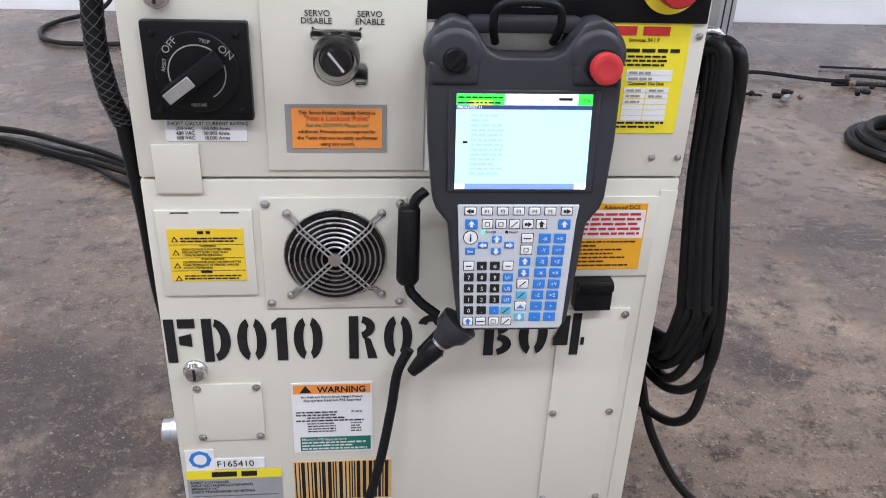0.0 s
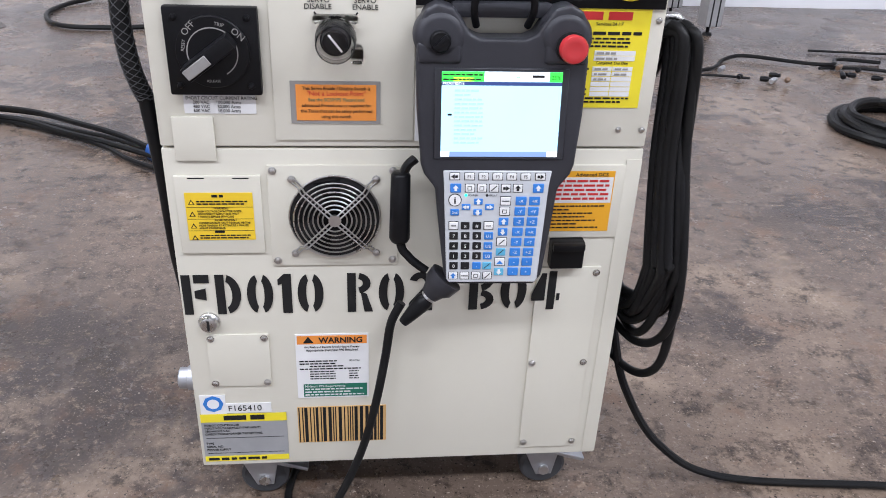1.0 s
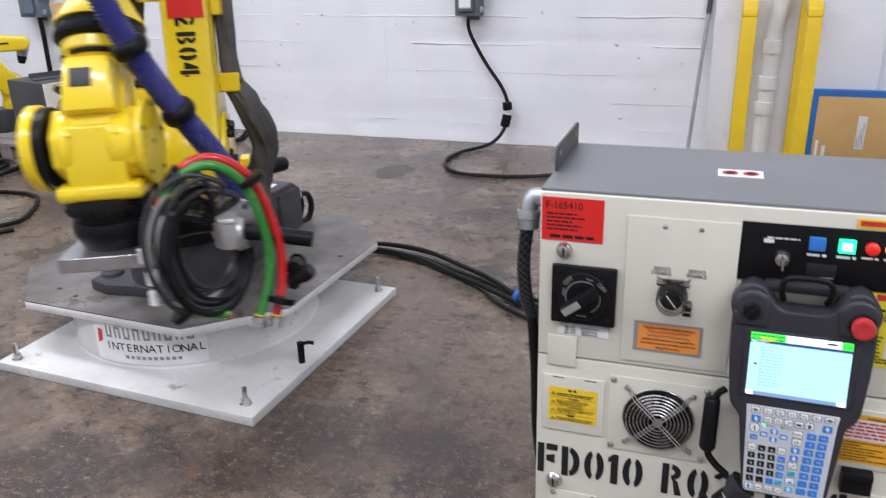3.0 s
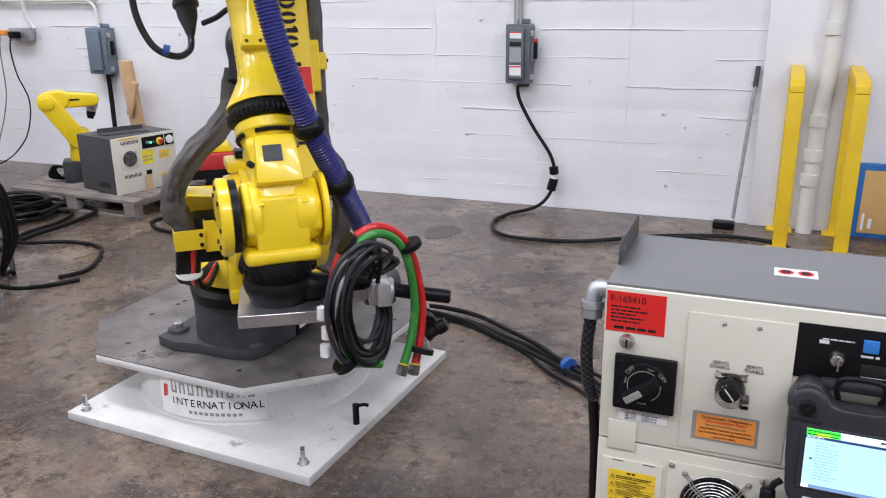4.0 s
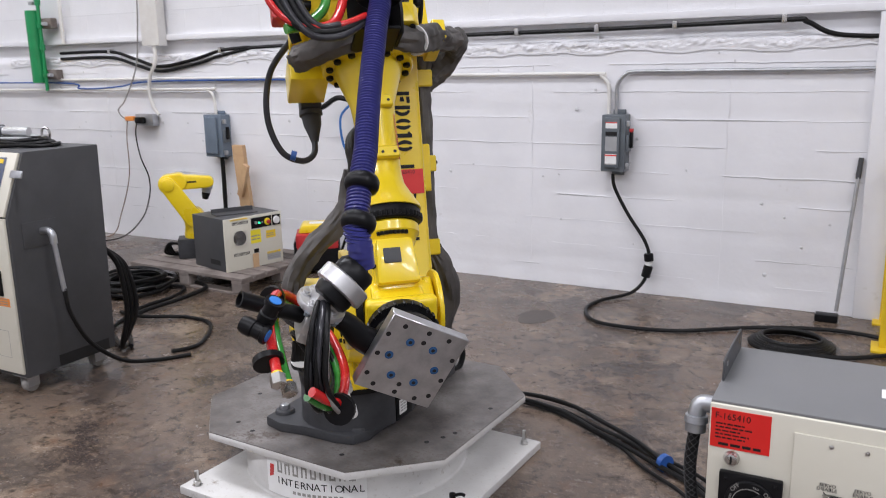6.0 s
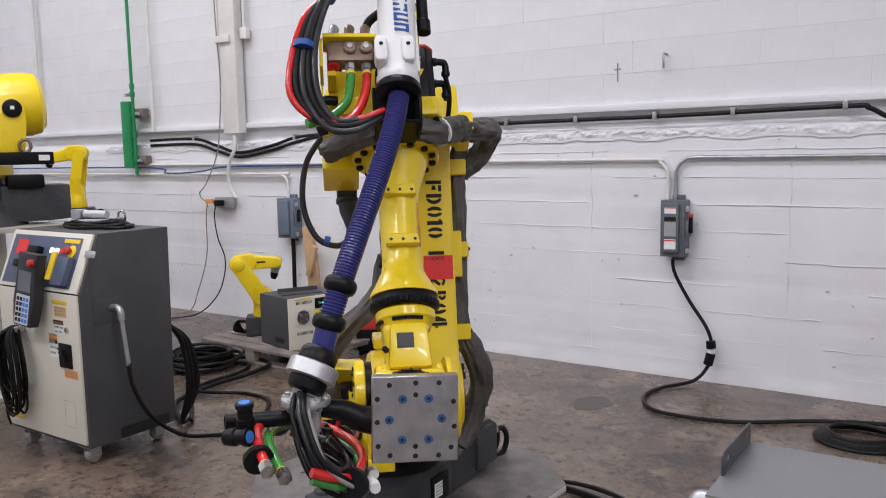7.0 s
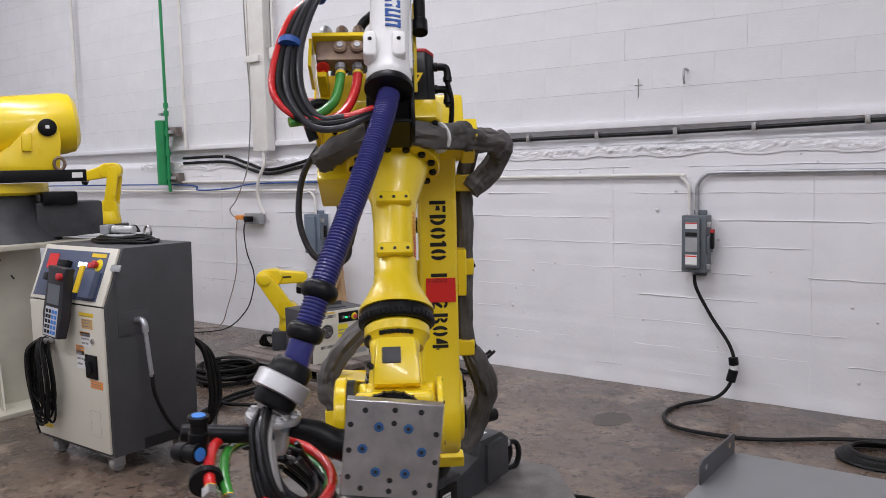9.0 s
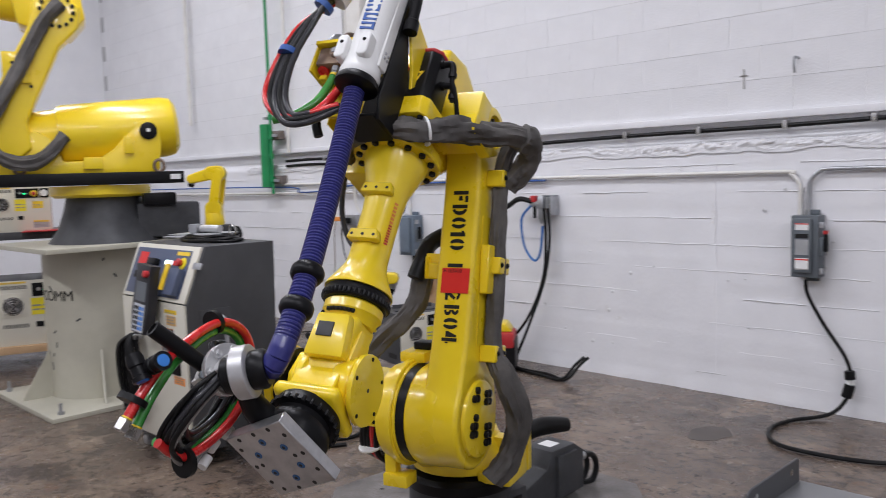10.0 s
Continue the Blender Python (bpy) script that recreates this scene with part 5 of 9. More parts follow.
def build_base():
    zb = 0.21 - JBASE.z
    b = new_bm()
    poly = [(-0.28, -0.16), (-0.20, -0.185), (-0.10, -0.17), (0.03, -0.175), (0.10, -0.16), (0.13, -0.10), (0.125, 0.20), (0.06, 0.27), (-0.22, 0.27), (-0.28, 0.2)]
    prism(b, poly, "z", zb, zb + 0.036)
    bevel(b, 0.006)
    base = part("base_casting", b, "cast", robot, "dark grey cast base")
    part("base_drum", lathe(new_bm(), (-0.02, 0.02, zb + 0.03), (0, 0, 1), [(0, 0.186), (0.165, 0.184)], 48), "cast", base)
    part("bearing_ring", lathe(new_bm(), (0, 0, zb + 0.185), (0, 0, 1), [(0, 0.19), (0.035, 0.195), (0.05, 0.18)], 48), "black", base)
    # feet with bolts
    for x, y in ((-0.24, -0.10), (0.08, -0.10), (0.08, 0.22), (-0.24, 0.22)):
        f = part("foot", bevel(lathe(new_bm(), (x, y, zb), (0, 0, 1), [(0, 0.042), (0.045, 0.036), (0.05, 0.032)], 20), 0.002, 1), "cast", base)
        part("foot_bolt", lathe(new_bm(), (x, y, zb + 0.05), (0, 0, 1), [(0, 0.017), (0.016, 0.017), (0.018, 0.014)], 6), "galv", f)
    part("connector_box", bbox(0.03, 0.16, 0.0, 0.17, zb + 0.02, zb + 0.15, 0.008), "cast", base)
    cb = part("connector_panel", bbox(0.163, 0.172, 0.02, 0.13, zb + 0.03, zb + 0.13, 0.004), "black", base, "black connector cover with a white tag")
    part("tag", box(new_bm(), 0.1725, 0.1735, 0.035, 0.085, zb + 0.05, zb + 0.105), "white", cb)
    bars(cb, "greyink", [(0.005 + 0.0, 0.01 + i * 0.011, 0.04, 0.004) for i in range(4)], pose(0.1737, 0.037, zb + 0.05, 90, 0, 90))
    mb = prism(new_bm(), [(0.17, zb), (0.56, zb + 0.02), (0.56, zb + 0.17), (0.50, zb + 0.21), (0.36, zb + 0.21), (0.33, zb + 0.15), (0.17, zb + 0.10)], "x", 0.0, 0.13)
    part("cable_duct", bevel(mb, 0.006), "cast", base, "dark grey cable entry housing")
    part("duct_step", bbox(0.02, 0.145, 0.38, 0.50, zb + 0.03, zb + 0.19, 0.006), "cast", base)
    part("duct_tag", box(new_bm(), 0.03, 0.09, 0.40, 0.46, zb + 0.2102, zb + 0.2112), "white", base)
    for k, dx in enumerate((0.04, 0.085)):
        cn = part("connector", lathe(new_bm(), (dx, 0.56, zb + 0.12), (0, 1, 0), [(0, 0.022), (0.03, 0.022), (0.032, 0.017), (0.06, 0.017)], 16), "galv", base, "steel plug with a black lead")
        part("lead", tube(new_bm(), [(dx, 0.62, zb + 0.12), (dx + 0.01, 0.67, zb + 0.11), (dx + 0.015, 0.69, zb + 0.06), (dx + 0.01, 0.67, zb + 0.01), (dx, 0.62, zb + 0.005)], 0.012, 8), "rubber", cn)
    # J1 cable exit behind
    part("hose_stub", tube(new_bm(), [(0.05, 0.20, zb + 0.28), (0.10, 0.32, zb + 0.31), (0.14, 0.44, zb + 0.30)], 0.03, 12, radii=lambda t: 0.034 - 0.02 * max(t - 0.6, 0)), "rubber", base, "black rubber cable boot")


build_base()


def sleeve(pts, radius, seed, n=32, per=16):
    """A fabric tube with long soft pleats and cross creases at the bends."""
    bm, line, rings, nrm = new_bm(), spline(pts, per), [], None
    for i, p in enumerate(line):
        d = (line[min(i + 1, len(line) - 1)] - line[max(i - 1, 0)]).normalized()
        nrm = d.orthogonal().normalized() if nrm is None else (nrm - d * nrm.dot(d)).normalized()
        b, q = d.cross(nrm), i / (len(line) - 1)
        r = radius(q) if callable(radius) else radius
        ring = []
        for k in range(n):
            a = k * 2 * math.pi / n
            c, w = math.cos(a), math.sin(a)
            f = 0.94 + 0.26 * noise.noise(Vector((c * 1.5 + seed, w * 1.5, i * 0.05))) + 0.20 * noise.noise(Vector((c * 3.6, w * 3.6 + seed, i * 0.09))) + 0.10 * noise.noise(Vector((c * 1.3, w * 1.3, i * 0.21 + seed))) + 0.05 * noise.noise(Vector((c * 5, w * 5, i * 0.2)))
            ring.append(bm.verts.new(p + (nrm * c + b * w) * r * f))
        rings.append(ring)
    for r0, r1 in zip(rings, rings[1:]):
        for k in range(n):
            bm.faces.new((r0[k], r0[(k + 1) % n], r1[(k + 1) % n], r1[k]))
    bm.faces.new(rings[0][::-1])
    bm.faces.new(rings[-1])
    return bm


def first(name, bm, mat, label):
    ob = new(name, mesh_of(name, bm, mat))
    ob.parent = robot
    return tagged(ob, label)


def build_turret():
    """Space: origin on the first axis at the height of the second, x ahead."""
    b = lathe(new_bm(), (0, 0, -0.285), (0, 0, 1), [(0.022, 0.150), (0.03, 0.168), (0.06, 0.172), (0.09, 0.160), (0.12, 0.145), (0.15, 0.13)], 40)
    t = first("turret", b, "yellow", "yellow turning column with the shoulder drive")
    body = prism(new_bm(), [(-0.16, -0.25), (0.14, -0.25), (0.28, -0.15), (0.38, -0.08), (0.40, 0.02), (0.36, 0.11), (0.24, 0.13), (0.10, 0.10), (-0.02, 0.06), (-0.15, -0.06)], "y", -0.075, -0.01)
    part("shoulder_casting", bevel(body, 0.014, 3), "yellow", t)
    part("shoulder_drum", lathe(new_bm(), (D1, -0.085, 0), (0, 1, 0), [(0, 0.12), (0.015, 0.148), (0.07, 0.158), (0.085, 0.158), (0.088, 0.15)], 48), "yellow", t)
    part("shoulder_rim", lathe(new_bm(), (D1, -0.03, 0), (0, 1, 0), [(0, 0.166), (0.018, 0.168), (0.022, 0.165)], 48), "yellow", t)
    part("seal_ring", lathe(new_bm(), (D1, 0.0, 0), (0, 1, 0), [(0, 0.153), (0.030, 0.153)], 48), "black", t, "black joint seal")
    bolt_ring("rim_bolt", t, (D1, -0.086, 0), (0, -1, 0), 0.10, 14, 0.007, 0.008)
    # cover brackets and the drive motor on the far side
    mt = part("drive_motor", bbox(0.17, 0.285, -0.175, -0.085, -0.115, 0.03, 0.012), "black", t, "black servo motor")
    part("motor_cap", bbox(0.19, 0.27, -0.20, -0.176, -0.09, 0.005, 0.008), "black", mt)
    for nm, y0, y1, z0, z1, x in (("sleeve_plate", -0.232, -0.142, -0.062, 0.0, 0.315), ("motor_plate", -0.144, -0.05, -0.075, 0.022, 0.305)):
        br = box(new_bm(), x - 0.004, x, y0, y1, z0, z1)
        box(br, x - 0.10, x - 0.004, y0, y0 + 0.004, z0, z1)
        pl = part(nm, bevel(br, 0.0015, 1), "yellow", t, "bent yellow sheet cover")
        for zz in (z0 + 0.016, z1 - 0.016):
            part("plate_bolt", lathe(new_bm(), (x, y1 - 0.012, zz), (1, 0, 0), [(0, 0.006), (0.006, 0.006), (0.007, 0.004)], 8), "black", pl)
    tb = prism(new_bm(), [(-0.185, 0.105), (-0.10, 0.095), (-0.098, 0.099), (-0.13, 0.104), (-0.183, 0.109)], "x", 0.20, 0.33)
    box(tb, 0.20, 0.204, -0.185, -0.10, 0.02, 0.105)
    part("top_bracket", bevel(tb, 0.0015, 1), "yellow", t, "folded yellow sheet bracket")
    part("clip_block", bbox(0.26, 0.30, -0.112, -0.088, 0.075, 0.098, 0.004), "silver", t)
    # hard stop bracket
    hs = prism(new_bm(), [(-0.04, -0.28), (0.12, -0.28), (0.13, -0.24), (0.02, -0.23), (0.02, -0.15), (-0.04, -0.15)], "y", 0.12, 0.235)
    part("stop_bracket", bevel(hs, 0.008), "yellow", t, "yellow stop bracket")
    hk = prism(new_bm(), [(-0.10, -0.285), (-0.06, -0.285), (-0.06, -0.15), (-0.035, -0.13), (-0.035, -0.105), (-0.10, -0.105)], "y", 0.20, 0.23)
    part("hook_lug", bevel(hk, 0.006), "yellow", t)
    part("front_lug", bevel(box(box(new_bm(), 0.33, 0.365, -0.09, -0.05, -0.215, -0.10), 0.31, 0.38, -0.09, -0.005, -0.225, -0.185), 0.006), "yellow", t)
    # cable sleeve on the far side
    part("fabric_sleeve", sleeve([(0.275, -0.19, -0.055), (0.28, -0.198, 0.01), (0.285, -0.222, 0.07), (0.275, -0.212, 0.13), (0.255, -0.155, 0.205), (0.24, -0.075, 0.28), (0.225, -0.025, 0.35), (0.225, 0.0, 0.45)], 0.035, 3), "fabric", t, "wrinkled grey fabric cable sleeve")
    part("sleeve_bracket", bevel(box(new_bm(), 0.20, 0.27, 0.03, 0.08, 0.42, 0.47), 0.004, 1), "yellow", t)
    for k in range(5):
        o = 0.013 * (k - 2)
        part("hanging_cable", tube(new_bm(), [(0.275 + 0.01 * (k % 2), -0.19 + o, -0.05), (0.28, -0.197 + o, -0.11), (0.255, -0.20 + o, -0.165 - 0.004 * k), (0.19, -0.17 + o, -0.195 - 0.006 * k), (0.11, -0.12 + o * 0.5, -0.185), (0.06, -0.08, -0.15)], 0.0105, 8), "redhose" if k == 3 else "rubber", t)
    part("cable_tie", lathe(new_bm(), (0.272, -0.198, -0.145), (0.25, 0, 1), [(-0.0025, 0.040), (0.0025, 0.040)], 18), "white", t)
    part("shoulder_pad", bbox(0.18, 0.30, -0.06, 0.03, 0.155, 0.19, 0.01), "yellow", t)
    part("pad_stop", bbox(0.21, 0.26, -0.03, 0.03, 0.19, 0.215, 0.006), "black", t)
    return t


def build_lower_arm():
    """Space: origin on the second axis, z up the arm."""
    side = []
    for a in range(150, 391, 12):
        side.append((0.155 * math.cos(radians(a)), 0.155 * math.sin(radians(a))))
    side += [(0.125, 0.12), (0.103, 0.22), (0.060, 0.70), (0.058, 0.79), (0.080, 0.85), (0.076, 0.92), (0.045, 0.965), (0.0, 0.982), (-0.045, 0.968), (-0.08, 0.92), (-0.085, 0.85), (-0.080, 0.78), (-0.095, 0.34), (-0.12, 0.17)]
    b = prism(new_bm(), side, "y", 0.085, 0.205)
    a = first("lower_arm", bevel(b, 0.014, 3, 30), "yellow", "yellow lower arm with black stencilled marking")
    part("arm_hub", lathe(new_bm(), (0, 0.03, 0), (0, 1, 0), [(0, 0.15), (0.012, 0.158), (0.075, 0.158), (0.165, 0.146), (0.175, 0.136)], 56), "yellow", a)
    part("hub_face", lathe(new_bm(), (0, 0.205, 0), (0, 1, 0), [(0, 0.118), (0.010, 0.116), (0.014, 0.108)], 48), "yellow", a)
    for c, n in (((0.06, -0.02), 5), ((-0.045, -0.055), 6), ((-0.035, 0.07), 4), ((0.055, 0.085), 3)):
        for i in range(n):
            px, pz = c[0] + 0.022 * (i % 2) - 0.01, c[1] + 0.024 * (i // 2) - 0.02
            part("hub_bolt", lathe(new_bm(), (px, 0.216, pz), (0, 1, 0), [(0, 0.0115), (0.012, 0.0115), (0.013, 0.009)], 8), "black", a)
    part("recess", prism(new_bm(), [(-0.03, 0.22), (0.035, 0.22), (0.025, 0.62), (-0.03, 0.62)], "y", 0.2052, 0.2072), "yellow", a)
    # stencil on the front face, letters running down the arm
    slant = Matrix(((0.0892, -0.996, 0, 0), (0, 0, 1, 0), (-0.996, -0.0892, 0, 0), (0, 0, 0, 1)))
    face = Matrix.Translation((0.0612, 0.121, 0.692)) @ slant
    stencil(a, "FDO10", 0.0, 0.0, 0.050, 0.001, face, 1.04)
    stencil(a, "RO2", 0.226, 0.0, 0.050, 0.001, face, 1.0)
    stencil(a, "BO4", 0.352, 0.0, 0.050, 0.001, face, 1.0)
    tg = part("asset_label", box(new_bm(), 0.240, 0.316, -0.0032, -0.0016, -0.016, 0.076), "labred", a, "red asset tag", face)
    lettering("F-165410", 0.016, "ink", tg, pose(0.254, -0.0036, -0.011, 90, 0, 0) @ pose(0, 0, 0, 0, 0, 90))
    # hose brackets and fabric sleeve on the outer side
    for z in (0.20, 0.47, 0.74):
        k = part("sleeve_clamp", bevel(box(new_bm(), -0.070, 0.01, 0.205, 0.262, z - 0.028, z + 0.024), 0.004, 1), "yellow", a, "bent yellow sleeve clamp")
        for s in (-0.05, -0.005):
            screw(k, (s, 0.262, z), 0.007, (0, 1, 0), "black", "bolt")
    part("cover_plate", bevel(box(new_bm(), -0.04, 0.035, 0.206, 0.236, 0.38, 0.53), 0.004, 1), "yellow", a, "yellow cable cover plate")
    part("fabric_sleeve", sleeve([(-0.10, 0.22, -0.20), (-0.12, 0.27, -0.12), (-0.09, 0.305, 0.0), (-0.04, 0.28, 0.12), (-0.025, 0.242, 0.20), (-0.03, 0.235, 0.34), (-0.03, 0.235, 0.5), (-0.03, 0.235, 0.66), (-0.03, 0.245, 0.78), (-0.04, 0.28, 0.88)], lambda q: 0.027 + 0.014 / (1 + math.exp((q - 0.40) * 40)), 8), "fabric", a, "wrinkled dark fabric cable sleeve")
    part("elbow_pivot", lathe(new_bm(), (0, 0.206, L2 - 0.065), (0, 1, 0), [(0, 0.078), (0.014, 0.076), (0.018, 0.070), (0.018, 0.052), (0.004, 0.050)], 36), "yellow", a)
    bolt_ring("pivot_bolt", a, (0, 0.210, L2 - 0.065), (0, 1, 0), 0.034, 8, 0.009, 0.009)
    part("inner_bracket", bevel(box(box(new_bm(), 0.03, 0.035, 0.02, 0.087, 0.42, 0.50), 0.0, 0.06, 0.030, 0.035, 0.42, 0.49), 0.003, 1), "yellow", a)
    part("inner_cable", tube(new_bm(), [(0.045, -0.01, 0.42), (0.025, 0.0, 0.475), (-0.02, 0.0, 0.53), (-0.075, 0.02, 0.565), (-0.105, 0.055, 0.585), (-0.115, 0.10, 0.59)], 0.027, 12), "rubber", a)
    return a


def build_elbow():
    """Space: origin on the third axis, x along the forearm, z across it."""
    b = prism(new_bm(), [(-0.16, -0.10), (-0.05, -0.13), (0.14, -0.10), (0.25, 0.01), (0.25, 0.25), (0.17, 0.255), (0.145, 0.165), (-0.06, 0.15), (-0.17, 0.12), (-0.20, 0.0)], "y", -0.115, 0.082)
    e = first("elbow", bevel(b, 0.02, 3), "yellow", "yellow elbow housing with motors and hose manifold")
    part("elbow_flange", lathe(new_bm(), (0.245, 0.015, O3), (1, 0, 0), [(0, 0.125), (0.004, 0.130), (0.03, 0.130), (0.034, 0.126)], 56), "yellow", e)
    bolt_ring("flange_bolt", e, (0.279, 0.015, O3), (1, 0, 0), 0.111, 14, 0.0105, 0.010)
    part("side_arm", bevel(box(new_bm(), 0.0, 0.18, 0.08, 0.225, 0.03, 0.11), 0.012), "yellow", e)
    part("sleeve_holder", bevel(box(new_bm(), 0.13, 0.19, 0.215, 0.255, 0.02, 0.17), 0.004, 1), "yellow", e)
    part("left_cheek", bevel(box(new_bm(), 0.02, 0.22, -0.185, -0.11, -0.02, 0.13), 0.014), "yellow", e)
    part("left_box", bevel(box(new_bm(), 0.19, 0.28, -0.20, -0.09, -0.06, 0.10), 0.006), "yellow", e)
    part("cheek_plate", bevel(box(box(new_bm(), 0.04, 0.20, -0.196, -0.190, 0.10, 0.25), 0.04, 0.20, -0.196, -0.150, 0.10, 0.106), 0.002, 1), "yellow", e, "thin folded yellow bracket")
    # two drive motors standing behind the flange
    for y0, cap in ((0.035, "red"), (-0.105, "red")):
        fl = part("motor_flange", bevel(prism(new_bm(), [(y0 - 0.014, 0.165), (y0 + 0.116, 0.165), (y0 + 0.116, 0.262), (y0 + 0.098, 0.285), (y0 + 0.004, 0.285), (y0 - 0.014, 0.262)], "x", 0.145, 0.205), 0.006), "yellow", e, "yellow motor mounting flange")
        for by in (y0 + 0.006, y0 + 0.096):
            part("flange_bolt", lathe(new_bm(), (0.205, by, 0.262), (1, 0, 0), [(0, 0.009), (0.010, 0.009), (0.012, 0.007)], 8), "black", fl)
        mp = [(y0, 0.165), (y0 + 0.102, 0.165), (y0 + 0.102, 0.245), (y0 + 0.080, 0.268), (y0 + 0.022, 0.268), (y0, 0.245)]
        mt = part("motor", bevel(prism(new_bm(), mp, "x", -0.03, 0.145), 0.005), "black", e, "black servo motor with a red cap")
        part("motor_cap", bevel(prism(new_bm(), [(y0 + 0.051 + (y - y0 - 0.051) * 1.02, z * 1.004) for y, z in mp], "x", -0.042, -0.0305), 0.003, 1), cap, mt)
        part("warning_triangle", prism(new_bm(), [(0.045, y0 + 0.032), (0.045, y0 + 0.070), (0.085, y0 + 0.051)], "z", 0.2682, 0.2692), "labyellow", mt)
        part("triangle_core", prism(new_bm(), [(0.052, y0 + 0.042), (0.052, y0 + 0.060), (0.071, y0 + 0.051)], "z", 0.2693, 0.2698), "ink", mt)
        sy = 1 if y0 > 0 else -1
        ym = y0 + 0.102 if sy > 0 else y0
        for dx, dz in ((0.0, 0.235), (0.055, 0.205)):
            c = part("connector", lathe(new_bm(), (dx, ym, dz), (0, sy, 0), [(0, 0.013), (0.010, 0.013), (0.011, 0.0105), (0.022, 0.0105)], 12), "black", mt, "black angled motor plug")
            part("plug_elbow", tube(new_bm(), [(dx, ym + sy * 0.020, dz), (dx + 0.003, ym + sy * 0.033, dz), (dx + 0.014, ym + sy * 0.038, dz - 0.005), (dx + 0.030, ym + sy * 0.038, dz - 0.010)], 0.0105, 12), "black", c)
            part("plug_nut", lathe(new_bm(), (dx + 0.028, ym + sy * 0.038, dz - 0.010), (1, 0, -0.3), [(0, 0.013), (0.012, 0.013), (0.014, 0.009), (0.022, 0.007)], 10), "black", c)
        part("motor_lead", tube(new_bm(), [(0.05, ym + sy * 0.038, 0.222), (0.09, ym + sy * 0.048, 0.195), (0.14, ym + sy * 0.045, 0.14), (0.15, ym + sy * 0.03, 0.08)], 0.0075, 8), "rubber", e)
    # ring of the arm joint beside the elbow
    # sleeve from the elbow round to the lower arm
    part("fabric_sleeve", sleeve([(0.245, 0.03, 0.275), (0.25, 0.08, 0.265), (0.235, 0.14, 0.23), (0.19, 0.20, 0.17), (0.155, 0.255, 0.10), (0.12, 0.315, 0.035), (0.105, 0.345, -0.03), (0.12, 0.33, -0.085), (0.155, 0.285, -0.12), (0.19, 0.25, -0.135)], lambda q: 0.027 + 0.013 * math.sin(math.pi * min(q * 1.6, 1.0)) + 0.010 * (q > 0.6), 5), "fabric", e, "creased grey fabric cable sleeve")
    part("sleeve_tie", lathe(new_bm(), (0.235, 0.138, 0.232), (-0.45, 0.65, -0.5), [(0, 0.043), (0.007, 0.043)], 18), "white", e)
    part("fabric_sleeve", sleeve([(0.245, -0.03, 0.275), (0.26, -0.09, 0.255), (0.255, -0.15, 0.20), (0.24, -0.18, 0.14)], 0.036, 9), "fabric", e)
    # hose carrier: white guide tube on a black and yellow bracket
    part("guide_bracket", bevel(prism(new_bm(), [(0.10, 0.285), (0.285, 0.285), (0.29, 0.37), (0.24, 0.395), (-0.16, 0.40), (-0.20, 0.43), (-0.20, 0.37), (-0.02, 0.35)], "y", 0.066, 0.076), 0.002, 1), "black", e, "black folded guide bracket")
    part("bracket_front", bevel(box(box(new_bm(), 0.276, 0.286, -0.052, 0.066, 0.262, 0.385), 0.12, 0.276, -0.052, 0.066, 0.285, 0.293), 0.003, 1), "black", e, "black folded bracket front")
    part("guide_strut", bevel(prism(new_bm(), [(-0.02, 0.17), (0.12, 0.28), (0.07, 0.30), (-0.06, 0.385), (-0.10, 0.385)], "y", 0.078, 0.088), 0.002, 1), "yellow", e, "yellow triangular stay plate")
    part("cable_guide", lathe(new_bm(), (-0.16, 0.098, 0.395), (1, 0, -0.1), [(0, 0.018), (0.03, 0.020), (0.032, 0.016), (0.12, 0.016), (0.124, 0.021), (0.16, 0.021)], 14), "black", e)
    gt = part("guide_tube", lathe(new_bm(), (0.20, 0.012, 0.424), (-1, 0.03, 0.02), [(0, 0.054), (0.010, 0.058), (0.022, 0.058), (0.030, 0.0545), (0.055, 0.0545), (0.075, 0.052), (0.42, 0.052), (0.43, 0.055), (0.445, 0.055), (0.45, 0.046)], 40), "whitecast", e, "white moulded hose guide tube with blue lettering")
    part("tube_edge", bevel(box(new_bm(), -0.22, 0.16, 0.050, 0.074, 0.398, 0.436), 0.006, 2), "whitecast", gt)
    for bx in (0.13, 0.145):
        for dz in (0.408, 0.424):
            screw(gt, (bx - 0.02, 0.0742, dz), 0.004, (0, 1, 0), "galv", "bolt")
    for dy in (-0.032, 0.040):
        part("boss", bevel(prism(new_bm(), [(0.082, dy - 0.010), (0.090, dy - 0.017), (0.150, dy - 0.017), (0.158, dy - 0.010), (0.158, dy + 0.010), (0.150, dy + 0.017), (0.090, dy + 0.017), (0.082, dy + 0.010)], "z", 0.44, 0.488), 0.007, 3), "whitecast", gt)
        screw(gt, (0.108, dy, 0.488), 0.0045, (0, 0, 1), "black", "bolt")
    for k in range(5):
        lt = box(new_bm(), -0.012, -0.005, -0.020, 0.020, 0, 0.004)
        box(lt, 0.005, 0.012, -0.020, 0.020, 0, 0.0039)
        box(lt, -0.005, 0.005, *((-0.020, -0.012) if k % 2 else (0.012, 0.020)), 0, 0.0038)
        part("logo_letter", lt, "tieblue", gt, "blue printed mark", pose(0.050 - k * 0.032, 0.026, 0.4755, -14, 0, 0))
    part("guide_flange", lathe(new_bm(), (0.225, 0.011, 0.424), (-1, 0.03, 0.02), [(0, 0.052), (0.006, 0.061), (0.02, 0.061), (0.030, 0.054)], 36), "black", e, "black rubber hose flange")
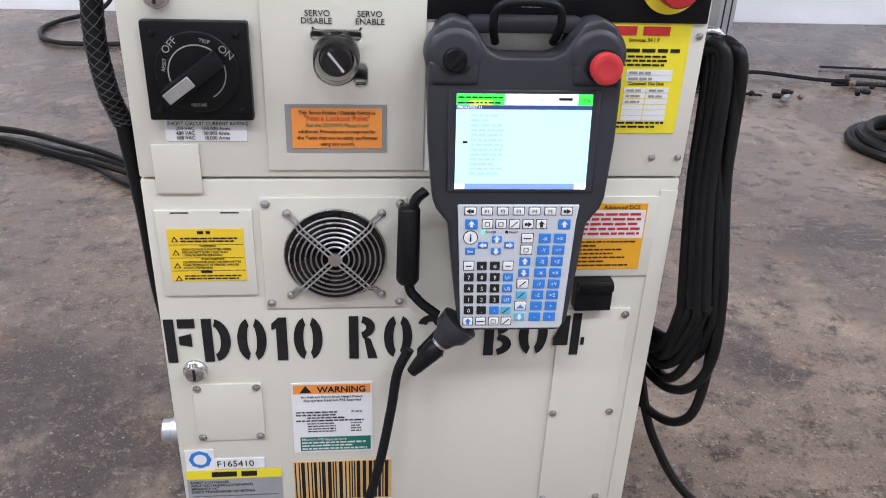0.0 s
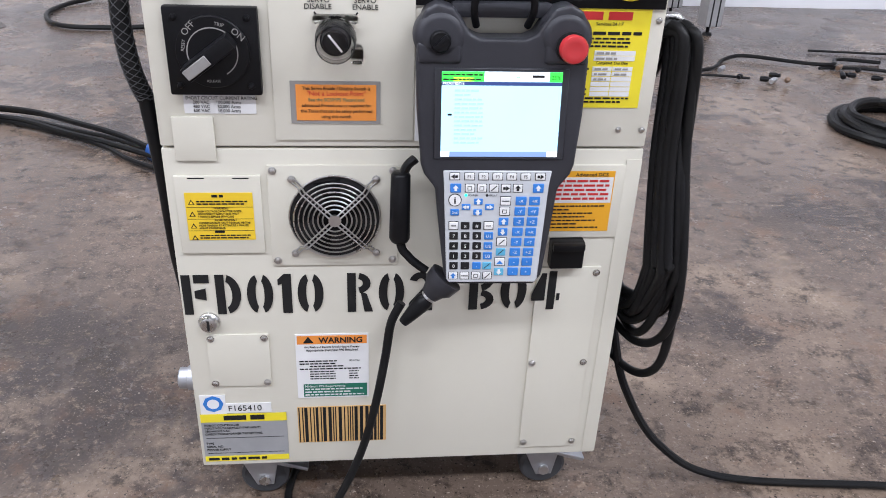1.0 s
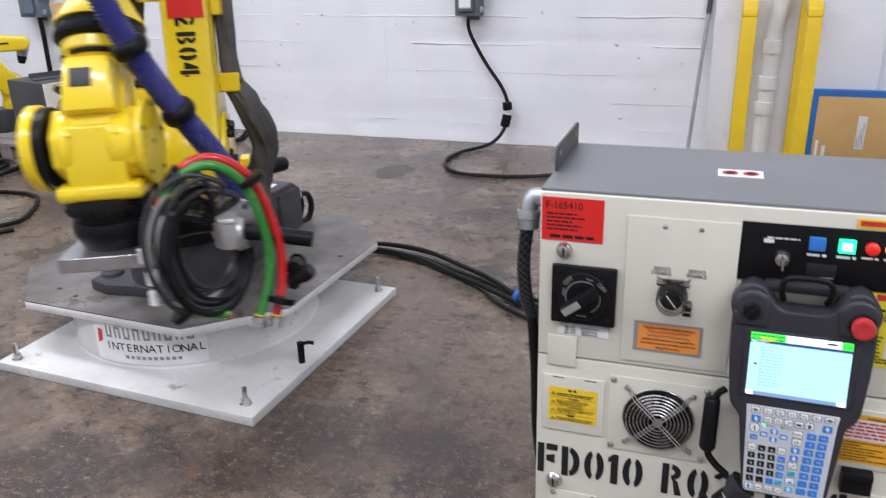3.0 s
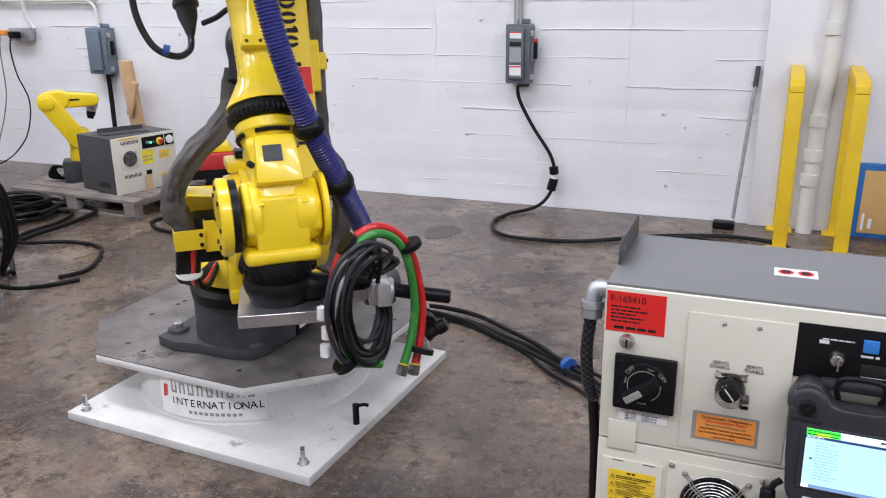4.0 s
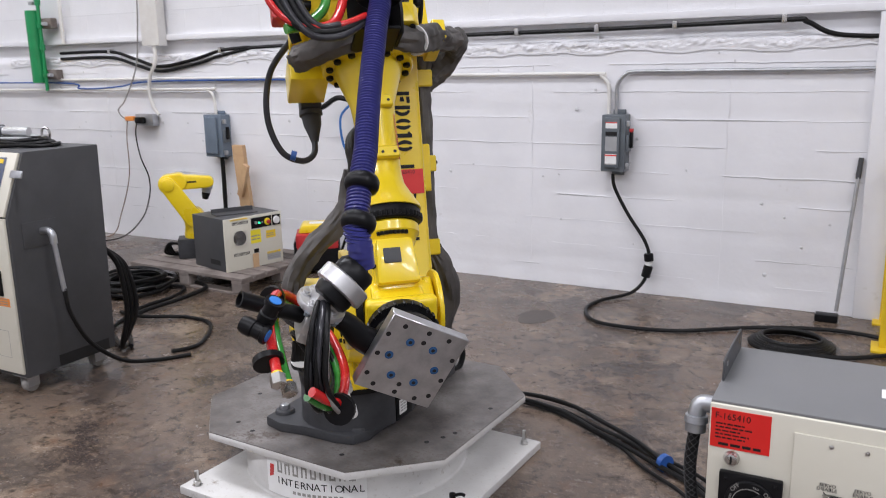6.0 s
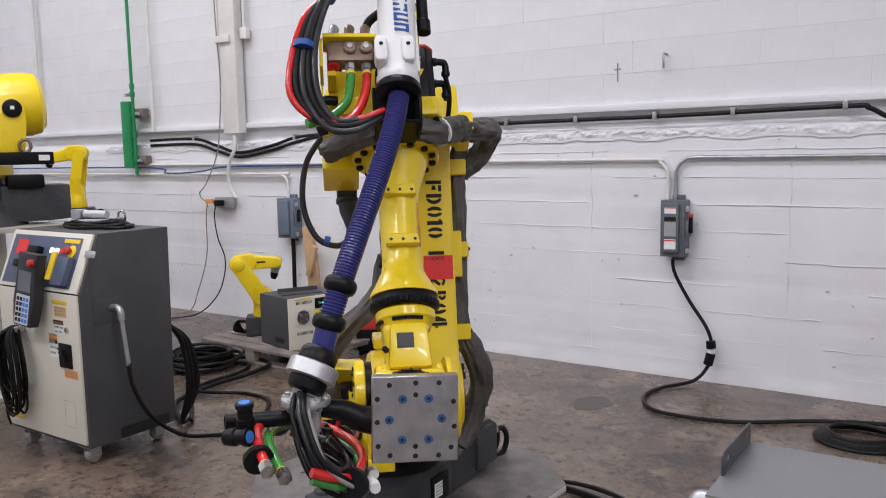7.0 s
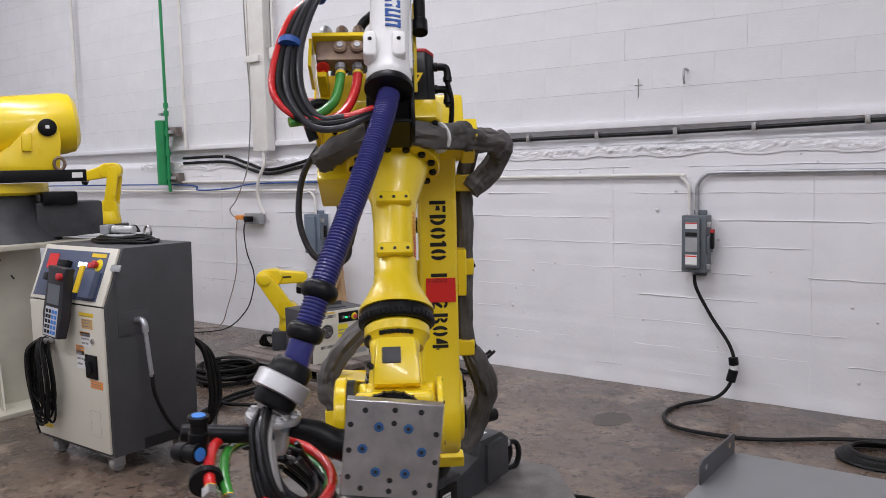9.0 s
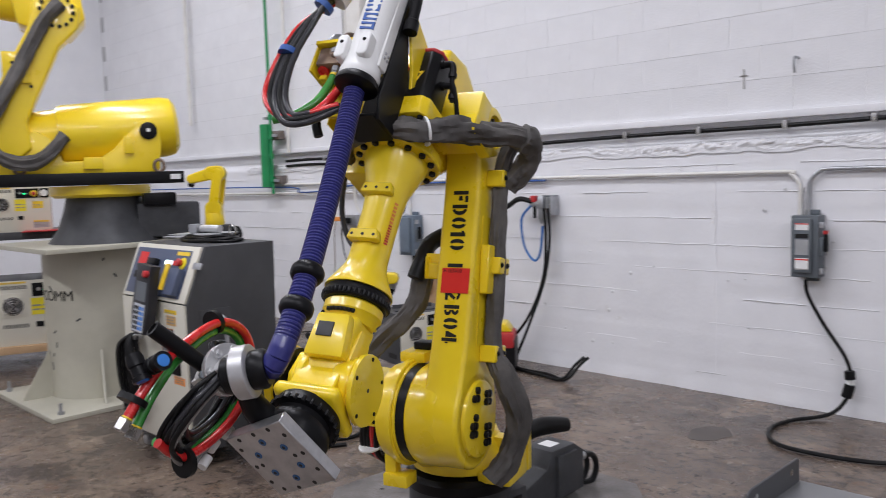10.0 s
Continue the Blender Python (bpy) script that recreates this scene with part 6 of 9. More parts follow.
    # side outlet of the guide tube with cables falling out
    part("side_outlet", tube(new_bm(), [(-0.12, 0.02, 0.43), (-0.16, -0.05, 0.45), (-0.15, -0.12, 0.455), (-0.10, -0.15, 0.455)], 0.04, 16, radii=lambda q: 0.036 + 0.012 * (q > 0.75)), "whitecast", e)
    for k in range(5):
        o = 0.011 * (k - 2)
        mat = "redhose" if k == 0 else ("rubber" if k % 2 else "darkhose")
        pts = [(-0.10, -0.15 + o * 0.4, 0.455 + o), (0.0, -0.205 + o, 0.46), (0.12, -0.235 + o * 1.3, 0.46), (0.24, -0.235 + o * 1.6, 0.45), (0.33 - abs(o), -0.18 + o, 0.44), (0.335 - abs(o) * 1.4, -0.10, 0.435), (0.27, -0.02 + o * 0.4, 0.42 - 0.005 * k)]
        part("supply_hose", tube(new_bm(), pts, 0.0092, 10, 8), mat, e)
    for q, d in (((0.10, -0.234, 0.459), (1, -0.1, 0)), ((-0.07, -0.17, 0.456), (1, -0.5, 0))):
        part("hose_tie", lathe(new_bm(), q, d, [(-0.009, 0.030), (0.009, 0.030)], 14), "tieblue", e)
    # valve manifold
    mf = part("manifold", bevel(box(new_bm(), 0.042, 0.105, -0.175, -0.048, 0.355, 0.405), 0.008, 2), "copper", e, "brown brass coolant manifold")
    part("manifold_plate", bevel(box(box(new_bm(), 0.028, 0.040, -0.185, -0.040, 0.345, 0.420), 0.03, 0.12, -0.195, -0.186, 0.30, 0.40), 0.001, 1), "yellow", e, "yellow folded manifold plate")
    for k, y in enumerate((-0.155, -0.112, -0.068)):
        part("hose_elbow", tube(new_bm(), [(0.034, y, 0.385), (0.012, y, 0.386), (-0.012, y, 0.380), (-0.028, y + 0.004, 0.358)], 0.0135, 12), "copper" if k else "galv", mf)
        part("elbow_nut", lathe(new_bm(), (0.028, y, 0.385), (-1, 0, 0), [(0, 0.017), (0.014, 0.017), (0.015, 0.013)], 6), "copper", mf)
        if k:
            un = part("union_face", lathe(new_bm(), (0.068, y, 0.405), (0, 0, 1), [(0, 0.018), (0.008, 0.018), (0.010, 0.015), (0.012, 0.015), (0.013, 0.009)], 20), "copper", mf, "round brass union")
            part("union_plug", lathe(new_bm(), (0.068, y, 0.418), (0, 0, 1), [(0, 0.009), (0.003, 0.008)], 8), "galv", un)
            part("union_nut", lathe(new_bm(), (0.105, y, 0.382), (1, 0, 0), [(0, 0.015), (0.016, 0.015), (0.017, 0.012), (0.034, 0.012), (0.035, 0.010)], 6), "galv", mf)
    part("drain_plug", lathe(new_bm(), (0.105, -0.158, 0.378), (1, 0, 0.3), [(0, 0.017), (0.008, 0.017), (0.0085, 0.011), (0.004, 0.010)], 18), "labred", mf)
    for mat, y, o in (("greenhose", -0.112, 0.0), ("redhose", -0.068, 0.02)):
        hs = [(0.13, y, 0.382), (0.18, y - 0.004, 0.388), (0.24, y - 0.02, 0.398), (0.29, y - 0.07 + o, 0.412), (0.31, y - 0.12 + o, 0.425)]
        part("coolant_hose", tube(new_bm(), hs, 0.0125, 12), mat, e)
        part("hose_band", lathe(new_bm(), hs[0], (1, 0, 0.1), [(0, 0.0138), (0.008, 0.0138)], 14), "labyellow", e)
    part("hose_plug", tube(new_bm(), [(0.17, -0.15, 0.30), (0.17, -0.185, 0.305), (0.19, -0.20, 0.30), (0.23, -0.20, 0.285), (0.26, -0.19, 0.27)], 0.014, 12), "black", e, "black angled hose plug")
    part("return_hose", tube(new_bm(), [(-0.02, -0.068, 0.362), (-0.05, -0.05, 0.37), (-0.07, -0.01, 0.385), (-0.06, 0.03, 0.39)], 0.013, 10), "rubber", e)
    part("bracket_post", bevel(box(box(new_bm(), 0.08, 0.13, -0.175, -0.15, 0.20, 0.37), 0.06, 0.20, -0.175, -0.04, 0.27, 0.283), 0.002, 1), "yellow", e)
    # lead hanging from the far motor
    hm = part("rear_motor", bbox(0.20, 0.285, -0.160, -0.095, -0.145, -0.075, 0.008), "cast", e, "dark grey plug under the elbow")
    part("plug_body", lathe(new_bm(), (0.285, -0.128, -0.110), (1, 0.05, -0.1), [(0, 0.036), (0.012, 0.036), (0.014, 0.030), (0.045, 0.027), (0.075, 0.017), (0.095, 0.012)], 18), "cast", hm)
    part("motor_lead", tube(new_bm(), [(0.16, -0.19, 0.10), (0.22, -0.25, 0.02), (0.33, -0.265, -0.04), (0.42, -0.23, -0.085), (0.445, -0.17, -0.11), (0.42, -0.13, -0.12), (0.37, -0.124, -0.118)], 0.0095, 10), "darkhose", e)
    part("lead_tie", lathe(new_bm(), (0.435, -0.195, -0.09), (0.3, 0.9, 0), [(-0.008, 0.015), (0.008, 0.015)], 10), "tieblue", e)
    part("red_fitting", bbox(0.04, 0.12, -0.24, -0.20, 0.10, 0.16, 0.01), "red", e)
    return e


def build_forearm():
    """Space: x along the forearm axis from the elbow."""
    b = lathe(new_bm(), (0.27, 0.015, 0), (1, 0, 0), [(0, 0.098), (0.02, 0.096), (0.07, 0.078), (0.12, 0.062), (0.18, 0.057), (0.33, 0.056), (0.36, 0.060), (0.40, 0.080), (0.425, 0.094), (0.435, 0.096)], 48)
    f = first("forearm", b, "yellow", "yellow tapered forearm tube with wrist block")
    for x in (0.405, 0.555):
        pd = part("mounting_pad", bevel(prism(new_bm(), [(x - 0.016, -0.026), (x + 0.012, -0.033), (x + 0.016, -0.028), (x + 0.016, 0.058), (x + 0.012, 0.063), (x - 0.016, 0.056)], "z", 0.045, 0.075), 0.003, 1), "yellow", f)
        for y in (-0.018, 0.015, 0.048):
            part("tapped_hole", lathe(new_bm(), (x + 0.002, y, 0.0752), (0, 0, 1), [(0, 0.0045), (0.0004, 0.0045)], 10), "dark", pd)
    part("seal_ring", lathe(new_bm(), (0.705, 0.015, 0), (1, 0, 0), [(0, 0.089), (0.004, 0.092), (0.034, 0.092), (0.038, 0.088)], 48), "black", f, "black bolted wrist ring")
    bolt_ring("ring_bolt", f, (0.724, 0.015, 0), (1, 0, 0), 0.091, 44, 0.0062, 0.014)
    part("wrist_collar", lathe(new_bm(), (0.742, 0.015, 0), (1, 0, 0), [(0, 0.074), (0.008, 0.082), (0.03, 0.082), (0.038, 0.074), (0.06, 0.066)], 44), "yellow", f)
    for a0 in (18, 108):
        bolt_ring("collar_bolt", f, (0.777, 0.015, 0), (1, 0, 0), 0.077, 8, 0.006, 0.009, a0, a0 + 64)
    wb = prism(new_bm(), [(0.79, -0.056), (0.85, -0.046), (0.93, -0.048), (1.0, -0.05), (1.0, 0.072), (0.93, 0.068), (0.85, 0.064), (0.79, 0.074)], "z", -0.062, 0.066)
    part("wrist_block", bevel(wb, 0.026, 4), "yellow", f)
    part("wrist_barrel", bevel(lathe(new_bm(), (L3, -0.085, 0), (0, 1, 0), [(0, 0.074), (0.006, 0.079), (0.03, 0.079), (0.036, 0.068), (0.135, 0.068), (0.141, 0.077), (0.20, 0.077), (0.206, 0.072)], 44), 0.002, 1), "yellow", f)
    for sy in (-0.055, 0.080):
        part("barrel_rib", bevel(prism(new_bm(), [(0.82, 0.03), (0.92, 0.055), (0.97, 0.082), (0.97, -0.05), (0.86, -0.04), (0.82, -0.03)], "y", sy - 0.012, sy + 0.012), 0.006, 2), "yellow", f)
    part("wrist_neck", bevel(prism(new_bm(), [(0.80, -0.035), (0.92, -0.045), (0.92, 0.07), (0.80, 0.06)], "z", 0.05, 0.094), 0.012, 2), "yellow", f)
    part("window_cover", bbox(0.828, 0.868, -0.021, 0.024, 0.093, 0.0985, 0.003), "charcoal", f, "black square cover plate")
    for y0, y1 in ((-0.118, -0.07), (0.086, 0.135)):
        part("wrist_fork", bevel(prism(new_bm(), [(0.90, -0.045), (0.96, -0.078), (1.03, -0.055), (1.045, 0.0), (1.03, 0.055), (0.97, 0.078), (0.90, 0.05)], "y", y0 + 0.012, y1 - 0.004), 0.012, 3), "yellow", f)
    part("fork_cap", bevel(prism(new_bm(), [(L3 + 0.098 * math.cos(radians(a)) * (1.0 if abs(math.cos(radians(a))) < 0.8 else 0.95), 0.096 * math.sin(radians(a))) for a in range(0, 360, 15)], "y", 0.135, 0.152), 0.004, 2), "yellow", f, "flat yellow wrist cover")
    for a in (20, 95, 165, 235, 300):
        part("cap_bolt", lathe(new_bm(), (L3 + 0.08 * math.cos(radians(a)), 0.152, 0.08 * math.sin(radians(a))), (0, 1, 0), [(0, 0.0055), (0.003, 0.0055), (0.004, 0.004)], 8), "black", f)
    part("cap_socket", lathe(new_bm(), (L3, 0.152, 0), (0, 1, 0), [(0, 0.006), (0.001, 0.006)], 8), "dark", f)
    part("drum_band", lathe(new_bm(), (L3, -0.118, 0), (0, -1, 0), [(0, 0.088), (0.024, 0.088)], 44), "black", f, "black joint band")
    part("drum_cap", lathe(new_bm(), (L3, -0.142, 0), (0, -1, 0), [(0, 0.090), (0.004, 0.094), (0.03, 0.094), (0.036, 0.088)], 44), "yellow", f)
    for k in range(7):
        part("cap_bolt", lathe(new_bm(), (L3 + 0.072 * math.cos(k * 0.9), -0.178, 0.072 * math.sin(k * 0.9)), (0, -1, 0), [(0, 0.006), (0.005, 0.006)], 8), "black", f)
    for dx, dz in ((0, 0), (0.02, 0.012), (0.004, 0.022), (0.022, 0.034)):
        part("side_bolt", lathe(new_bm(), (0.865 + dx, -0.052 + dx, 0.072), (0, 0, 1), [(0, 0.0075), (0.008, 0.0075), (0.009, 0.006)], 8), "black", f)
    narrow = Matrix.Translation((0, 0.012, 0)) @ Matrix.Diagonal((1, 0.77, 1, 1)) @ Matrix.Translation((0, -0.012, 0))
    for ob in f.children:
        if ob.name.split(".")[0] in ("wrist_barrel", "barrel_rib", "wrist_fork", "fork_cap", "cap_bolt", "cap_socket", "drum_band", "drum_cap"):
            ob.matrix_basis = narrow
    # printed strip along the tube, too fine to read
    for k in range(14):
        ln = 0.010 if k < 6 else 0.006
        part("print_bar", box(new_bm(), 0, ln * 0.75, -0.006, 0.006, 0.0585, 0.0592), "laborange" if k < 6 else "redink", f, m=pose(0.43 + (0.012 * k if k < 6 else 0.072 + 0.008 * (k - 6)), 0.015, 0, -62, 0, 0))
    return f


def build_wrist():
    """Space: origin on the fifth axis, x towards the flange."""
    b = prism(new_bm(), [(-0.055, -0.06), (0.03, -0.075), (0.075, -0.072), (0.085, -0.06), (0.085, 0.06), (0.075, 0.072), (0.03, 0.075), (-0.055, 0.06)], "y", -0.055, 0.072)
    w = first("wrist", bevel(b, 0.014, 3), "yellow", "yellow wrist knuckle above the tool flange")
    part("wrist_plate", bevel(box(new_bm(), 0.07, 0.108, -0.086, 0.098, -0.075, 0.082), 0.018, 3), "yellow", w)
    part("flange_gear", lathe(new_bm(), (0.105, 0, 0), (1, 0, 0), [(0, 0.088), (0.014, 0.092), (0.03, 0.092), (0.034, 0.076), (0.055, 0.076)], 44), "black", w, "black tool flange")
    bolt_ring("flange_bolt", w, (0.125, 0, 0), (1, 0, 0), 0.091, 26, 0.005, 0.016)
    return w


def build_tool():
    """Space: origin on the fifth axis, x out of the tool flange; the dress pack sits on the -y side."""
    fl = lathe(new_bm(), (0.16, 0, 0), (1, 0, 0), [(0, 0.084), (0.012, 0.088), (0.026, 0.088), (0.07, 0.07)], 40)
    t = first("tool_carrier", fl, "black", "black flange adapter with an aluminium tool plate and hose bundle")
    pl = part("tool_plate", bbox(0.223, 0.2555, -0.102, 0.102, -0.103, 0.103, 0.002, 1), "brushed", t, "thick machined aluminium tool plate")
    rnd = random.Random(2)
    for y, z in ((-0.062, 0.082), (0.055, 0.085), (-0.09, 0.05), (0.09, 0.04), (-0.09, -0.005), (-0.088, -0.062), (-0.06, -0.085), (0.0, -0.088), (0.055, -0.088), (0.085, -0.07), (0.0, 0.086), (0.0, 0.058), (0.0, -0.065), (0.092, -0.02)):
        part("bolt_hole", lathe(new_bm(), (0.2556, y, z), (1, 0, 0), [(0, 0.0062), (0.0004, 0.0062)], 12), "dark", pl)
    for k in range(6):
        a = radians(60 * k + 60)
        y, z = 0.062 * math.cos(a), 0.062 * math.sin(a) * 0.9
        sc = part("cap_screw", lathe(new_bm(), (0.2557, y, z), (1, 0, 0), [(0, 0.0105), (0.0008, 0.0105), (0.0012, 0.0085)], 16), "capblue", pl)
        part("hex_socket", lathe(new_bm(), (0.257, y, z), (1, 0, 0), [(0, 0.0048), (0.0003, 0.0048)], 6), "dark", sc)
    arm = tube(new_bm(), [(0.19, -0.06, -0.02), (0.195, -0.12, -0.012), (0.20, -0.17, 0.012), (0.205, -0.22, 0.02)], 0.03, 14, radii=lambda q: 0.038 - 0.018 * q)
    part("dress_bracket", arm, "black", t, "black swept dress-pack arm")
    part("clamp_block", bevel(box(new_bm(), 0.185, 0.255, -0.275, -0.22, -0.03, 0.075), 0.012, 3), "alu", t, "cast aluminium clamp block")
    # collar round the hose end
    d = Vector((0.34, -0.38, -0.86)).normalized()
    c = Vector((0.235, -0.235, 0.125))
    part("hose_cuff", lathe(new_bm(), c - d * 0.045, d, [(0, 0.038), (0.01, 0.045), (0.03, 0.045), (0.05, 0.043), (0.085, 0.046), (0.10, 0.042), (0.106, 0.034)], 32), "black", t, "black rubber hose cuff")
    ring = part("clamp_ring", lathe(new_bm(), c - d * 0.008, d, [(0, 0.056), (0.003, 0.060), (0.035, 0.060), (0.038, 0.056)], 36), "alu", t, "split aluminium clamp ring")
    part("ring_foot", bevel(box(new_bm(), 0.20, 0.265, -0.285, -0.22, 0.04, 0.12), 0.01), "alu", ring)
    e = c + d * 0.07
    # cables leave the ring forwards and swing round in one wide coil under the clamp
    ring_pts = [(0.36, -0.275, 0.025), (0.415, -0.225, -0.06), (0.375, -0.135, -0.12), (0.23, -0.092, -0.14), (0.10, -0.125, -0.125), (0.04, -0.22, -0.095), (0.085, -0.315, -0.06)]
    for k in range(16):
        o = Vector((0.015 * math.cos(k * 2.4), 0.014 * math.sin(k * 2.4), 0.016 * math.sin(k * 1.7))) * (0.6 + 0.08 * k)
        s = 0.76 + 0.09 * math.sin(k * 1.9)
        mat = ("darkhose", "rubber", "darkhose", "rubber", "darkhose", "darkhose", "greyhose", "darkhose", "rubber", "darkhose", "rubber", "greyhose", "darkhose", "rubber", "darkhose", "rubber")[k]
        pts = [e + o * 0.6] + [Vector((0.22 + (x - 0.22) * s, -0.225 + (y + 0.225) * s * 0.88, z)) + o for x, y, z in ring_pts[:(5 + k % 3)]]
        pts.append(Vector((0.16, -0.20 - 0.01 * (k % 4), -0.06)) + o)
        part("bundle_hose", tube(new_bm(), pts, 0.0052 if mat == "greyhose" else 0.0062, 10, 9), mat, t)
    for k in range(3):
        part("white_tag", lathe(new_bm(), Vector(((0.20, -0.097, -0.138), (0.25, -0.105, -0.142), (0.30, -0.10, -0.135))[k]), (1, 0.03, 0), [(0, 0.0125), (0.03, 0.0125)], 10), "white", t)
    turn = [(0.405, -0.24, -0.085), (0.36, -0.145, -0.115), (0.21, -0.105, -0.115), (0.08, -0.14, -0.105), (0.025, -0.235, -0.08), (0.085, -0.325, -0.045), (0.24, -0.368, -0.022), (0.35, -0.362, -0.03), (0.43, -0.335, -0.055)]
    for mat, s, dy, dz in (("greenhose", 0.96, 0.016, -0.004), ("redhose", 1.02, -0.012, 0.016)):
        pts = [Vector((0.22 + (x - 0.22) * s * 0.95, -0.24 + (y + 0.24) * s * 0.86 + dy * max(0.0, i - 4) * 0.25, z + dz)) for i, (x, y, z) in enumerate(turn)]
        part("supply_hose", tube(new_bm(), pts, 0.0112, 12, 9), mat, t)
        q = pts[-1]
        dd = (pts[-1] - pts[-2]).normalized()
        part("hose_band", lathe(new_bm(), q - dd * 0.002, dd, [(0, 0.0124), (0.006, 0.0124)], 16), "labyellow", t)
        part("hose_end", lathe(new_bm(), q, dd, [(0, 0.0115), (0.004, 0.0165), (0.028, 0.0165), (0.03, 0.011)], 6), "steel", t, "hexagonal steel hose end")
    for c0, dd, r in (((0.385, -0.352, -0.04), (0.8, 0.25, -0.25), 0.033), ((0.06, -0.165, -0.095), (0.6, -0.7, 0.1), 0.030), ((0.365, -0.15, -0.11), (0.8, -0.5, 0.1), 0.036), ((0.09, -0.325, -0.045), (0.9, -0.4, 0.1), 0.030)):
        part("tie_band", lathe(new_bm(), c0, dd, [(-0.007, r), (0.007, r)], 16), "black", t)
    # bolted mounting plate of the clamp
    mp = part("mount_plate", bevel(prism(new_bm(), [(0.22 + 0.066 * math.cos(radians(a)), -0.255 + 0.058 * math.sin(radians(a))) for a in range(0, 360, 15)], "z", 0.036, 0.052), 0.003, 2), "alu", t, "round cast aluminium mounting plate with bolts")
    for a in range(20, 380, 60):
        part("plate_boss", lathe(new_bm(), (0.22 + 0.050 * math.cos(radians(a)), -0.255 + 0.043 * math.sin(radians(a)), 0.052), (0, 0, 1), [(0, 0.014), (0.004, 0.013), (0.0042, 0.0075), (0.010, 0.0075), (0.011, 0.005)], 14), "alu", mp)
    for x, y in ((0.175, -0.288), (0.268, -0.288), (0.175, -0.224), (0.268, -0.224)):
        part("plate_bolt", lathe(new_bm(), (x, y, 0.040), (0, 0, -1), [(0, 0.011), (0.002, 0.011), (0.0021, 0.008), (0.01, 0.008), (0.011, 0.006)], 8), "boxgrey", mp)
    sp = part("pipe_clamp", bevel(lathe(new_bm(), (0.219, -0.232, -0.004), (0.1, -1, 0.02), [(0, 0.026), (0.003, 0.034), (0.05, 0.034), (0.053, 0.026)], 28), 0.002, 1), "alu", t, "split aluminium pipe clamp")
    part("clamp_ear", bevel(box(new_bm(), 0.19, 0.25, -0.275, -0.24, -0.05, -0.015), 0.004, 2), "alu", sp)
    # straight black pipe and quick couplings
    part("guide_pipe", lathe(new_bm(), (0.215, -0.23, 0.005), (0.22, -1, 0.02), [(0, 0.0185), (0.21, 0.0185), (0.211, 0.014), (0.19, 0.013)], 22), "black", t, "straight black plastic pipe")
    for (a, b) in (((0.33, -0.382, 0.01), (0.1, -0.05, 1)), ((0.33, -0.425, -0.005), (0.6, 1, 0.15))):
        v = part("coupling", lathe(new_bm(), a, b, [(0, 0.017), (0.012, 0.020), (0.028, 0.020), (0.03, 0.017), (0.05, 0.017), (0.052, 0.021), (0.062, 0.021)], 18), "black", t, "black plastic quick coupling with a blue collar")
        bd = Vector(b).normalized()
        part("coupling_collar", lathe(new_bm(), Vector(a) + bd * 0.062, bd, [(0, 0.0135), (0.002, 0.0135), (0.0025, 0.011)], 18), "blue", v)
    return t


turret = build_turret()
lower_arm = build_lower_arm()
elbow = build_elbow()
forearm = build_forearm()
wrist = build_wrist()
tool = build_tool()

# ---- blue hose, in short rigid lengths ----
SEGS = 46


def hose_mesh(length, smooth=False):
    bm = new_bm()
    prof, n = [], 3
    for i in range(n):
        h = length * i / n
        q = length / n
        prof += [(h, 0.0248), (h + q * 0.18, 0.0270), (h + q * 0.32, 0.0284), (h + q * 0.52, 0.0284), (h + q * 0.66, 0.0270), (h + q * 0.84, 0.0248)] if not smooth else [(h, 0.0280)]
    prof.append((length, 0.0248 if not smooth else 0.0280))
    lathe(bm, (0, 0, -length / 2), (0, 0, 1), prof, 22)
    return mesh_of("hose_length", bm, "bluehose", 50)


ribbed, plain = hose_mesh(0.0245), hose_mesh(0.026, True)
hose = []
for k in range(SEGS):
    ob = new("hose_length", ribbed if k < SEGS - 4 else plain)
    ob.parent = robot
    hose.append(ob)
cuffs = []
for k in (SEGS, SEGS + 1):
    bm = lathe(new_bm(), (0, 0, -0.02), (0, 0, 1), [(0, 0.029), (0.004, 0.036), (0.012, 0.040), (0.026, 0.040), (0.034, 0.036), (0.038, 0.029)], 28)
    cuffs.append((k, part("hose_cuff", bm, "black", robot, "dark rubber protection ring")))

# joint angles in degrees over time: six axes
ANGLES = [
    (0.0, -100, -3, 70, 0, 28, 180),
    (1.6, -100, -3, 70, 0, 28, 180),
    (2.5, -89.1, -3.4, 66, 0, 28, 180),
    (3.0, -62.9, -3.9, 61.8, 4, 28, 181),
    (3.2, -56.2, -6.0, 62.3, 2, 28, 182),
    (3.7, -49.5, -5.4, 62.2, 0, 28, 186),
    (4.2, -48.0, -5.0, 62.1, -0.8, 31, 192),
    (4.5, -47.8, -4.6, 62.0, -1.2, 30, 201),
    (5.0, -48.0, -3.6, 62.5, 1.5, -4, 256),
    (5.2, -47.0, -4.8, 63.2, 1.0, -16, 276),
    (5.75, -46.6, -6.3, 62.8, 2.0, -40, 318),
    (6.3, -46.5, -7.1, 62.5, 2.5, -56.8, 343.0),
    (6.5, -47.0, -6.3, 63.0, 1.7, -61.4, 350.5),
    (7.0, -48.7, -6.0, 62.6, -1.0, -65.5, 358.6),
    (7.5, -48.2, -6.6, 62.1, -0.4, -64.9, 358.2),
    (8.0, -48.9, 3.3, 60.7, -0.7, -64.0, 358.5),
    (8.5, -48.8, 8.0, 59.1, -0.3, -63.1, 358.1),
    (9.0, -50.7, 5.6, 58.7, -0.2, -59.4, 353.9),
    (9.5, -60.2, -3.6, 58.5, 0.1, -45.1, 328.1),
    (10.0, -71.9, -9.8, 56.6, -6.0, -27.3, 298.9),
]


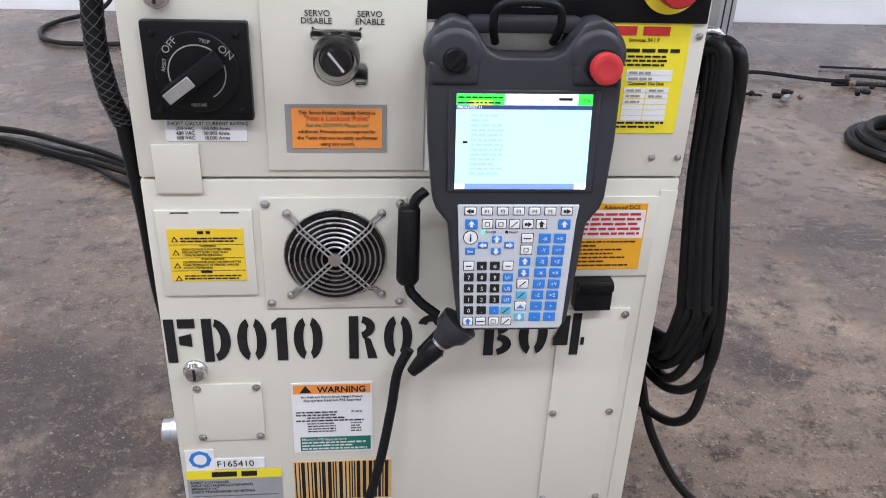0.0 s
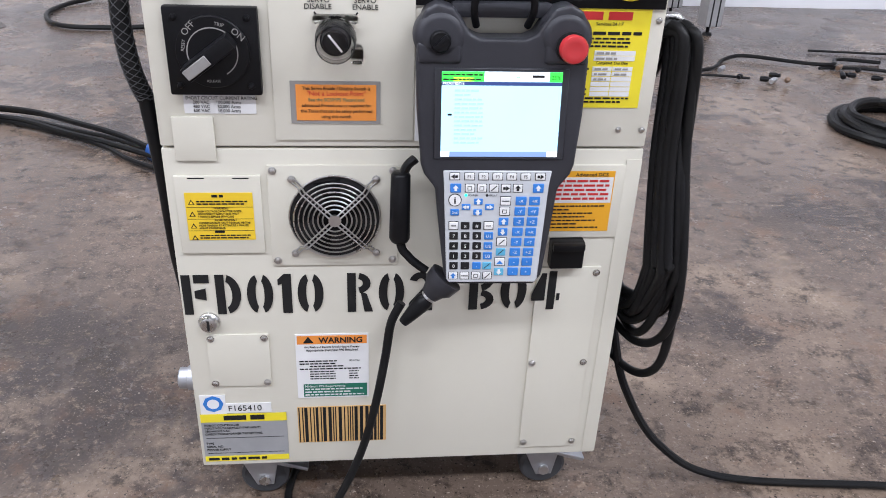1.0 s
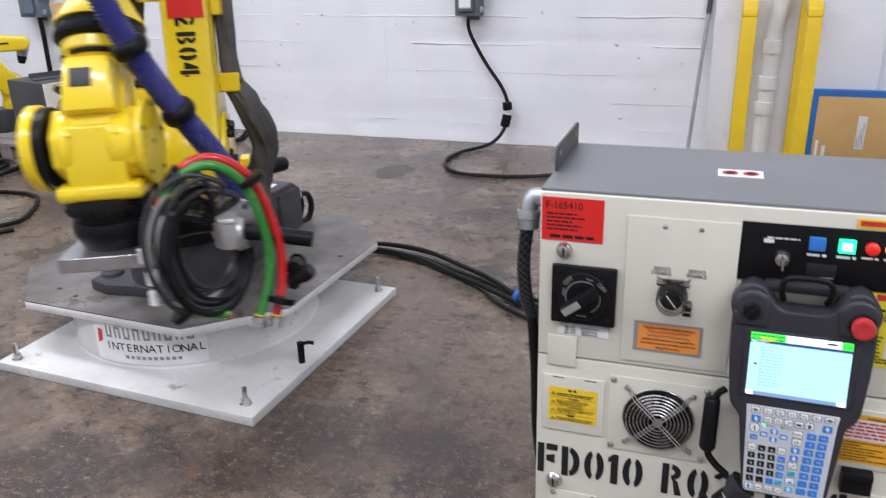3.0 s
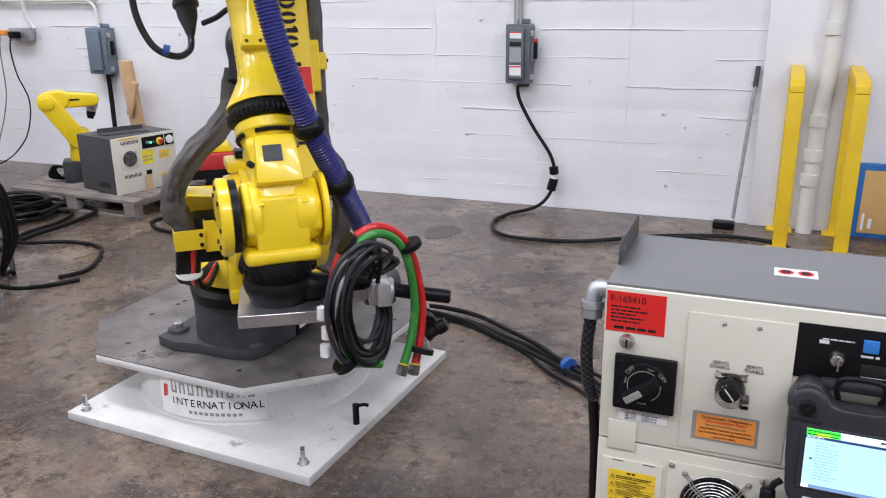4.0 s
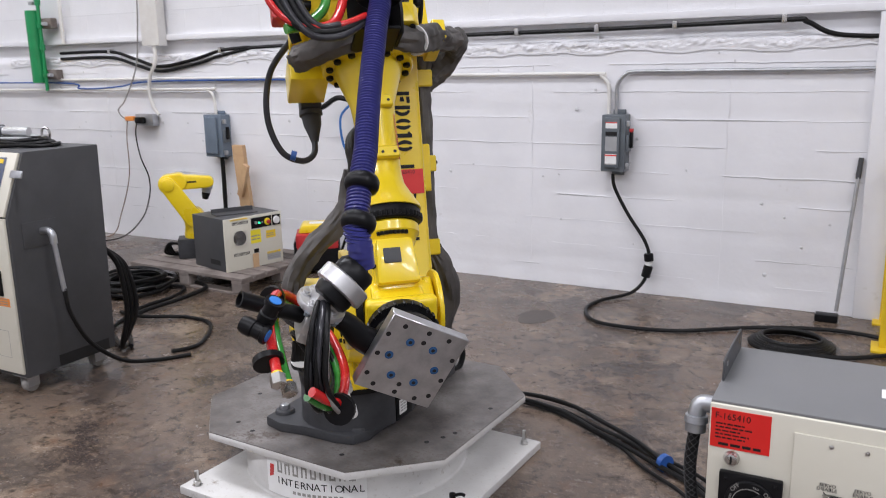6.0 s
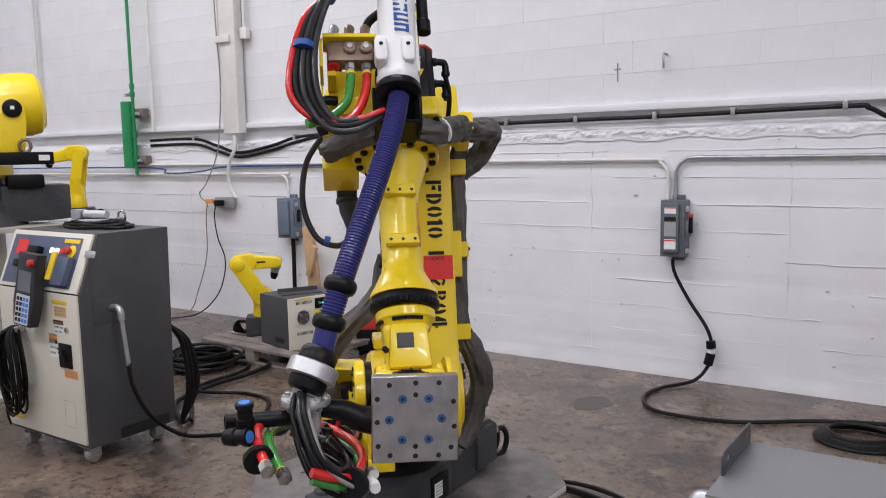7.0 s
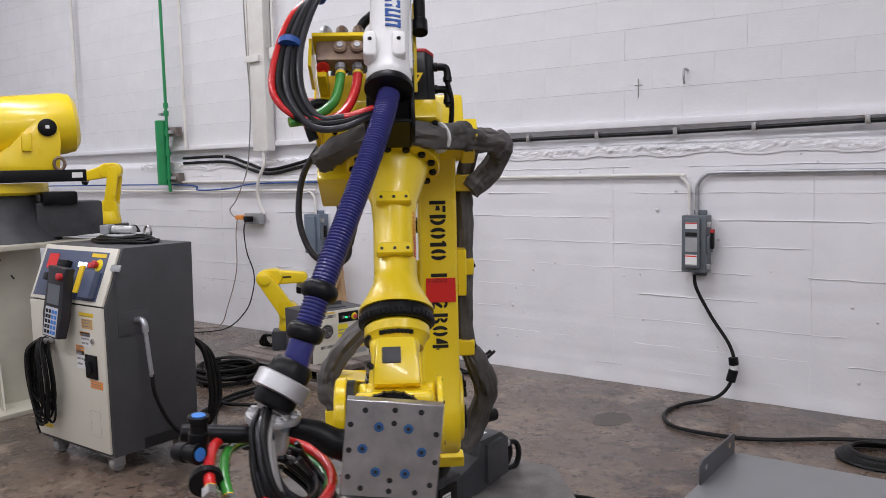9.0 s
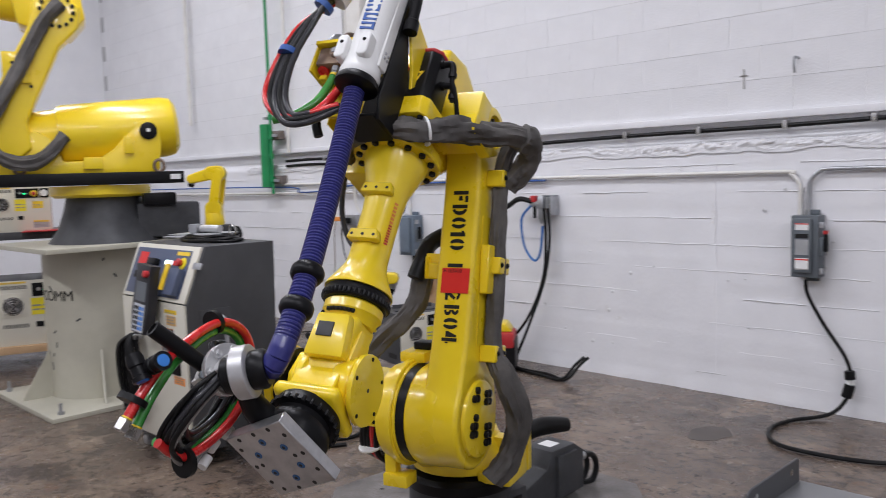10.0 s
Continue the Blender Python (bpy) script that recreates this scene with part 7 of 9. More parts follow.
def links(a1, a2, a3, a4, a5, a6):
    """Poses of turret, lower arm, elbow, forearm, wrist and tool in the robot's space."""
    t1 = pose(0, 0, 0, 0, 0, a1)
    t2 = t1 @ pose(D1, 0, 0, 0, a2, 0)
    t3 = Matrix.Translation(t2 @ Vector((0, 0, L2))) @ pose(0, 0, 0, 0, 0, a1) @ pose(0, 0, 0, 0, a3, 0)
    t4 = t3 @ pose(0, 0, O3, a4, 0, 0)
    t5 = t4 @ pose(L3, 0, 0, 0, a5, 0)
    t6 = t5 @ pose(0, 0, 0, a6, 0, 0)
    return t1, t2, t3, t4, t5, t6


# slack of the hose: lean at the guide tube, straight run before the clamp, sag there, places of the two rings
SLACK = {
    "high": ((0.665, -0.063, 0.005), 0.10, (-0.053, -0.155, 0.008), (0.558, 0.718)),
    "swing": ((0.664, -0.19, -0.101), 0.0, (0.061, -0.289, -0.078), (0.516, 0.665)),
    "swung": ((0.625, -0.262, -0.101), 0.0, (0.195, -0.359, 0.002), (0.503, 0.644)),
    "level": ((0.19, -0.03, 0.04), 0.15, (0.049, -0.028, 0.026), (0.785, 0.914)),
    "turned": ((0.47, 0.03, -0.02), 0.14, (0.07, -0.085, -0.018), (0.695, 0.814)),
}
SLACK_TIMES = ((0.0, "high"), (4.5, "high"), (5.0, "swing"), (5.2, "swung"), (6.3, "level"), (9.0, "level"), (9.9, "turned"), (10.0, "turned"))


def slack(t):
    for (t0, a), (t1, b) in zip(SLACK_TIMES, SLACK_TIMES[1:]):
        if t <= t1:
            break
    f = (t - t0) / (t1 - t0)
    mix = [[p + (q - p) * f for p, q in zip(u, v)] for u, v in ((SLACK[a][i], SLACK[b][i]) for i in (0, 2, 3))]
    return Vector(mix[0]), SLACK[a][1] + (SLACK[b][1] - SLACK[a][1]) * f, Vector(mix[1]), mix[2]


def hose_line(row):
    """Places and directions of the hose lengths and rings, along a curve from guide tube to clamp ring."""
    t = links(*row[1:])
    lean, straight, sag, rings = slack(row[0])
    p0, p3 = t[2] @ Vector((0.235, 0.011, 0.424)), t[5] @ Vector((0.215, -0.215, 0.165))
    d3 = t[5].to_3x3() @ Vector((0.34, -0.38, -0.86))
    p1, p2 = p0 + t[2].to_3x3() @ lean, p3 - d3.normalized() * straight + t[5].to_3x3() @ sag
    fine = []
    for i in range(241):
        s = i / 240
        fine.append(p0 * (1 - s) ** 3 + p1 * 3 * s * (1 - s) ** 2 + p2 * 3 * s * s * (1 - s) + p3 * s ** 3)
    run = [0.0]
    for a, b in zip(fine, fine[1:]):
        run.append(run[-1] + (b - a).length)
    out, j = [], 0

    def at(q):
        want = run[-1] * q
        j = 0
        while run[j + 1] < want:
            j += 1
        f = (want - run[j]) / (run[j + 1] - run[j])
        return fine[j].lerp(fine[j + 1], f), (fine[min(j + 3, 240)] - fine[max(j - 2, 0)]).normalized()
    return [at((k + 0.5) / SEGS) for k in range(SEGS)] + [at(q) for q in rings]


def motions():
    poses = [(r[0], links(*r[1:])) for r in ANGLES]
    for i, ob in enumerate((turret, lower_arm, elbow, forearm, wrist, tool)):
        walk(ob, [(t, p[i]) for t, p in poses])
    lines = [(r[0], hose_line(r)) for r in ANGLES]
    for k, ob in enumerate(hose):
        walk(ob, [(t, Matrix.Translation(ln[k][0]) @ Vector((0, 0, 1)).rotation_difference(ln[k][1]).to_matrix().to_4x4()) for t, ln in lines])
    for k, ob in cuffs:
        walk(ob, [(t, Matrix.Translation(ln[k][0]) @ Vector((0, 0, 1)).rotation_difference(ln[k][1]).to_matrix().to_4x4()) for t, ln in lines])


# ---- the second controller and the robots behind ----
def build_tall_controller():
    c = thing("tall_controller", pose(-3.84, 0.86, 0), "tall charcoal and cream robot controller on castors with a pendant", "cabinet")
    side = [(0.0, 0.095), (0.50, 0.095), (0.52, 1.14), (0.115, 1.14), (0.0, 0.855)]
    part("body", bevel(prism(new_bm(), side, "x", -0.345, 0.352), 0.006, 2, 20), "charcoal", c, "charcoal sheet-metal body")
    part("front_door", bbox(-0.352, 0.338, -0.014, 0.0, 0.115, 0.852, 0.004), "cream", c, "cream lower front door")
    sl = pose(0, 0, 0.855, -22.0, 0, 0)
    slope = part("control_panel", bbox(-0.352, 0.338, -0.014, 0.0, 0.002, 0.30, 0.004), "cream", c, "sloping cream control panel", sl)
    bp = part("panel_field", bbox(-0.325, 0.275, -0.017, -0.0145, 0.02, 0.275, 0.002), "panelblue", slope, "slate blue operator field")
    part("asset_label", box(new_bm(), -0.275, -0.18, -0.0185, -0.0172, 0.17, 0.25), "labred", bp)
    part("name_strip", box(new_bm(), 0.13, 0.26, -0.0185, -0.0172, 0.246, 0.266), "labyellow", bp)
    part("emergency_ring", lathe(new_bm(), (0.215, -0.017, 0.205), (0, -1, 0), [(0, 0.032), (0.004, 0.031)], 24), "lemon", bp)
    part("emergency_stop", lathe(new_bm(), (0.205, -0.02, 0.205), (0, -1, 0), [(0, 0.012), (0.012, 0.02), (0.026, 0.02), (0.03, 0.014)], 20), "red", bp, "red emergency stop")
    for x, mt in ((0.05, "lampwhite"), (0.095, "scrwhite"), (0.14, "lampred")):
        part("push_button", bbox(x - 0.014, x + 0.014, -0.024, -0.017, 0.19, 0.215, 0.002), mt, bp)
    part("selector", bbox(-0.12, -0.03, -0.05, -0.017, 0.18, 0.215, 0.006), "black", bp, "black selector switches")
    part("selector", bbox(-0.22, -0.15, -0.05, -0.017, 0.10, 0.14, 0.006), "black", bp)
    part("document_holder", bbox(0.16, 0.262, -0.055, -0.017, 0.03, 0.17, 0.006), "panelblue", bp)
    part("yellow_card", box(new_bm(), 0.12, 0.158, -0.06, -0.05, 0.05, 0.19), "labyellow", bp)
    pen = part("pendant", bevel(prism(new_bm(), [(-0.09, 0.0), (-0.075, 0.20), (-0.085, 0.24), (0.085, 0.24), (0.075, 0.20), (0.09, 0.0), (0.07, -0.12), (-0.07, -0.12)], "y", -0.10, -0.045), 0.01, 2), "pendant", c, "dark grey teach pendant on its hook", pose(0.025, 0, 0.80, -8, 4, 0))
    part("pendant_screen", bbox(-0.055, 0.055, -0.102, -0.1005, 0.05, 0.15), "boxgrey", pen)
    pk = part("pendant_keys", bbox(-0.058, 0.058, -0.102, -0.1005, -0.11, 0.035), "keygrey", pen)
    for r in range(5):
        for q in range(4):
            part("key", box(new_bm(), -0.05 + q * 0.027, -0.03 + q * 0.027, -0.1035, -0.102, -0.10 + r * 0.026, -0.082 + r * 0.026), "blue" if q > 1 else "ink", pk)
    part("pendant_stop", lathe(new_bm(), (0.05, -0.10, 0.195), (0, -1, 0), [(0, 0.018), (0.02, 0.018), (0.024, 0.012)], 16), "red", pen)
    lat = part("side_latch", bbox(0.34, 0.42, -0.03, -0.022, 0.18, 0.215, 0.004), "galv", slope, "steel door latch")
    # stickers on the lower door
    for x, z, w, h, mt in ((0.13, 0.80, 0.13, 0.02, "labyellow"), (0.15, 0.74, 0.10, 0.05, "kraft"), (0.135, 0.645, 0.09, 0.075, "white"), (0.13, 0.70, 0.09, 0.022, "laborange"), (0.085, 0.53, 0.07, 0.09, "white"), (0.085, 0.60, 0.07, 0.05, "laborange"), (0.20, 0.44, 0.11, 0.04, "laborange"), (0.15, 0.57, 0.09, 0.012, "green"), (-0.30, 0.16, 0.10, 0.022, "labyellow"), (-0.30, 0.20, 0.06, 0.06, "silver")):
        s = part("sticker", box(new_bm(), x, x + w, -0.0152, -0.0142, z, z + h), mt, c)
        bars(s, "greyink", [(x + 0.006, z + h * (0.2 + 0.3 * i), w * 0.8, h * 0.12) for i in range(3 if h > 0.03 else 1)], front(0, 0, -0.0154))
    sw = part("disconnect_switch", bbox(0.175, 0.275, -0.024, -0.014, 0.49, 0.61, 0.004), "black", c, "black rotary disconnect")
    part("handle", bbox(-0.03, 0.03, -0.008, 0.008, 0, 0.02, 0.003), "black", sw, m=pose(0.225, -0.024, 0.55, 90, 0, 0) @ pose(0, 0, 0, 0, 0, -60))
    part("door_lock", lathe(new_bm(), (0.245, -0.014, 0.68), (0, -1, 0), [(0, 0.014), (0.008, 0.013)], 16), "steel", c)
    part("hatch", box(box(box(box(new_bm(), 0.18, 0.27, -0.0146, -0.014, 0.32, 0.3215), 0.18, 0.27, -0.0146, -0.014, 0.19, 0.1915), 0.18, 0.1815, -0.0146, -0.014, 0.19, 0.32), 0.2685, 0.27, -0.0146, -0.014, 0.19, 0.32), "greyink", c)
    # hook with coil
    rnd = random.Random(8)
    for k in range(16):
        lo, w, dx, dy = rnd.uniform(0.20, 0.34), rnd.uniform(0.05, 0.105), rnd.uniform(-0.025, 0.025), rnd.uniform(0.0, 0.06)
        cx = -0.165 + dx
        pts = [(-0.155 + dx * 0.6, -0.035 - dy * 0.5, 0.665), (cx - w * 0.75, -0.05 - dy, 0.60), (cx - w, -0.05 - dy, 0.46), (cx - w * 0.7, -0.04 - dy, lo + 0.05), (cx, -0.035 - dy, lo), (cx + w * 0.75, -0.04 - dy, lo + 0.06), (cx + w, -0.05 - dy, 0.46), (cx + w * 0.55, -0.045 - dy, 0.61), (-0.15 + dx * 0.6, -0.035 - dy * 0.5, 0.664)]
        part("cable_loop", tube(new_bm(), pts, 0.0062, 7), "rubber", c)
    part("cable_tail", tube(new_bm(), [(-0.23, -0.07, 0.50), (-0.25, -0.07, 0.34), (-0.28, -0.06, 0.20), (-0.27, -0.05, 0.13)], 0.0062, 7), "rubber", c)
    part("cable_hook", bbox(-0.19, -0.12, -0.07, -0.014, 0.635, 0.665, 0.01), "galv", c)
    # conduit on the side
    part("side_plate", bbox(0.352, 0.356, 0.06, 0.24, 0.70, 0.82, 0.002), "charcoal", c)
    part("conduit_elbow", tube(new_bm(), [(0.35, 0.16, 0.77), (0.40, 0.16, 0.775), (0.425, 0.16, 0.755), (0.43, 0.16, 0.715)], 0.017, 12), "galv", c, "grey conduit elbow")
    part("braided_sleeve", tube(new_bm(), [(0.43, 0.16, 0.72), (0.44, 0.165, 0.60), (0.45, 0.17, 0.49)], 0.0115, 10), "galv", c)
    part("side_cable", tube(new_bm(), [(0.45, 0.17, 0.50), (0.46, 0.18, 0.38), (0.45, 0.28, 0.20), (0.47, 0.44, 0.06), (0.52, 0.60, 0.014), (0.62, 0.75, 0.012)], 0.011, 8), "rubber", c)
    part("fork_pocket", bbox(0.349, 0.3535, 0.17, 0.46, 0.10, 0.155), "dark", c)
    for x in (-0.27, 0.27):
        for y in (0.06, 0.44):
            k = part("castor", bbox(x - 0.05, x + 0.05, y - 0.05, y + 0.05, 0.085, 0.096, 0.003), "galv", c, "steel castor")
            for sx in (-0.0255, 0.0255):
                part("fork", box(new_bm(), x + sx - 0.0025, x + sx + 0.0025, y - 0.03, y + 0.03, 0.03, 0.085), "galv", k)
            part("wheel", cyl(new_bm(), (x - 0.02, y, 0.037), (x + 0.02, y, 0.037), 0.037, 20, ch=0.005), "greyhose", k)
    # back cables
    for k in range(3):
        part("rear_cable", tube(new_bm(), [(0.30 - 0.02 * k, 0.52, 0.62), (0.31, 0.60 + 0.02 * k, 0.50), (0.32, 0.62 + 0.03 * k, 0.25), (0.28, 0.60, 0.06), (0.2, 0.7, 0.02)], 0.014, 8), "rubber", c)
    return c


build_tall_controller()
# things lying on its top
tcc = thing("cable_coil", pose(-3.82, 1.20, 1.14), "flat coil of black cable lying on a controller", "cable")
for k in range(6):
    pts = [(0.19 * (1 - 0.06 * k) * math.cos(a * math.pi / 12) * 1.25 + 0.01 * math.sin(k * 3.0), 0.13 * (1 - 0.07 * k) * math.sin(a * math.pi / 12), 0.010 + 0.011 * (k // 2) + 0.003 * math.sin(a + k)) for a in range(25)]
    part("coil_turn", tube(new_bm(), pts, 0.0085, 7, 1), "rubber", tcc)
gp = thing("gripper_part", pose(-3.98, 1.25, 1.143, 0, 0, 20), "loose aluminium gripper cylinder on a grey sheet", "gripper")
part("sheet", bbox(-0.16, 0.14, -0.12, 0.12, 0.028, 0.034, 0.001), "silver", gp)
part("cylinder", cyl(new_bm(), (-0.02, 0.0, 0.058), (0.13, -0.02, 0.058), 0.023, 16, ch=0.003), "alu", gp)
part("clamp", bbox(-0.09, -0.03, -0.03, 0.03, 0.034, 0.085, 0.006), "galv", gp)
part("eyelet", tube(new_bm(), [(0.24 + 0.022 * math.cos(a * math.pi / 8), -0.05, 0.05 + 0.03 * math.sin(a * math.pi / 8)) for a in range(17)], 0.006, 8, 1), "steel", gp)


def build_big_robot():
    """A heavy robot seen side-on; local x runs along its arm plane."""
    base = Vector((-5.55, 1.25, 0))
    p = thing("steel_pedestal", pose(base.x, base.y, 0, 0, 0, 0), "tall cream-painted round steel pedestal with base plate", "pedestal")
    part("base_plate", bbox(-0.50, 0.58, -0.55, 0.45, 0, 0.03, 0.003), "cream2", p)
    part("column", lathe(new_bm(), (0, 0, 0.03), (0, 0, 1), [(0, 0.33), (1.03, 0.33)], 40), "cream2", p, "cream round column with scratches")
    part("top_plate", bbox(-0.52, 0.52, -0.5, 0.5, 1.045, 1.075, 0.003), "cream2", p)
    for a in (-95, -20, 60, 150):
        part("gusset", prism(new_bm(), [(0.32, 0.03), (0.52, 0.03), (0.33, 0.36)], "y", -0.006, 0.006), "cream2", p, m=pose(0, 0, 0, 0, 0, a))
    for k, ch in enumerate("COMM"):
        a = radians(-92 + k * 13)
        lettering(ch, 0.10, "ink", p, pose(0.3315 * math.cos(a), 0.3315 * math.sin(a), 0.70, 90, 0, -92 + k * 13 + 90), align="CENTER", name="stencil_letter")
    rnd = random.Random(31)
    for k in range(9):
        a, z = radians(rnd.uniform(-95, 5)), rnd.uniform(0.25, 0.98)
        part("scrape", box(new_bm(), -0.006, 0.006, -0.0004, 0.0008, -rnd.uniform(0.01, 0.045), 0.01), "cast", p, m=pose(0.3305 * math.cos(a), 0.3305 * math.sin(a), z, 0, rnd.uniform(-60, 60), math.degrees(a) + 90))
    for x, y in ((-0.42, -0.48), (0.50, -0.47), (0.5, 0.38)):
        b = part("anchor_bolt", cyl(new_bm(), (x, y, 0.03), (x, y, 0.10), 0.011, 10), "galv", p)
        part("nut", lathe(new_bm(), (x, y, 0.03), (0, 0, 1), [(0, 0.022), (0.02, 0.022)], 6), "galv", b)
    r = thing("large_robot", pose(base.x, base.y, 1.075, 0, 0, 68), "large yellow robot with a counterbalance cylinder on a dark base", "robot")
    part("base_casting", lathe(new_bm(), (0.10, 0, 0), (0, 0, 1), [(0, 0.38), (0.03, 0.36), (0.10, 0.31), (0.22, 0.27), (0.31, 0.25)], 36), "cast", r, "dark grey cast base")
    part("cable_duct", bbox(0.30, 0.72, -0.22, 0.05, 0.02, 0.26, 0.02), "cast", r)
    part("connector_block", bbox(0.34, 0.56, -0.27, -0.1, 0.24, 0.33, 0.02), "black", r)
    part("turning_plate", lathe(new_bm(), (0.08, 0, 0.31), (0, 0, 1), [(0, 0.30), (0.02, 0.33), (0.08, 0.33)], 36), "yellow", r)
    part("fork_bar", bbox(-0.68, 0.61, -0.36, -0.28, 0.395, 0.475, 0.006), "black", r, "black steel fork-lift bar")
    part("fork_slot", bbox(0.52, 0.585, -0.3625, -0.3605, 0.42, 0.455, 0.0), "white", r)
    part("fork_bar", bbox(-0.68, 0.61, 0.28, 0.36, 0.395, 0.475, 0.006), "black", r, "black steel fork-lift bar")
    part("turret", bevel(prism(new_bm(), [(-0.55, 0.47), (0.46, 0.47), (0.48, 0.66), (0.47, 0.79), (0.42, 0.835), (0.34, 0.82), (0.18, 0.64), (0.06, 0.555), (-0.14, 0.555), (-0.20, 0.70), (-0.30, 0.76), (-0.50, 0.66)], "y", -0.26, 0.2), 0.012), "yellow", r, "yellow turret casting")
    part("counterbalance", lathe(new_bm(), (-0.42, -0.05, 0.71), (1, 0, 0.09), [(0, 0.12), (0.02, 0.17), (0.26, 0.185), (0.262, 0.200), (0.30, 0.208), (0.94, 0.210), (1.00, 0.198), (1.03, 0.16), (1.035, 0.12)], 48), "yellow", r, "yellow counterbalance cylinder")
    dot = part("pivot_cap", lathe(new_bm(), (0.40, -0.262, 0.755), (0, -1, 0), [(0, 0.058), (0.012, 0.058), (0.016, 0.05)], 28), "black", r, "black pivot cap")
    part("cap_label", box(new_bm(), 0.388, 0.412, -0.2795, -0.2785, 0.748, 0.77), "white", dot)
    for x in (0.455, -0.40):
        part("lifting_eye", tube(new_bm(), [(x + 0.033 * math.cos(a * math.pi / 10), -0.30, 0.515 + 0.04 * math.sin(a * math.pi / 10)) for a in range(21)], 0.011, 10, 1), "copper", r)
    part("lower_arm", bevel(prism(new_bm(), [(-0.62, 0.62), (-0.44, 0.54), (-0.32, 0.64), (-0.34, 0.82), (-0.12, 1.30), (0.0, 1.42), (0.02, 1.56), (-0.10, 1.66), (-0.26, 1.60), (-0.30, 1.42), (-0.56, 0.92), (-0.66, 0.76)], "y", -0.28, -0.08), 0.02, 3), "yellow", r, "yellow curved lower arm")
    part("arm_cover", bbox(-0.46, -0.30, -0.30, -0.275, 1.06, 1.26, 0.006), "yellow", r)
    part("upper_housing", bevel(prism(new_bm(), [(-0.36, 1.45), (-0.05, 1.38), (0.05, 1.5), (0.02, 1.7), (-0.2, 1.78), (-0.40, 1.7)], "y", -0.22, 0.12), 0.02), "yellow", r)
    part("housing_bolts", bolts(new_bm(), (-0.12, -0.282, 1.53), (0, -1, 0), 0.10, 14, 0.013, 0.012), "black", r)
    part("forearm", lathe(new_bm(), (-0.2, -0.05, 1.60), (-1, 0, 0.12), [(0, 0.14), (0.3, 0.13), (0.9, 0.10), (1.1, 0.08)], 24), "yellow", r)
    part("fabric_sleeve", sleeve([(-0.10, -0.31, 1.58), (-0.22, -0.32, 1.42), (-0.36, -0.32, 1.15), (-0.50, -0.33, 0.9), (-0.60, -0.34, 0.72), (-0.46, -0.36, 0.56), (-0.28, -0.35, 0.56), (-0.12, -0.30, 0.72)], 0.045, 14), "fabric", r, "grey fabric cable sleeve")
    for x0, z0 in ((-0.40, 1.19), (-0.30, 1.04), (-0.44, 1.02), (-0.28, 1.24)):
        part("cover_screw", lathe(new_bm(), (x0 + 0.0, -0.30, z0), (0, -1, 0), [(0, 0.011), (0.008, 0.010)], 8), "black", r)
    for x0, x1, z0, z1 in ((-0.02, 0.10, 0.50, 0.58), (0.24, 0.30, 0.60, 0.72)):
        part("side_lug", bbox(x0, x1, -0.285, -0.258, z0, z1, 0.006), "yellow", r)
    return r


build_big_robot()


def limb(bm, a, b, ra, rb, y0, y1):
    """A flat-sided link with round ends between two joints in the xz plane."""
    a, b = Vector((a[0], 0, a[1])), Vector((b[0], 0, b[1]))
    t = math.atan2(b.z - a.z, b.x - a.x)
    poly = [(a.x + ra * math.cos(t + radians(g)), a.z + ra * math.sin(t + radians(g))) for g in range(90, 271, 20)]
    poly += [(b.x + rb * math.cos(t + radians(g)), b.z + rb * math.sin(t + radians(g))) for g in range(-90, 91, 20)]
    return prism(bm, poly, "y", y0, y1)


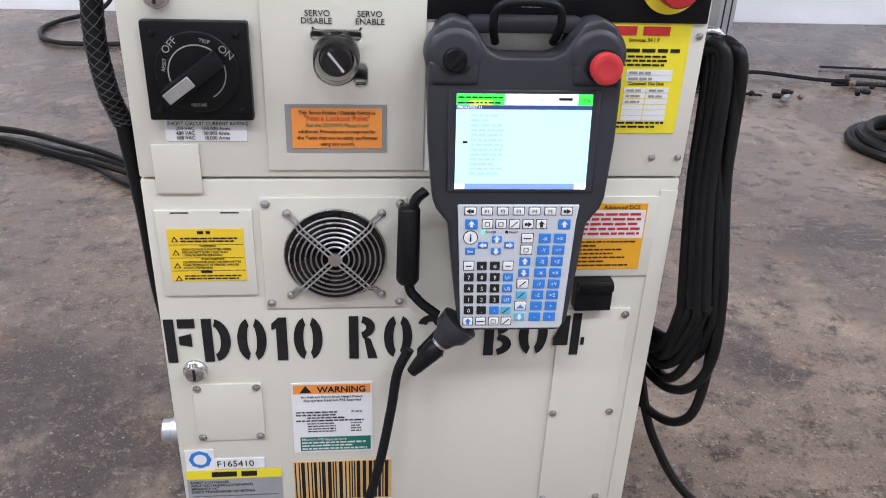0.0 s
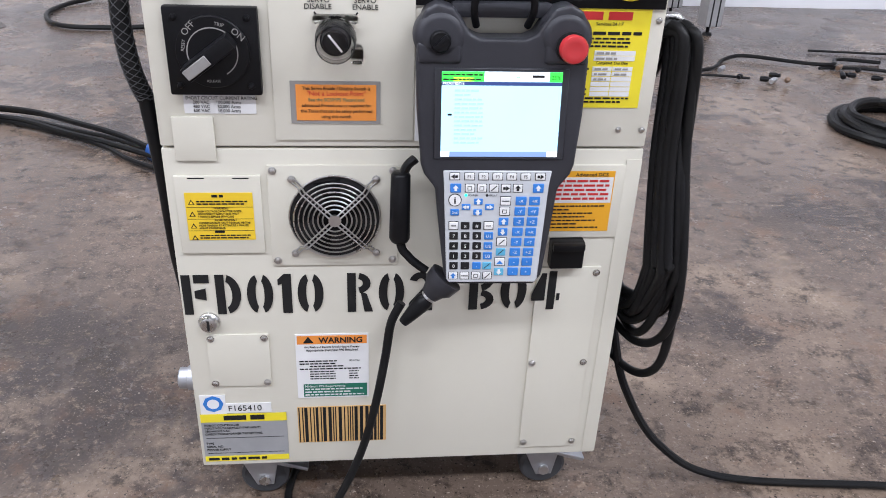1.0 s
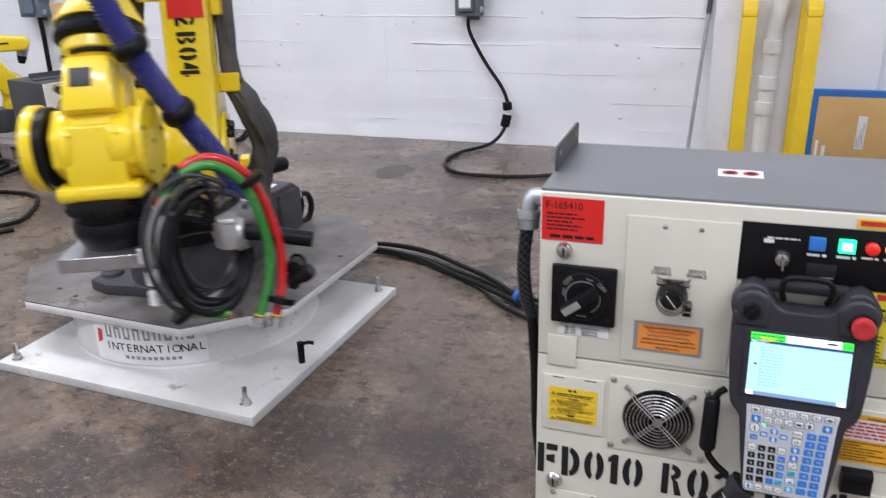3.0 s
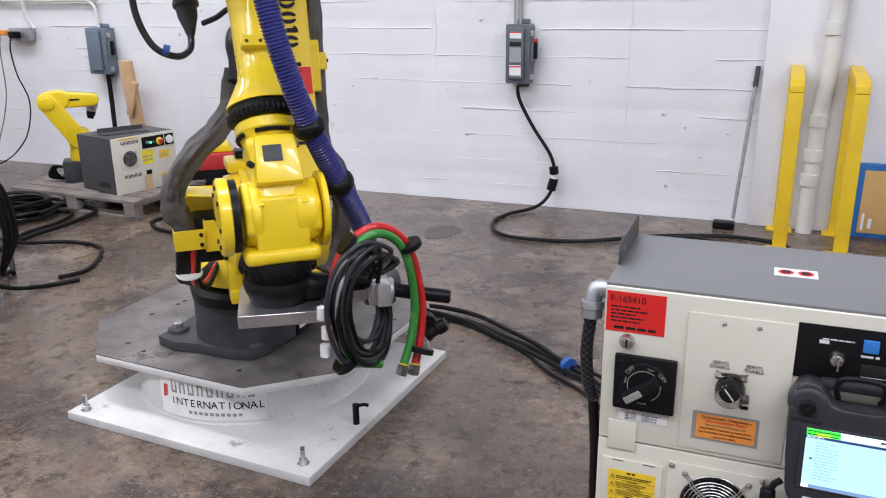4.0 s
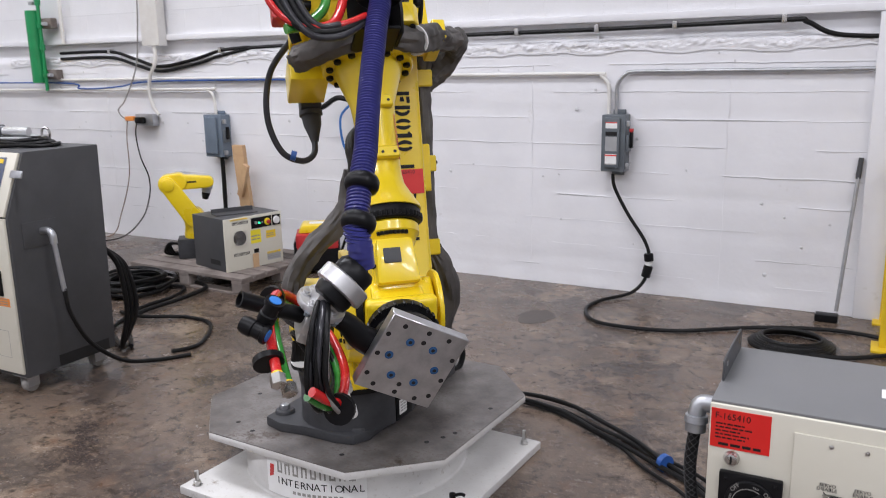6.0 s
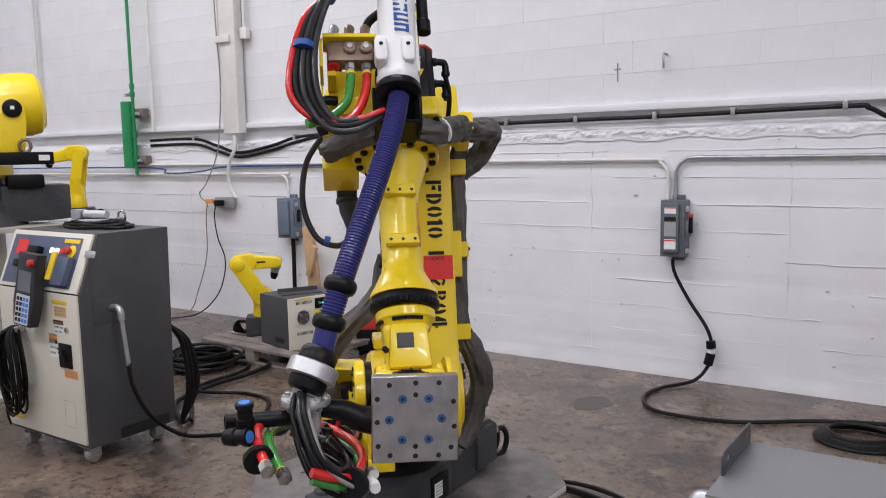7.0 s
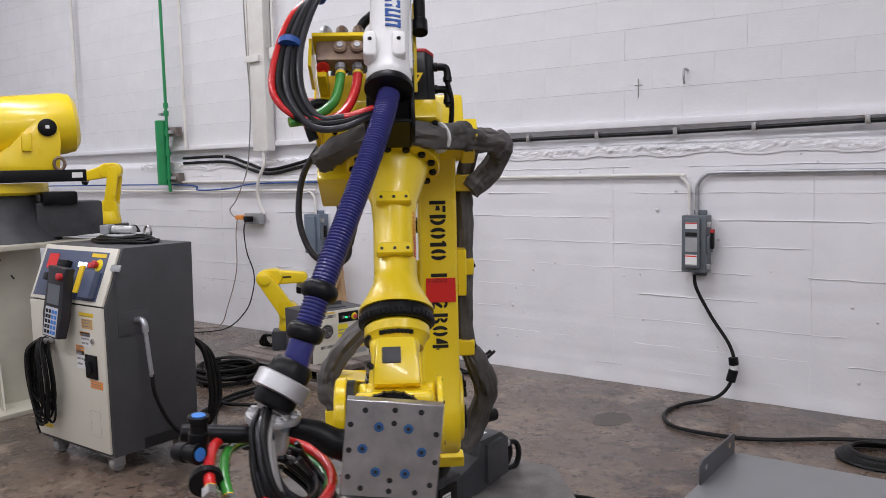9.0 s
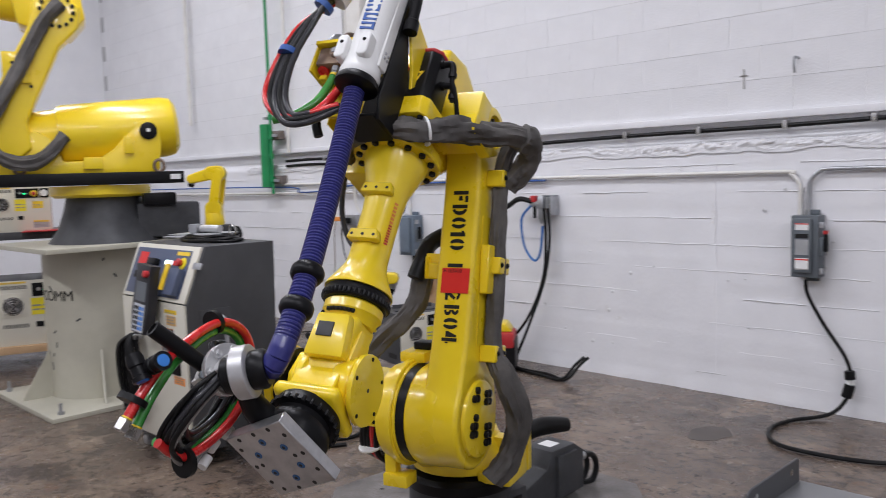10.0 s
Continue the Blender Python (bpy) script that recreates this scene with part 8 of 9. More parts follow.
def build_small_robot(m, label, joints):
    """A little six-axis robot; local +x is its reach; joints: shoulder, elbow, wrist and flange in its plane."""
    r = thing("small_robot", m, label, "robot", "small yellow robots")
    sh, el, wr, fl = joints
    part("base", bevel(prism(new_bm(), [(-0.14, -0.085), (0.08, -0.09), (0.10, -0.06), (0.10, 0.06), (0.08, 0.09), (-0.14, 0.085)], "z", 0, 0.15), 0.012), "cast", r, "dark grey base")
    part("turret", lathe(new_bm(), (0, 0, 0.15), (0, 0, 1), [(0, 0.088), (0.02, 0.092), (0.07, 0.085), (0.11, 0.075)], 28), "yellow", r)
    part("shoulder", bevel(limb(new_bm(), (0.0, 0.22), sh, 0.075, 0.075, -0.062, 0.062), 0.012, 3), "yellow", r)
    part("shoulder_cover", lathe(new_bm(), (sh[0], -0.062, sh[1]), (0, -1, 0), [(0, 0.070), (0.010, 0.068), (0.016, 0.058)], 28), "yellow", r)
    part("lower_arm", bevel(limb(new_bm(), sh, el, 0.066, 0.058, -0.098, -0.060), 0.010, 3), "yellow", r)
    part("lower_arm_rear", bevel(limb(new_bm(), sh, el, 0.045, 0.045, 0.030, 0.064), 0.010, 3), "yellow", r)
    part("elbow", bevel(limb(new_bm(), el, (el[0] + 0.25 * (wr[0] - el[0]), el[1] + 0.25 * (wr[1] - el[1]) + 0.012), 0.070, 0.066, -0.060, 0.060), 0.014, 3), "yellow", r)
    part("elbow_cover", lathe(new_bm(), (el[0], -0.098, el[1]), (0, -1, 0), [(0, 0.046), (0.010, 0.044), (0.014, 0.036)], 24), "yellow", r)
    part("forearm", bevel(limb(new_bm(), (el[0] + 0.25 * (wr[0] - el[0]), el[1] + 0.25 * (wr[1] - el[1]) + 0.010), wr, 0.056, 0.042, -0.050, 0.050), 0.014, 3), "yellow", r)
    part("print_bar", box(new_bm(), -0.05, 0.06, -0.0520, -0.0505, -0.006, 0.006), "ink", r, m=pose((el[0] + wr[0]) / 2, 0, (el[1] + wr[1]) / 2 + 0.01, 0, -math.degrees(math.atan2(wr[1] - el[1], wr[0] - el[0])), 0))
    d = Vector((fl[0] - wr[0], 0, fl[1] - wr[1]))
    part("wrist", lathe(new_bm(), (wr[0], 0, wr[1]), d, [(-0.03, 0.030), (-0.02, 0.040), (d.length * 0.35, 0.040), (d.length * 0.4, 0.034), (d.length * 0.62, 0.032)], 20), "galv", r, "bare aluminium wrist")
    part("wrist_ring", lathe(new_bm(), Vector((wr[0], 0, wr[1])) + d * 0.62, d, [(0, 0.030), (d.length * 0.12, 0.030), (d.length * 0.38, 0.020)], 18), "black", r)
    for k in range(4):
        part("base_cable", tube(new_bm(), [(-0.12, 0.02 * k - 0.03, 0.10), (-0.20, 0.03 * k - 0.04, 0.12 - 0.01 * k), (-0.24 + 0.02 * k, 0.02, 0.04), (-0.16, 0.06 + 0.02 * k, 0.012), (-0.02, 0.12, 0.012)], 0.009, 7), "rubber", r)
    return r


PAL = 0.125
REACHING = ((-0.01, 0.30), (-0.175, 0.555), (0.105, 0.560), (0.075, 0.43))
FOLDED = ((0.0, 0.30), (-0.055, 0.62), (0.185, 0.575), (0.20, 0.50))
build_small_robot(pose(-4.53, 3.03, PAL, 0, 0, 42), "small yellow robot with a bent arm on a pallet", REACHING)
build_small_robot(pose(-6.53, 2.78, 0.93, 0, 0, 228), "small yellow robot standing upright behind the controller", FOLDED)
st = thing("robot_stand", pose(-6.53, 2.78, 0), "plain grey stand under a small robot", "stand")
part("top", bbox(-0.2, 0.2, -0.2, 0.2, 0.90, 0.93, 0.004), "charcoal", st)
part("post", bbox(-0.12, 0.12, -0.12, 0.12, 0, 0.90, 0.004), "charcoal", st)


def build_small_controller(m, label, tag=True):
    c = thing("small_controller", m, label, "controller", "small controllers")
    part("body", bbox(-0.235, 0.235, 0.012, 0.40, 0, 0.37, 0.006), "charcoal", c, "charcoal sheet-metal body")
    f = part("front_panel", bbox(-0.238, 0.238, 0, 0.014, 0.0, 0.368, 0.003), "cream", c, "cream front panel")
    op = part("operator_panel", bbox(-0.02, 0.15, -0.003, 0, 0.275, 0.35, 0.001), "black", f)
    part("emergency_ring", lathe(new_bm(), (0.115, -0.003, 0.31), (0, -1, 0), [(0, 0.026), (0.006, 0.024)], 20), "lemon", op)
    part("emergency_stop", lathe(new_bm(), (0.115, -0.008, 0.31), (0, -1, 0), [(0, 0.012), (0.015, 0.016), (0.02, 0.01)], 16), "red", op)
    part("selector", lathe(new_bm(), (0.015, -0.003, 0.315), (0, -1, 0), [(0, 0.011), (0.012, 0.010)], 12), "steel", op)
    for x in (0.045, 0.07):
        part("push_button", lathe(new_bm(), (x, -0.003, 0.31), (0, -1, 0), [(0, 0.008), (0.006, 0.007)], 12), "lampgreen" if x < 0.05 else "boxgrey", op)
    mk = part("main_switch", bbox(0.158, 0.225, -0.006, 0, 0.275, 0.35, 0.002), "black", f)
    part("switch_dial", lathe(new_bm(), (0.19, -0.006, 0.312), (0, -1, 0), [(0, 0.028), (0.008, 0.026)], 20), "white", mk)
    fp = part("fan_plate", bbox(-0.19, -0.05, -0.003, 0, 0.16, 0.30, 0.001), "cream", f)
    part("fan_opening", lathe(new_bm(), (-0.12, -0.0036, 0.225), (0, -1, 0), [(0, 0.052), (0.0006, 0.052)], 30), "dark", fp)
    for r in (0.02, 0.033, 0.046):
        part("wire_ring", tube(new_bm(), [(-0.12 + r * math.cos(a * math.pi / 12), -0.010, 0.225 + r * math.sin(a * math.pi / 12)) for a in range(25)], 0.0014, 5, 1), "steel", fp)
    for a in (45, -45):
        part("wire_stay", box(new_bm(), -0.065, 0.065, -0.0015, 0.0015, 0, 0.003), "steel", fp, m=pose(-0.12, -0.009, 0.225, 90, 0, 0) @ pose(0, 0, 0, 0, 0, a))
    for z0 in (0.32, 0.10):
        for k in range(14):
            part("vent_slot", box(new_bm(), -0.175 + k * 0.0095, -0.170 + k * 0.0095, -0.0008, 0, z0, z0 + 0.022), "dark", f)
    for x0, x1, z0, z1, mt in ((-0.03, 0.055, 0.17, 0.265, "lemon"), (0.10, 0.18, 0.19, 0.245, "labyellow"), (-0.19, -0.05, 0.352, 0.362, "labyellow"), (0.10, 0.215, 0.03, 0.075, "silver"), (0.10, 0.215, 0.075, 0.09, "labyellow")):
        s = part("sticker", box(new_bm(), x0, x1, -0.0018, -0.0008, z0, z1), mt, f)
        bars(s, "greyink", [(x0 + 0.005, z0 + (z1 - z0) * 0.25 * (i + 1), (x1 - x0) * 0.8, (z1 - z0) * 0.1) for i in range(2)], front(0, 0, -0.002))
    part("port", bbox(-0.01, 0.03, -0.004, 0, 0.10, 0.13, 0.001), "black", f)
    part("side_vent", bbox(-0.237, -0.2355, 0.08, 0.2, 0.04, 0.075), "dark", c)
    if tag:
        part("paper_tag", bbox(-0.03, 0.02, -0.012, -0.009, -0.02, 0.10, 0.002), "pine", c, "buff paper tag")
    return c


build_small_controller(pose(-3.90, 2.94, PAL, 0, 0, 76), "small charcoal and cream robot controller on a pallet")
ld = solid("steel_offcut", bevel(box(box(new_bm(), -0.14, 0.16, -0.06, 0.06, 0, 0.008), -0.14, 0.16, 0.05, 0.06, 0.008, 0.035), 0.001, 1), "charcoal", "dark folded steel bracket lying on a controller", "bracket", m=pose(-4.08, 2.94, PAL + 0.37, 0, 0, 60))


def build_pallet(m, label):
    p = thing("pallet", m, label, "pallet", "pallets")
    for k in range(7):
        part("deck_board", bbox(-0.61, 0.61, -0.50 + k * 0.145, -0.50 + k * 0.145 + 0.122, 0.103, 0.125, 0.003, 1), "wood", p)
    for x in (-0.60, -0.05, 0.50):
        part("stringer", bbox(x, x + 0.10, -0.50, 0.49, 0.082, 0.103, 0.002, 1), "wood", p)
        for y in (-0.50, -0.05, 0.40):
            part("block", bbox(x, x + 0.10, y, y + 0.09, 0.018, 0.082, 0.003, 1), "wood", p)
    for y in (-0.49, 0.40):
        part("bottom_board", bbox(-0.60, 0.60, y, y + 0.10, 0, 0.018, 0.002, 1), "wood", p)
    return p


build_pallet(pose(-4.29, 3.08, 0, 0, 0, -3) @ Matrix.Diagonal((0.92, 0.86, 1.0, 1.0)), "weathered grey wooden pallet on the floor")

# far rack with controllers beyond the tall pedestal
rk = thing("storage_rack", pose(-6.85, 1.10, 0, 0, 0, 69), "orange steel rack loaded with controllers and small robots", "rack")
for x in (-0.95, 0.95):
    for y in (0.0, 0.7):
        part("upright", bbox(x - 0.03, x + 0.03, y - 0.03, y + 0.03, 0, 1.25, 0.003), "safety", rk)
for z in (0.12, 1.05):
    part("shelf", bbox(-0.9, 0.9, 0.0, 0.7, z, z + 0.06, 0.004), "pine" if z < 1 else "charcoal", rk)
RK = pose(-6.85, 1.10, 0, 0, 0, 69)
for x, z, lab in ((-0.55, 0.18, "cream robot controller on a low rack shelf"), (0.18, 0.18, "cream robot controller on a low rack shelf"), (0.1, 1.11, "cream robot controller on a high rack shelf")):
    build_small_controller(RK @ pose(x, 0.05, z) @ Matrix.Scale(1.45 if z < 1 else 1.0, 4), lab, False)
build_small_robot(RK @ pose(0.70, 0.35, 1.11, 0, 0, 90), "small yellow robot folded on a rack shelf", REACHING)
tr = solid("red_tray", bevel(prism(new_bm(), [(-0.22, 0.0), (0.20, 0.0), (0.28, 0.05), (0.30, 0.05), (0.22, -0.01), (-0.24, -0.01)], "y", -0.1, 0.1), 0.004, 1), "red", "red plastic tray on a rack shelf", "tray", m=RK @ pose(0.35, 0.0, 1.121))

# red machine and yellow case behind the robot
rm = thing("small_generator", pose(-3.74, 3.45, 0, 0, 0, 35) @ Matrix.Scale(0.85, 4), "red and black machine with a yellow top standing on the floor", "machine")
part("body", bbox(-0.20, 0.20, -0.16, 0.16, 0.03, 0.30, 0.03), "black", rm)
part("red_cover", bbox(-0.18, 0.19, -0.17, 0.14, 0.22, 0.36, 0.03), "red", rm)
part("yellow_top", bevel(prism(new_bm(), [(-0.16, 0.36), (0.17, 0.36), (0.12, 0.43), (-0.12, 0.43)], "y", -0.13, 0.13), 0.02), "yellow", rm)
part("label", box(new_bm(), -0.06, 0.06, -0.05, 0.05, 0.4305, 0.4315), "white", rm)
for x in (-0.15, 0.15):
    part("foot", cyl(new_bm(), (x, -0.1, 0), (x, -0.1, 0.03), 0.03, 14), "black", rm)
    part("foot", cyl(new_bm(), (x, 0.1, 0), (x, 0.1, 0.03), 0.03, 14), "black", rm)


# ---- on the long wall ----


def wall_switch(x, z, w, h, label, mat, detail):
    s = thing("disconnect_box", pose(x, WF, z), label, "switch box")
    b = part("case", bbox(-w / 2, w / 2, -0.11, 0, -h / 2, h / 2, 0.006), mat, s)
    part("cover", bevel(box(new_bm(), -w * 0.38, w * 0.30, -0.135, -0.11, -h * 0.42, h * 0.46), 0.012), mat, s, "raised cover")
    part("flange", bbox(-0.03, 0.05, -0.02, 0, h / 2, h / 2 + 0.03, 0.004), mat, s)
    part("flange", bbox(-0.03, 0.05, -0.02, 0, -h / 2 - 0.03, -h / 2, 0.004), mat, s)
    hd = part("lever_plate", bbox(w / 2, w / 2 + 0.02, -0.10, -0.03, -h * 0.15, h * 0.15, 0.006), "boxgrey", s)
    part("lever", bevel(box(new_bm(), w / 2 + 0.02, w / 2 + 0.04, -0.085, -0.06, -h * 0.08, h * 0.22), 0.004), "black", s, "black lever")
    if detail:
        part("lever_tip", bbox(w / 2 + 0.018, w / 2 + 0.042, -0.09, -0.058, h * 0.20, h * 0.26, 0.004), "red", s)
    for z2 in (h * 0.34, -h * 0.4):
        part("hasp", bbox(w / 2, w / 2 + 0.022, -0.10, -0.07, z2 - 0.015, z2 + 0.02, 0.003), "galv", s)
    if detail:
        for z0, z1, mt in ((h * 0.27, h * 0.38, "white"), (-h * 0.13, h * 0.12, "silver"), (h * 0.14, h * 0.21, "ink"), (-h * 0.37, -h * 0.18, "white"), (-h * 0.215, -h * 0.195, "labred"), (h * 0.362, h * 0.378, "labred"), (-h * 0.366, -h * 0.352, "greyink")):
            off = 0.0012 if mt in ("labred", "greyink") else 0
            part("sticker", box(new_bm(), -w * 0.28, w * 0.20, -0.1365 - off, -0.1355 - off, z0, z1), mt, s)
    return s


wall_switch(-1.575, 0.990, 0.155, 0.36, "dark grey wall disconnect box with warning stickers and red lever", "boxgrey", True)
wall_switch(-4.955, 0.957, 0.19, 0.345, "blue-grey wall disconnect box with a side lever", "boxblue", False)


def pipe(name, pts, r, mat, label, n=10, per=8, category="pipe"):
    return solid(name, tube(new_bm(), pts, r, n, per), mat, label, category)


def elbowed(x, z0, s, x_end, z_run, y):
    """Conduit rising from a box and bending along the wall."""
    return [(x, y, z0), (x, y, z_run - 0.11), (x + s * 0.015, y, z_run - 0.055), (x + s * 0.055, y, z_run - 0.015), (x + s * 0.11, y, z_run)] + [(x + s * 0.11 + (x_end - x - s * 0.11) * i / 6, y, z_run) for i in range(1, 7)]


pipe("conduit", elbowed(-1.635, 1.15, -1, -6.9, 1.425, WF - 0.02), 0.0125, "pvc", "thin white-painted conduit along the wall")
pipe("conduit", elbowed(-1.585, 1.15, 1, 0.45, 1.435, WF - 0.02), 0.0125, "galv", "thin grey steel conduit along the wall")
pipe("conduit", [(-9.5, WF - 0.03, 1.335), (-5.35, WF - 0.03, 1.335), (-5.10, WF - 0.03, 1.335), (-5.01, WF - 0.03, 1.30), (-4.985, WF - 0.03, 1.22), (-4.98, WF - 0.03, 1.13)], 0.013, "pvc", "white conduit bending down to a switch box")
pipe("water_pipe", [(-10.5, WF - 0.03, 1.40), (-7.0, WF - 0.03, 1.40), (-6.6, WF - 0.04, 1.345), (-6.1, WF - 0.04, 1.36), (-5.6, WF - 0.03, 1.405), (-3.5, WF - 0.03, 1.405)], 0.007, "tieblue", "thin blue air line along the wall")
trk = thing("cable_rail", pose(0, 0, 0), "black cable clipped along a white wall rail", "cable")
part("cable", tube(new_bm(), [(-4.6, WF - 0.005, 1.66), (-3.0, WF - 0.005, 1.693), (-1.7, WF - 0.005, 1.70), (-0.62, WF - 0.005, 1.715), (-0.5, WF - 0.005, 1.70), (-0.3, WF - 0.005, 1.62), (0.3, WF - 0.005, 1.60)], 0.014, 8), "rubber", trk)
part("cable", tube(new_bm(), [(-6.85, WF - 0.01, 1.665), (-6.2, WF - 0.01, 1.665), (-5.9, WF - 0.01, 1.60), (-5.6, WF - 0.01, 1.53), (-5.2, WF - 0.01, 1.58), (-4.9, WF - 0.01, 1.645), (-4.6, WF - 0.005, 1.665)], 0.014, 8), "rubber", trk)
part("cable", tube(new_bm(), [(-6.85, WF - 0.01, 1.615), (-6.2, WF - 0.01, 1.615), (-5.9, WF - 0.01, 1.55), (-5.6, WF - 0.01, 1.49), (-5.2, WF - 0.01, 1.54), (-4.9, WF - 0.01, 1.605), (-4.6, WF - 0.005, 1.655)], 0.014, 8), "rubber", trk)
for x, z in ((-6.2, 1.665), (-4.9, 1.645), (-2.82, 1.694), (-2.28, 1.697), (-1.73, 1.70), (-1.24, 1.706), (-0.62, 1.715)):
    part("clip", bbox(x - 0.014, x + 0.014, WF - 0.026, WF + 0.03, z - 0.02, z + 0.028, 0.003), "steel", trk)
gr = thing("air_manifold", pose(-7.08, WF - 0.09, 0), "green compressed-air drop with a fat vertical header", "pipe")
part("header", lathe(new_bm(), (0, 0, 1.40), (0, 0, 1), [(0, 0.05), (0.004, 0.063), (0.65, 0.063), (0.654, 0.05)], 24), "greenpaint", gr)
part("riser", tube(new_bm(), [(0.09, 0, 1.33), (0.09, 0, 2.0), (0.09, 0, 3.0), (0.09, 0, 6.0)], 0.016, 10, 2), "greenpaint", gr)
for z in (1.48, 1.72, 1.92, 2.12, 2.2):
    part("fitting", lathe(new_bm(), (0.09, 0, z), (0, 0, 1), [(-0.025, 0.026), (0.025, 0.026)], 14), "greenpaint", gr)
for z in (1.47, 1.93):
    part("wood_block", bbox(0.08, 0.22, 0.02, 0.085, z - 0.04, z + 0.05, 0.003), "wood", gr)
    part("branch", cyl(new_bm(), (0.0, 0, z), (0.17, 0, z), 0.013, 10), "greenpaint", gr)
    part("valve", bbox(0.15, 0.20, -0.03, 0.0, z - 0.015, z + 0.015, 0.003), "galv", gr)
part("valve", bbox(-0.0, 0.05, -0.03, 0.0, 2.10, 2.13, 0.003), "galv", gr)
# painted steel column and uprights against the wall
cl = thing("cable_trunking", pose(-5.60, WF, 0), "white-painted vertical trunking and conduit on the wall", "trunking")
part("trunk", bbox(-0.10, 0.10, -0.09, 0.0, 1.70, 6.1, 0.005), "pvc", cl)
part("junction", bbox(-0.14, 0.05, -0.12, -0.09, 2.50, 2.56, 0.005), "pvc", cl)
part("conduit", tube(new_bm(), [(-0.17, -0.03, 2.35), (-0.18, -0.03, 2.45), (-0.18, -0.03, 4.0), (-0.18, -0.03, 6.0)], 0.014, 8, 3), "pvc", cl)
part("conduit", tube(new_bm(), [(0.16, -0.03, 2.62), (0.16, -0.03, 4.0), (0.16, -0.03, 6.0)], 0.013, 8, 3), "pvc", cl)
part("bell_box", bbox(0.12, 0.20, -0.05, 0, 2.52, 2.62, 0.005), "pvc", cl)
part("hanging_cord", tube(new_bm(), [(-0.13, -0.10, 6.0), (-0.13, -0.10, 3.0), (-0.10, -0.10, 2.2), (-0.14, -0.10, 1.75), (-0.2, -0.10, 1.5), (-0.36, -0.10, 1.25), (-0.48, -0.08, 1.16), (-0.42, -0.08, 1.09), (-0.26, -0.08, 1.07)], 0.006, 6), "greyhose", cl)
part("white_hose", tube(new_bm(), [(0.0, -0.06, 1.72), (0.02, -0.07, 1.58), (-0.05, -0.08, 1.45), (-0.09, -0.07, 1.32), (-0.07, -0.06, 1.2), (-0.02, -0.05, 1.12)], 0.016, 9), "pvc", cl)
pipe("conduit", [(-6.77, WF - 0.03, 1.75), (-6.77, WF - 0.03, 3.0), (-6.77, WF - 0.03, 6.0)], 0.016, "pvc", "white vertical conduit on the wall", per=2)
pipe("conduit", [(-8.72, WF - 0.04, 2.15), (-8.72, WF - 0.04, 4.0), (-8.72, WF - 0.04, 6.0)], 0.022, "pvc", "white vertical pipe on the far wall", per=2)
ob = thing("outlet_box", pose(-5.84, WF, 1.07), "grey outlet box with an orange and a black plug in it", "outlet")
part("box", bbox(-0.05, 0.16, -0.07, 0, -0.045, 0.055, 0.005), "galv", ob)
part("plug", bbox(-0.15, -0.05, -0.10, -0.05, -0.005, 0.035, 0.008), "laborange", ob, "orange plug")
part("plug", bbox(-0.01, 0.08, -0.12, -0.07, -0.025, 0.03, 0.012), "black", ob, "black plug")
part("cord", tube(new_bm(), [(-0.14, -0.08, 0.0), (-0.17, -0.08, -0.15), (-0.20, -0.07, -0.5), (-0.34, -0.08, -0.85), (-0.46, -0.10, -1.055), (-0.6, -0.3, -1.063)], 0.0042, 6), "copper", ob, "thin red-brown cord")
part("cord", tube(new_bm(), [(-0.0, -0.10, -0.01), (-0.03, -0.10, -0.12), (-0.01, -0.09, -0.32), (0.06, -0.08, -0.5), (0.05, -0.09, -0.68), (-0.04, -0.12, -0.88), (-0.2, -0.25, -1.04), (-0.5, -0.5, -1.063)], 0.0058, 7), "rubber", ob, "black cord")
pipe("switch_cable", [(-4.93, WF - 0.05, 0.78), (-4.93, WF - 0.05, 0.6), (-4.925, WF - 0.06, 0.3)], 0.018, "rubber", "thick black cable below a switch box", category="cable")
pl = solid("cable_plug", lathe(new_bm(), (-4.925, WF - 0.06, 0.30), (0, 0, -1), [(0, 0.02), (0.03, 0.04), (0.10, 0.042), (0.11, 0.03), (0.30, 0.03)], 16), "black", "black cable plug standing below a switch box", "plug")
bd = thing("pine_board", pose(-4.66, WF - 0.03, 0, 6, 0, 0), "new pine board leaning on the wall", "board")
part("board", bbox(-0.055, 0.055, -0.04, 0.0, 0.0, 0.90, 0.002), "pine", bd)
part("batten", bbox(-0.02, 0.03, -0.075, -0.041, -0.14, 0.14, 0.002), "pine", bd, m=pose(0.03, 0, 0.62, 0, 22, 0))
# compressed-air preparation unit seen behind the elbow
au = thing("air_regulator", pose(-3.50, WF - 0.05, 1.17), "grey air regulator with a red knob on the wall", "regulator")
part("body", bbox(-0.045, 0.025, -0.05, 0.01, 0.03, 0.085, 0.008), "galv", au)
part("dome", lathe(new_bm(), (-0.01, -0.02, 0.08), (0, 0, 1), [(0, 0.03), (0.03, 0.03), (0.045, 0.02)], 20), "galv", au)
part("bowl", lathe(new_bm(), (-0.01, -0.02, 0.03), (0, 0, -1), [(0, 0.026), (0.07, 0.025), (0.10, 0.016), (0.115, 0.008)], 18), "galv", au)
part("inlet_valve", bbox(-0.115, -0.045, -0.035, -0.005, 0.045, 0.072, 0.006), "galv", au)
part("drain", cyl(new_bm(), (-0.075, -0.02, -0.045), (-0.075, -0.02, 0.045), 0.012, 14, ch=0.003), "black", au)
part("knob", bbox(-0.10, -0.055, -0.045, 0.0, 0.075, 0.125, 0.008), "red", au, "red knob")
part("top_rail", bbox(-0.04, 0.10, -0.012, 0.04, 0.115, 0.125, 0.002), "boxgrey", au)
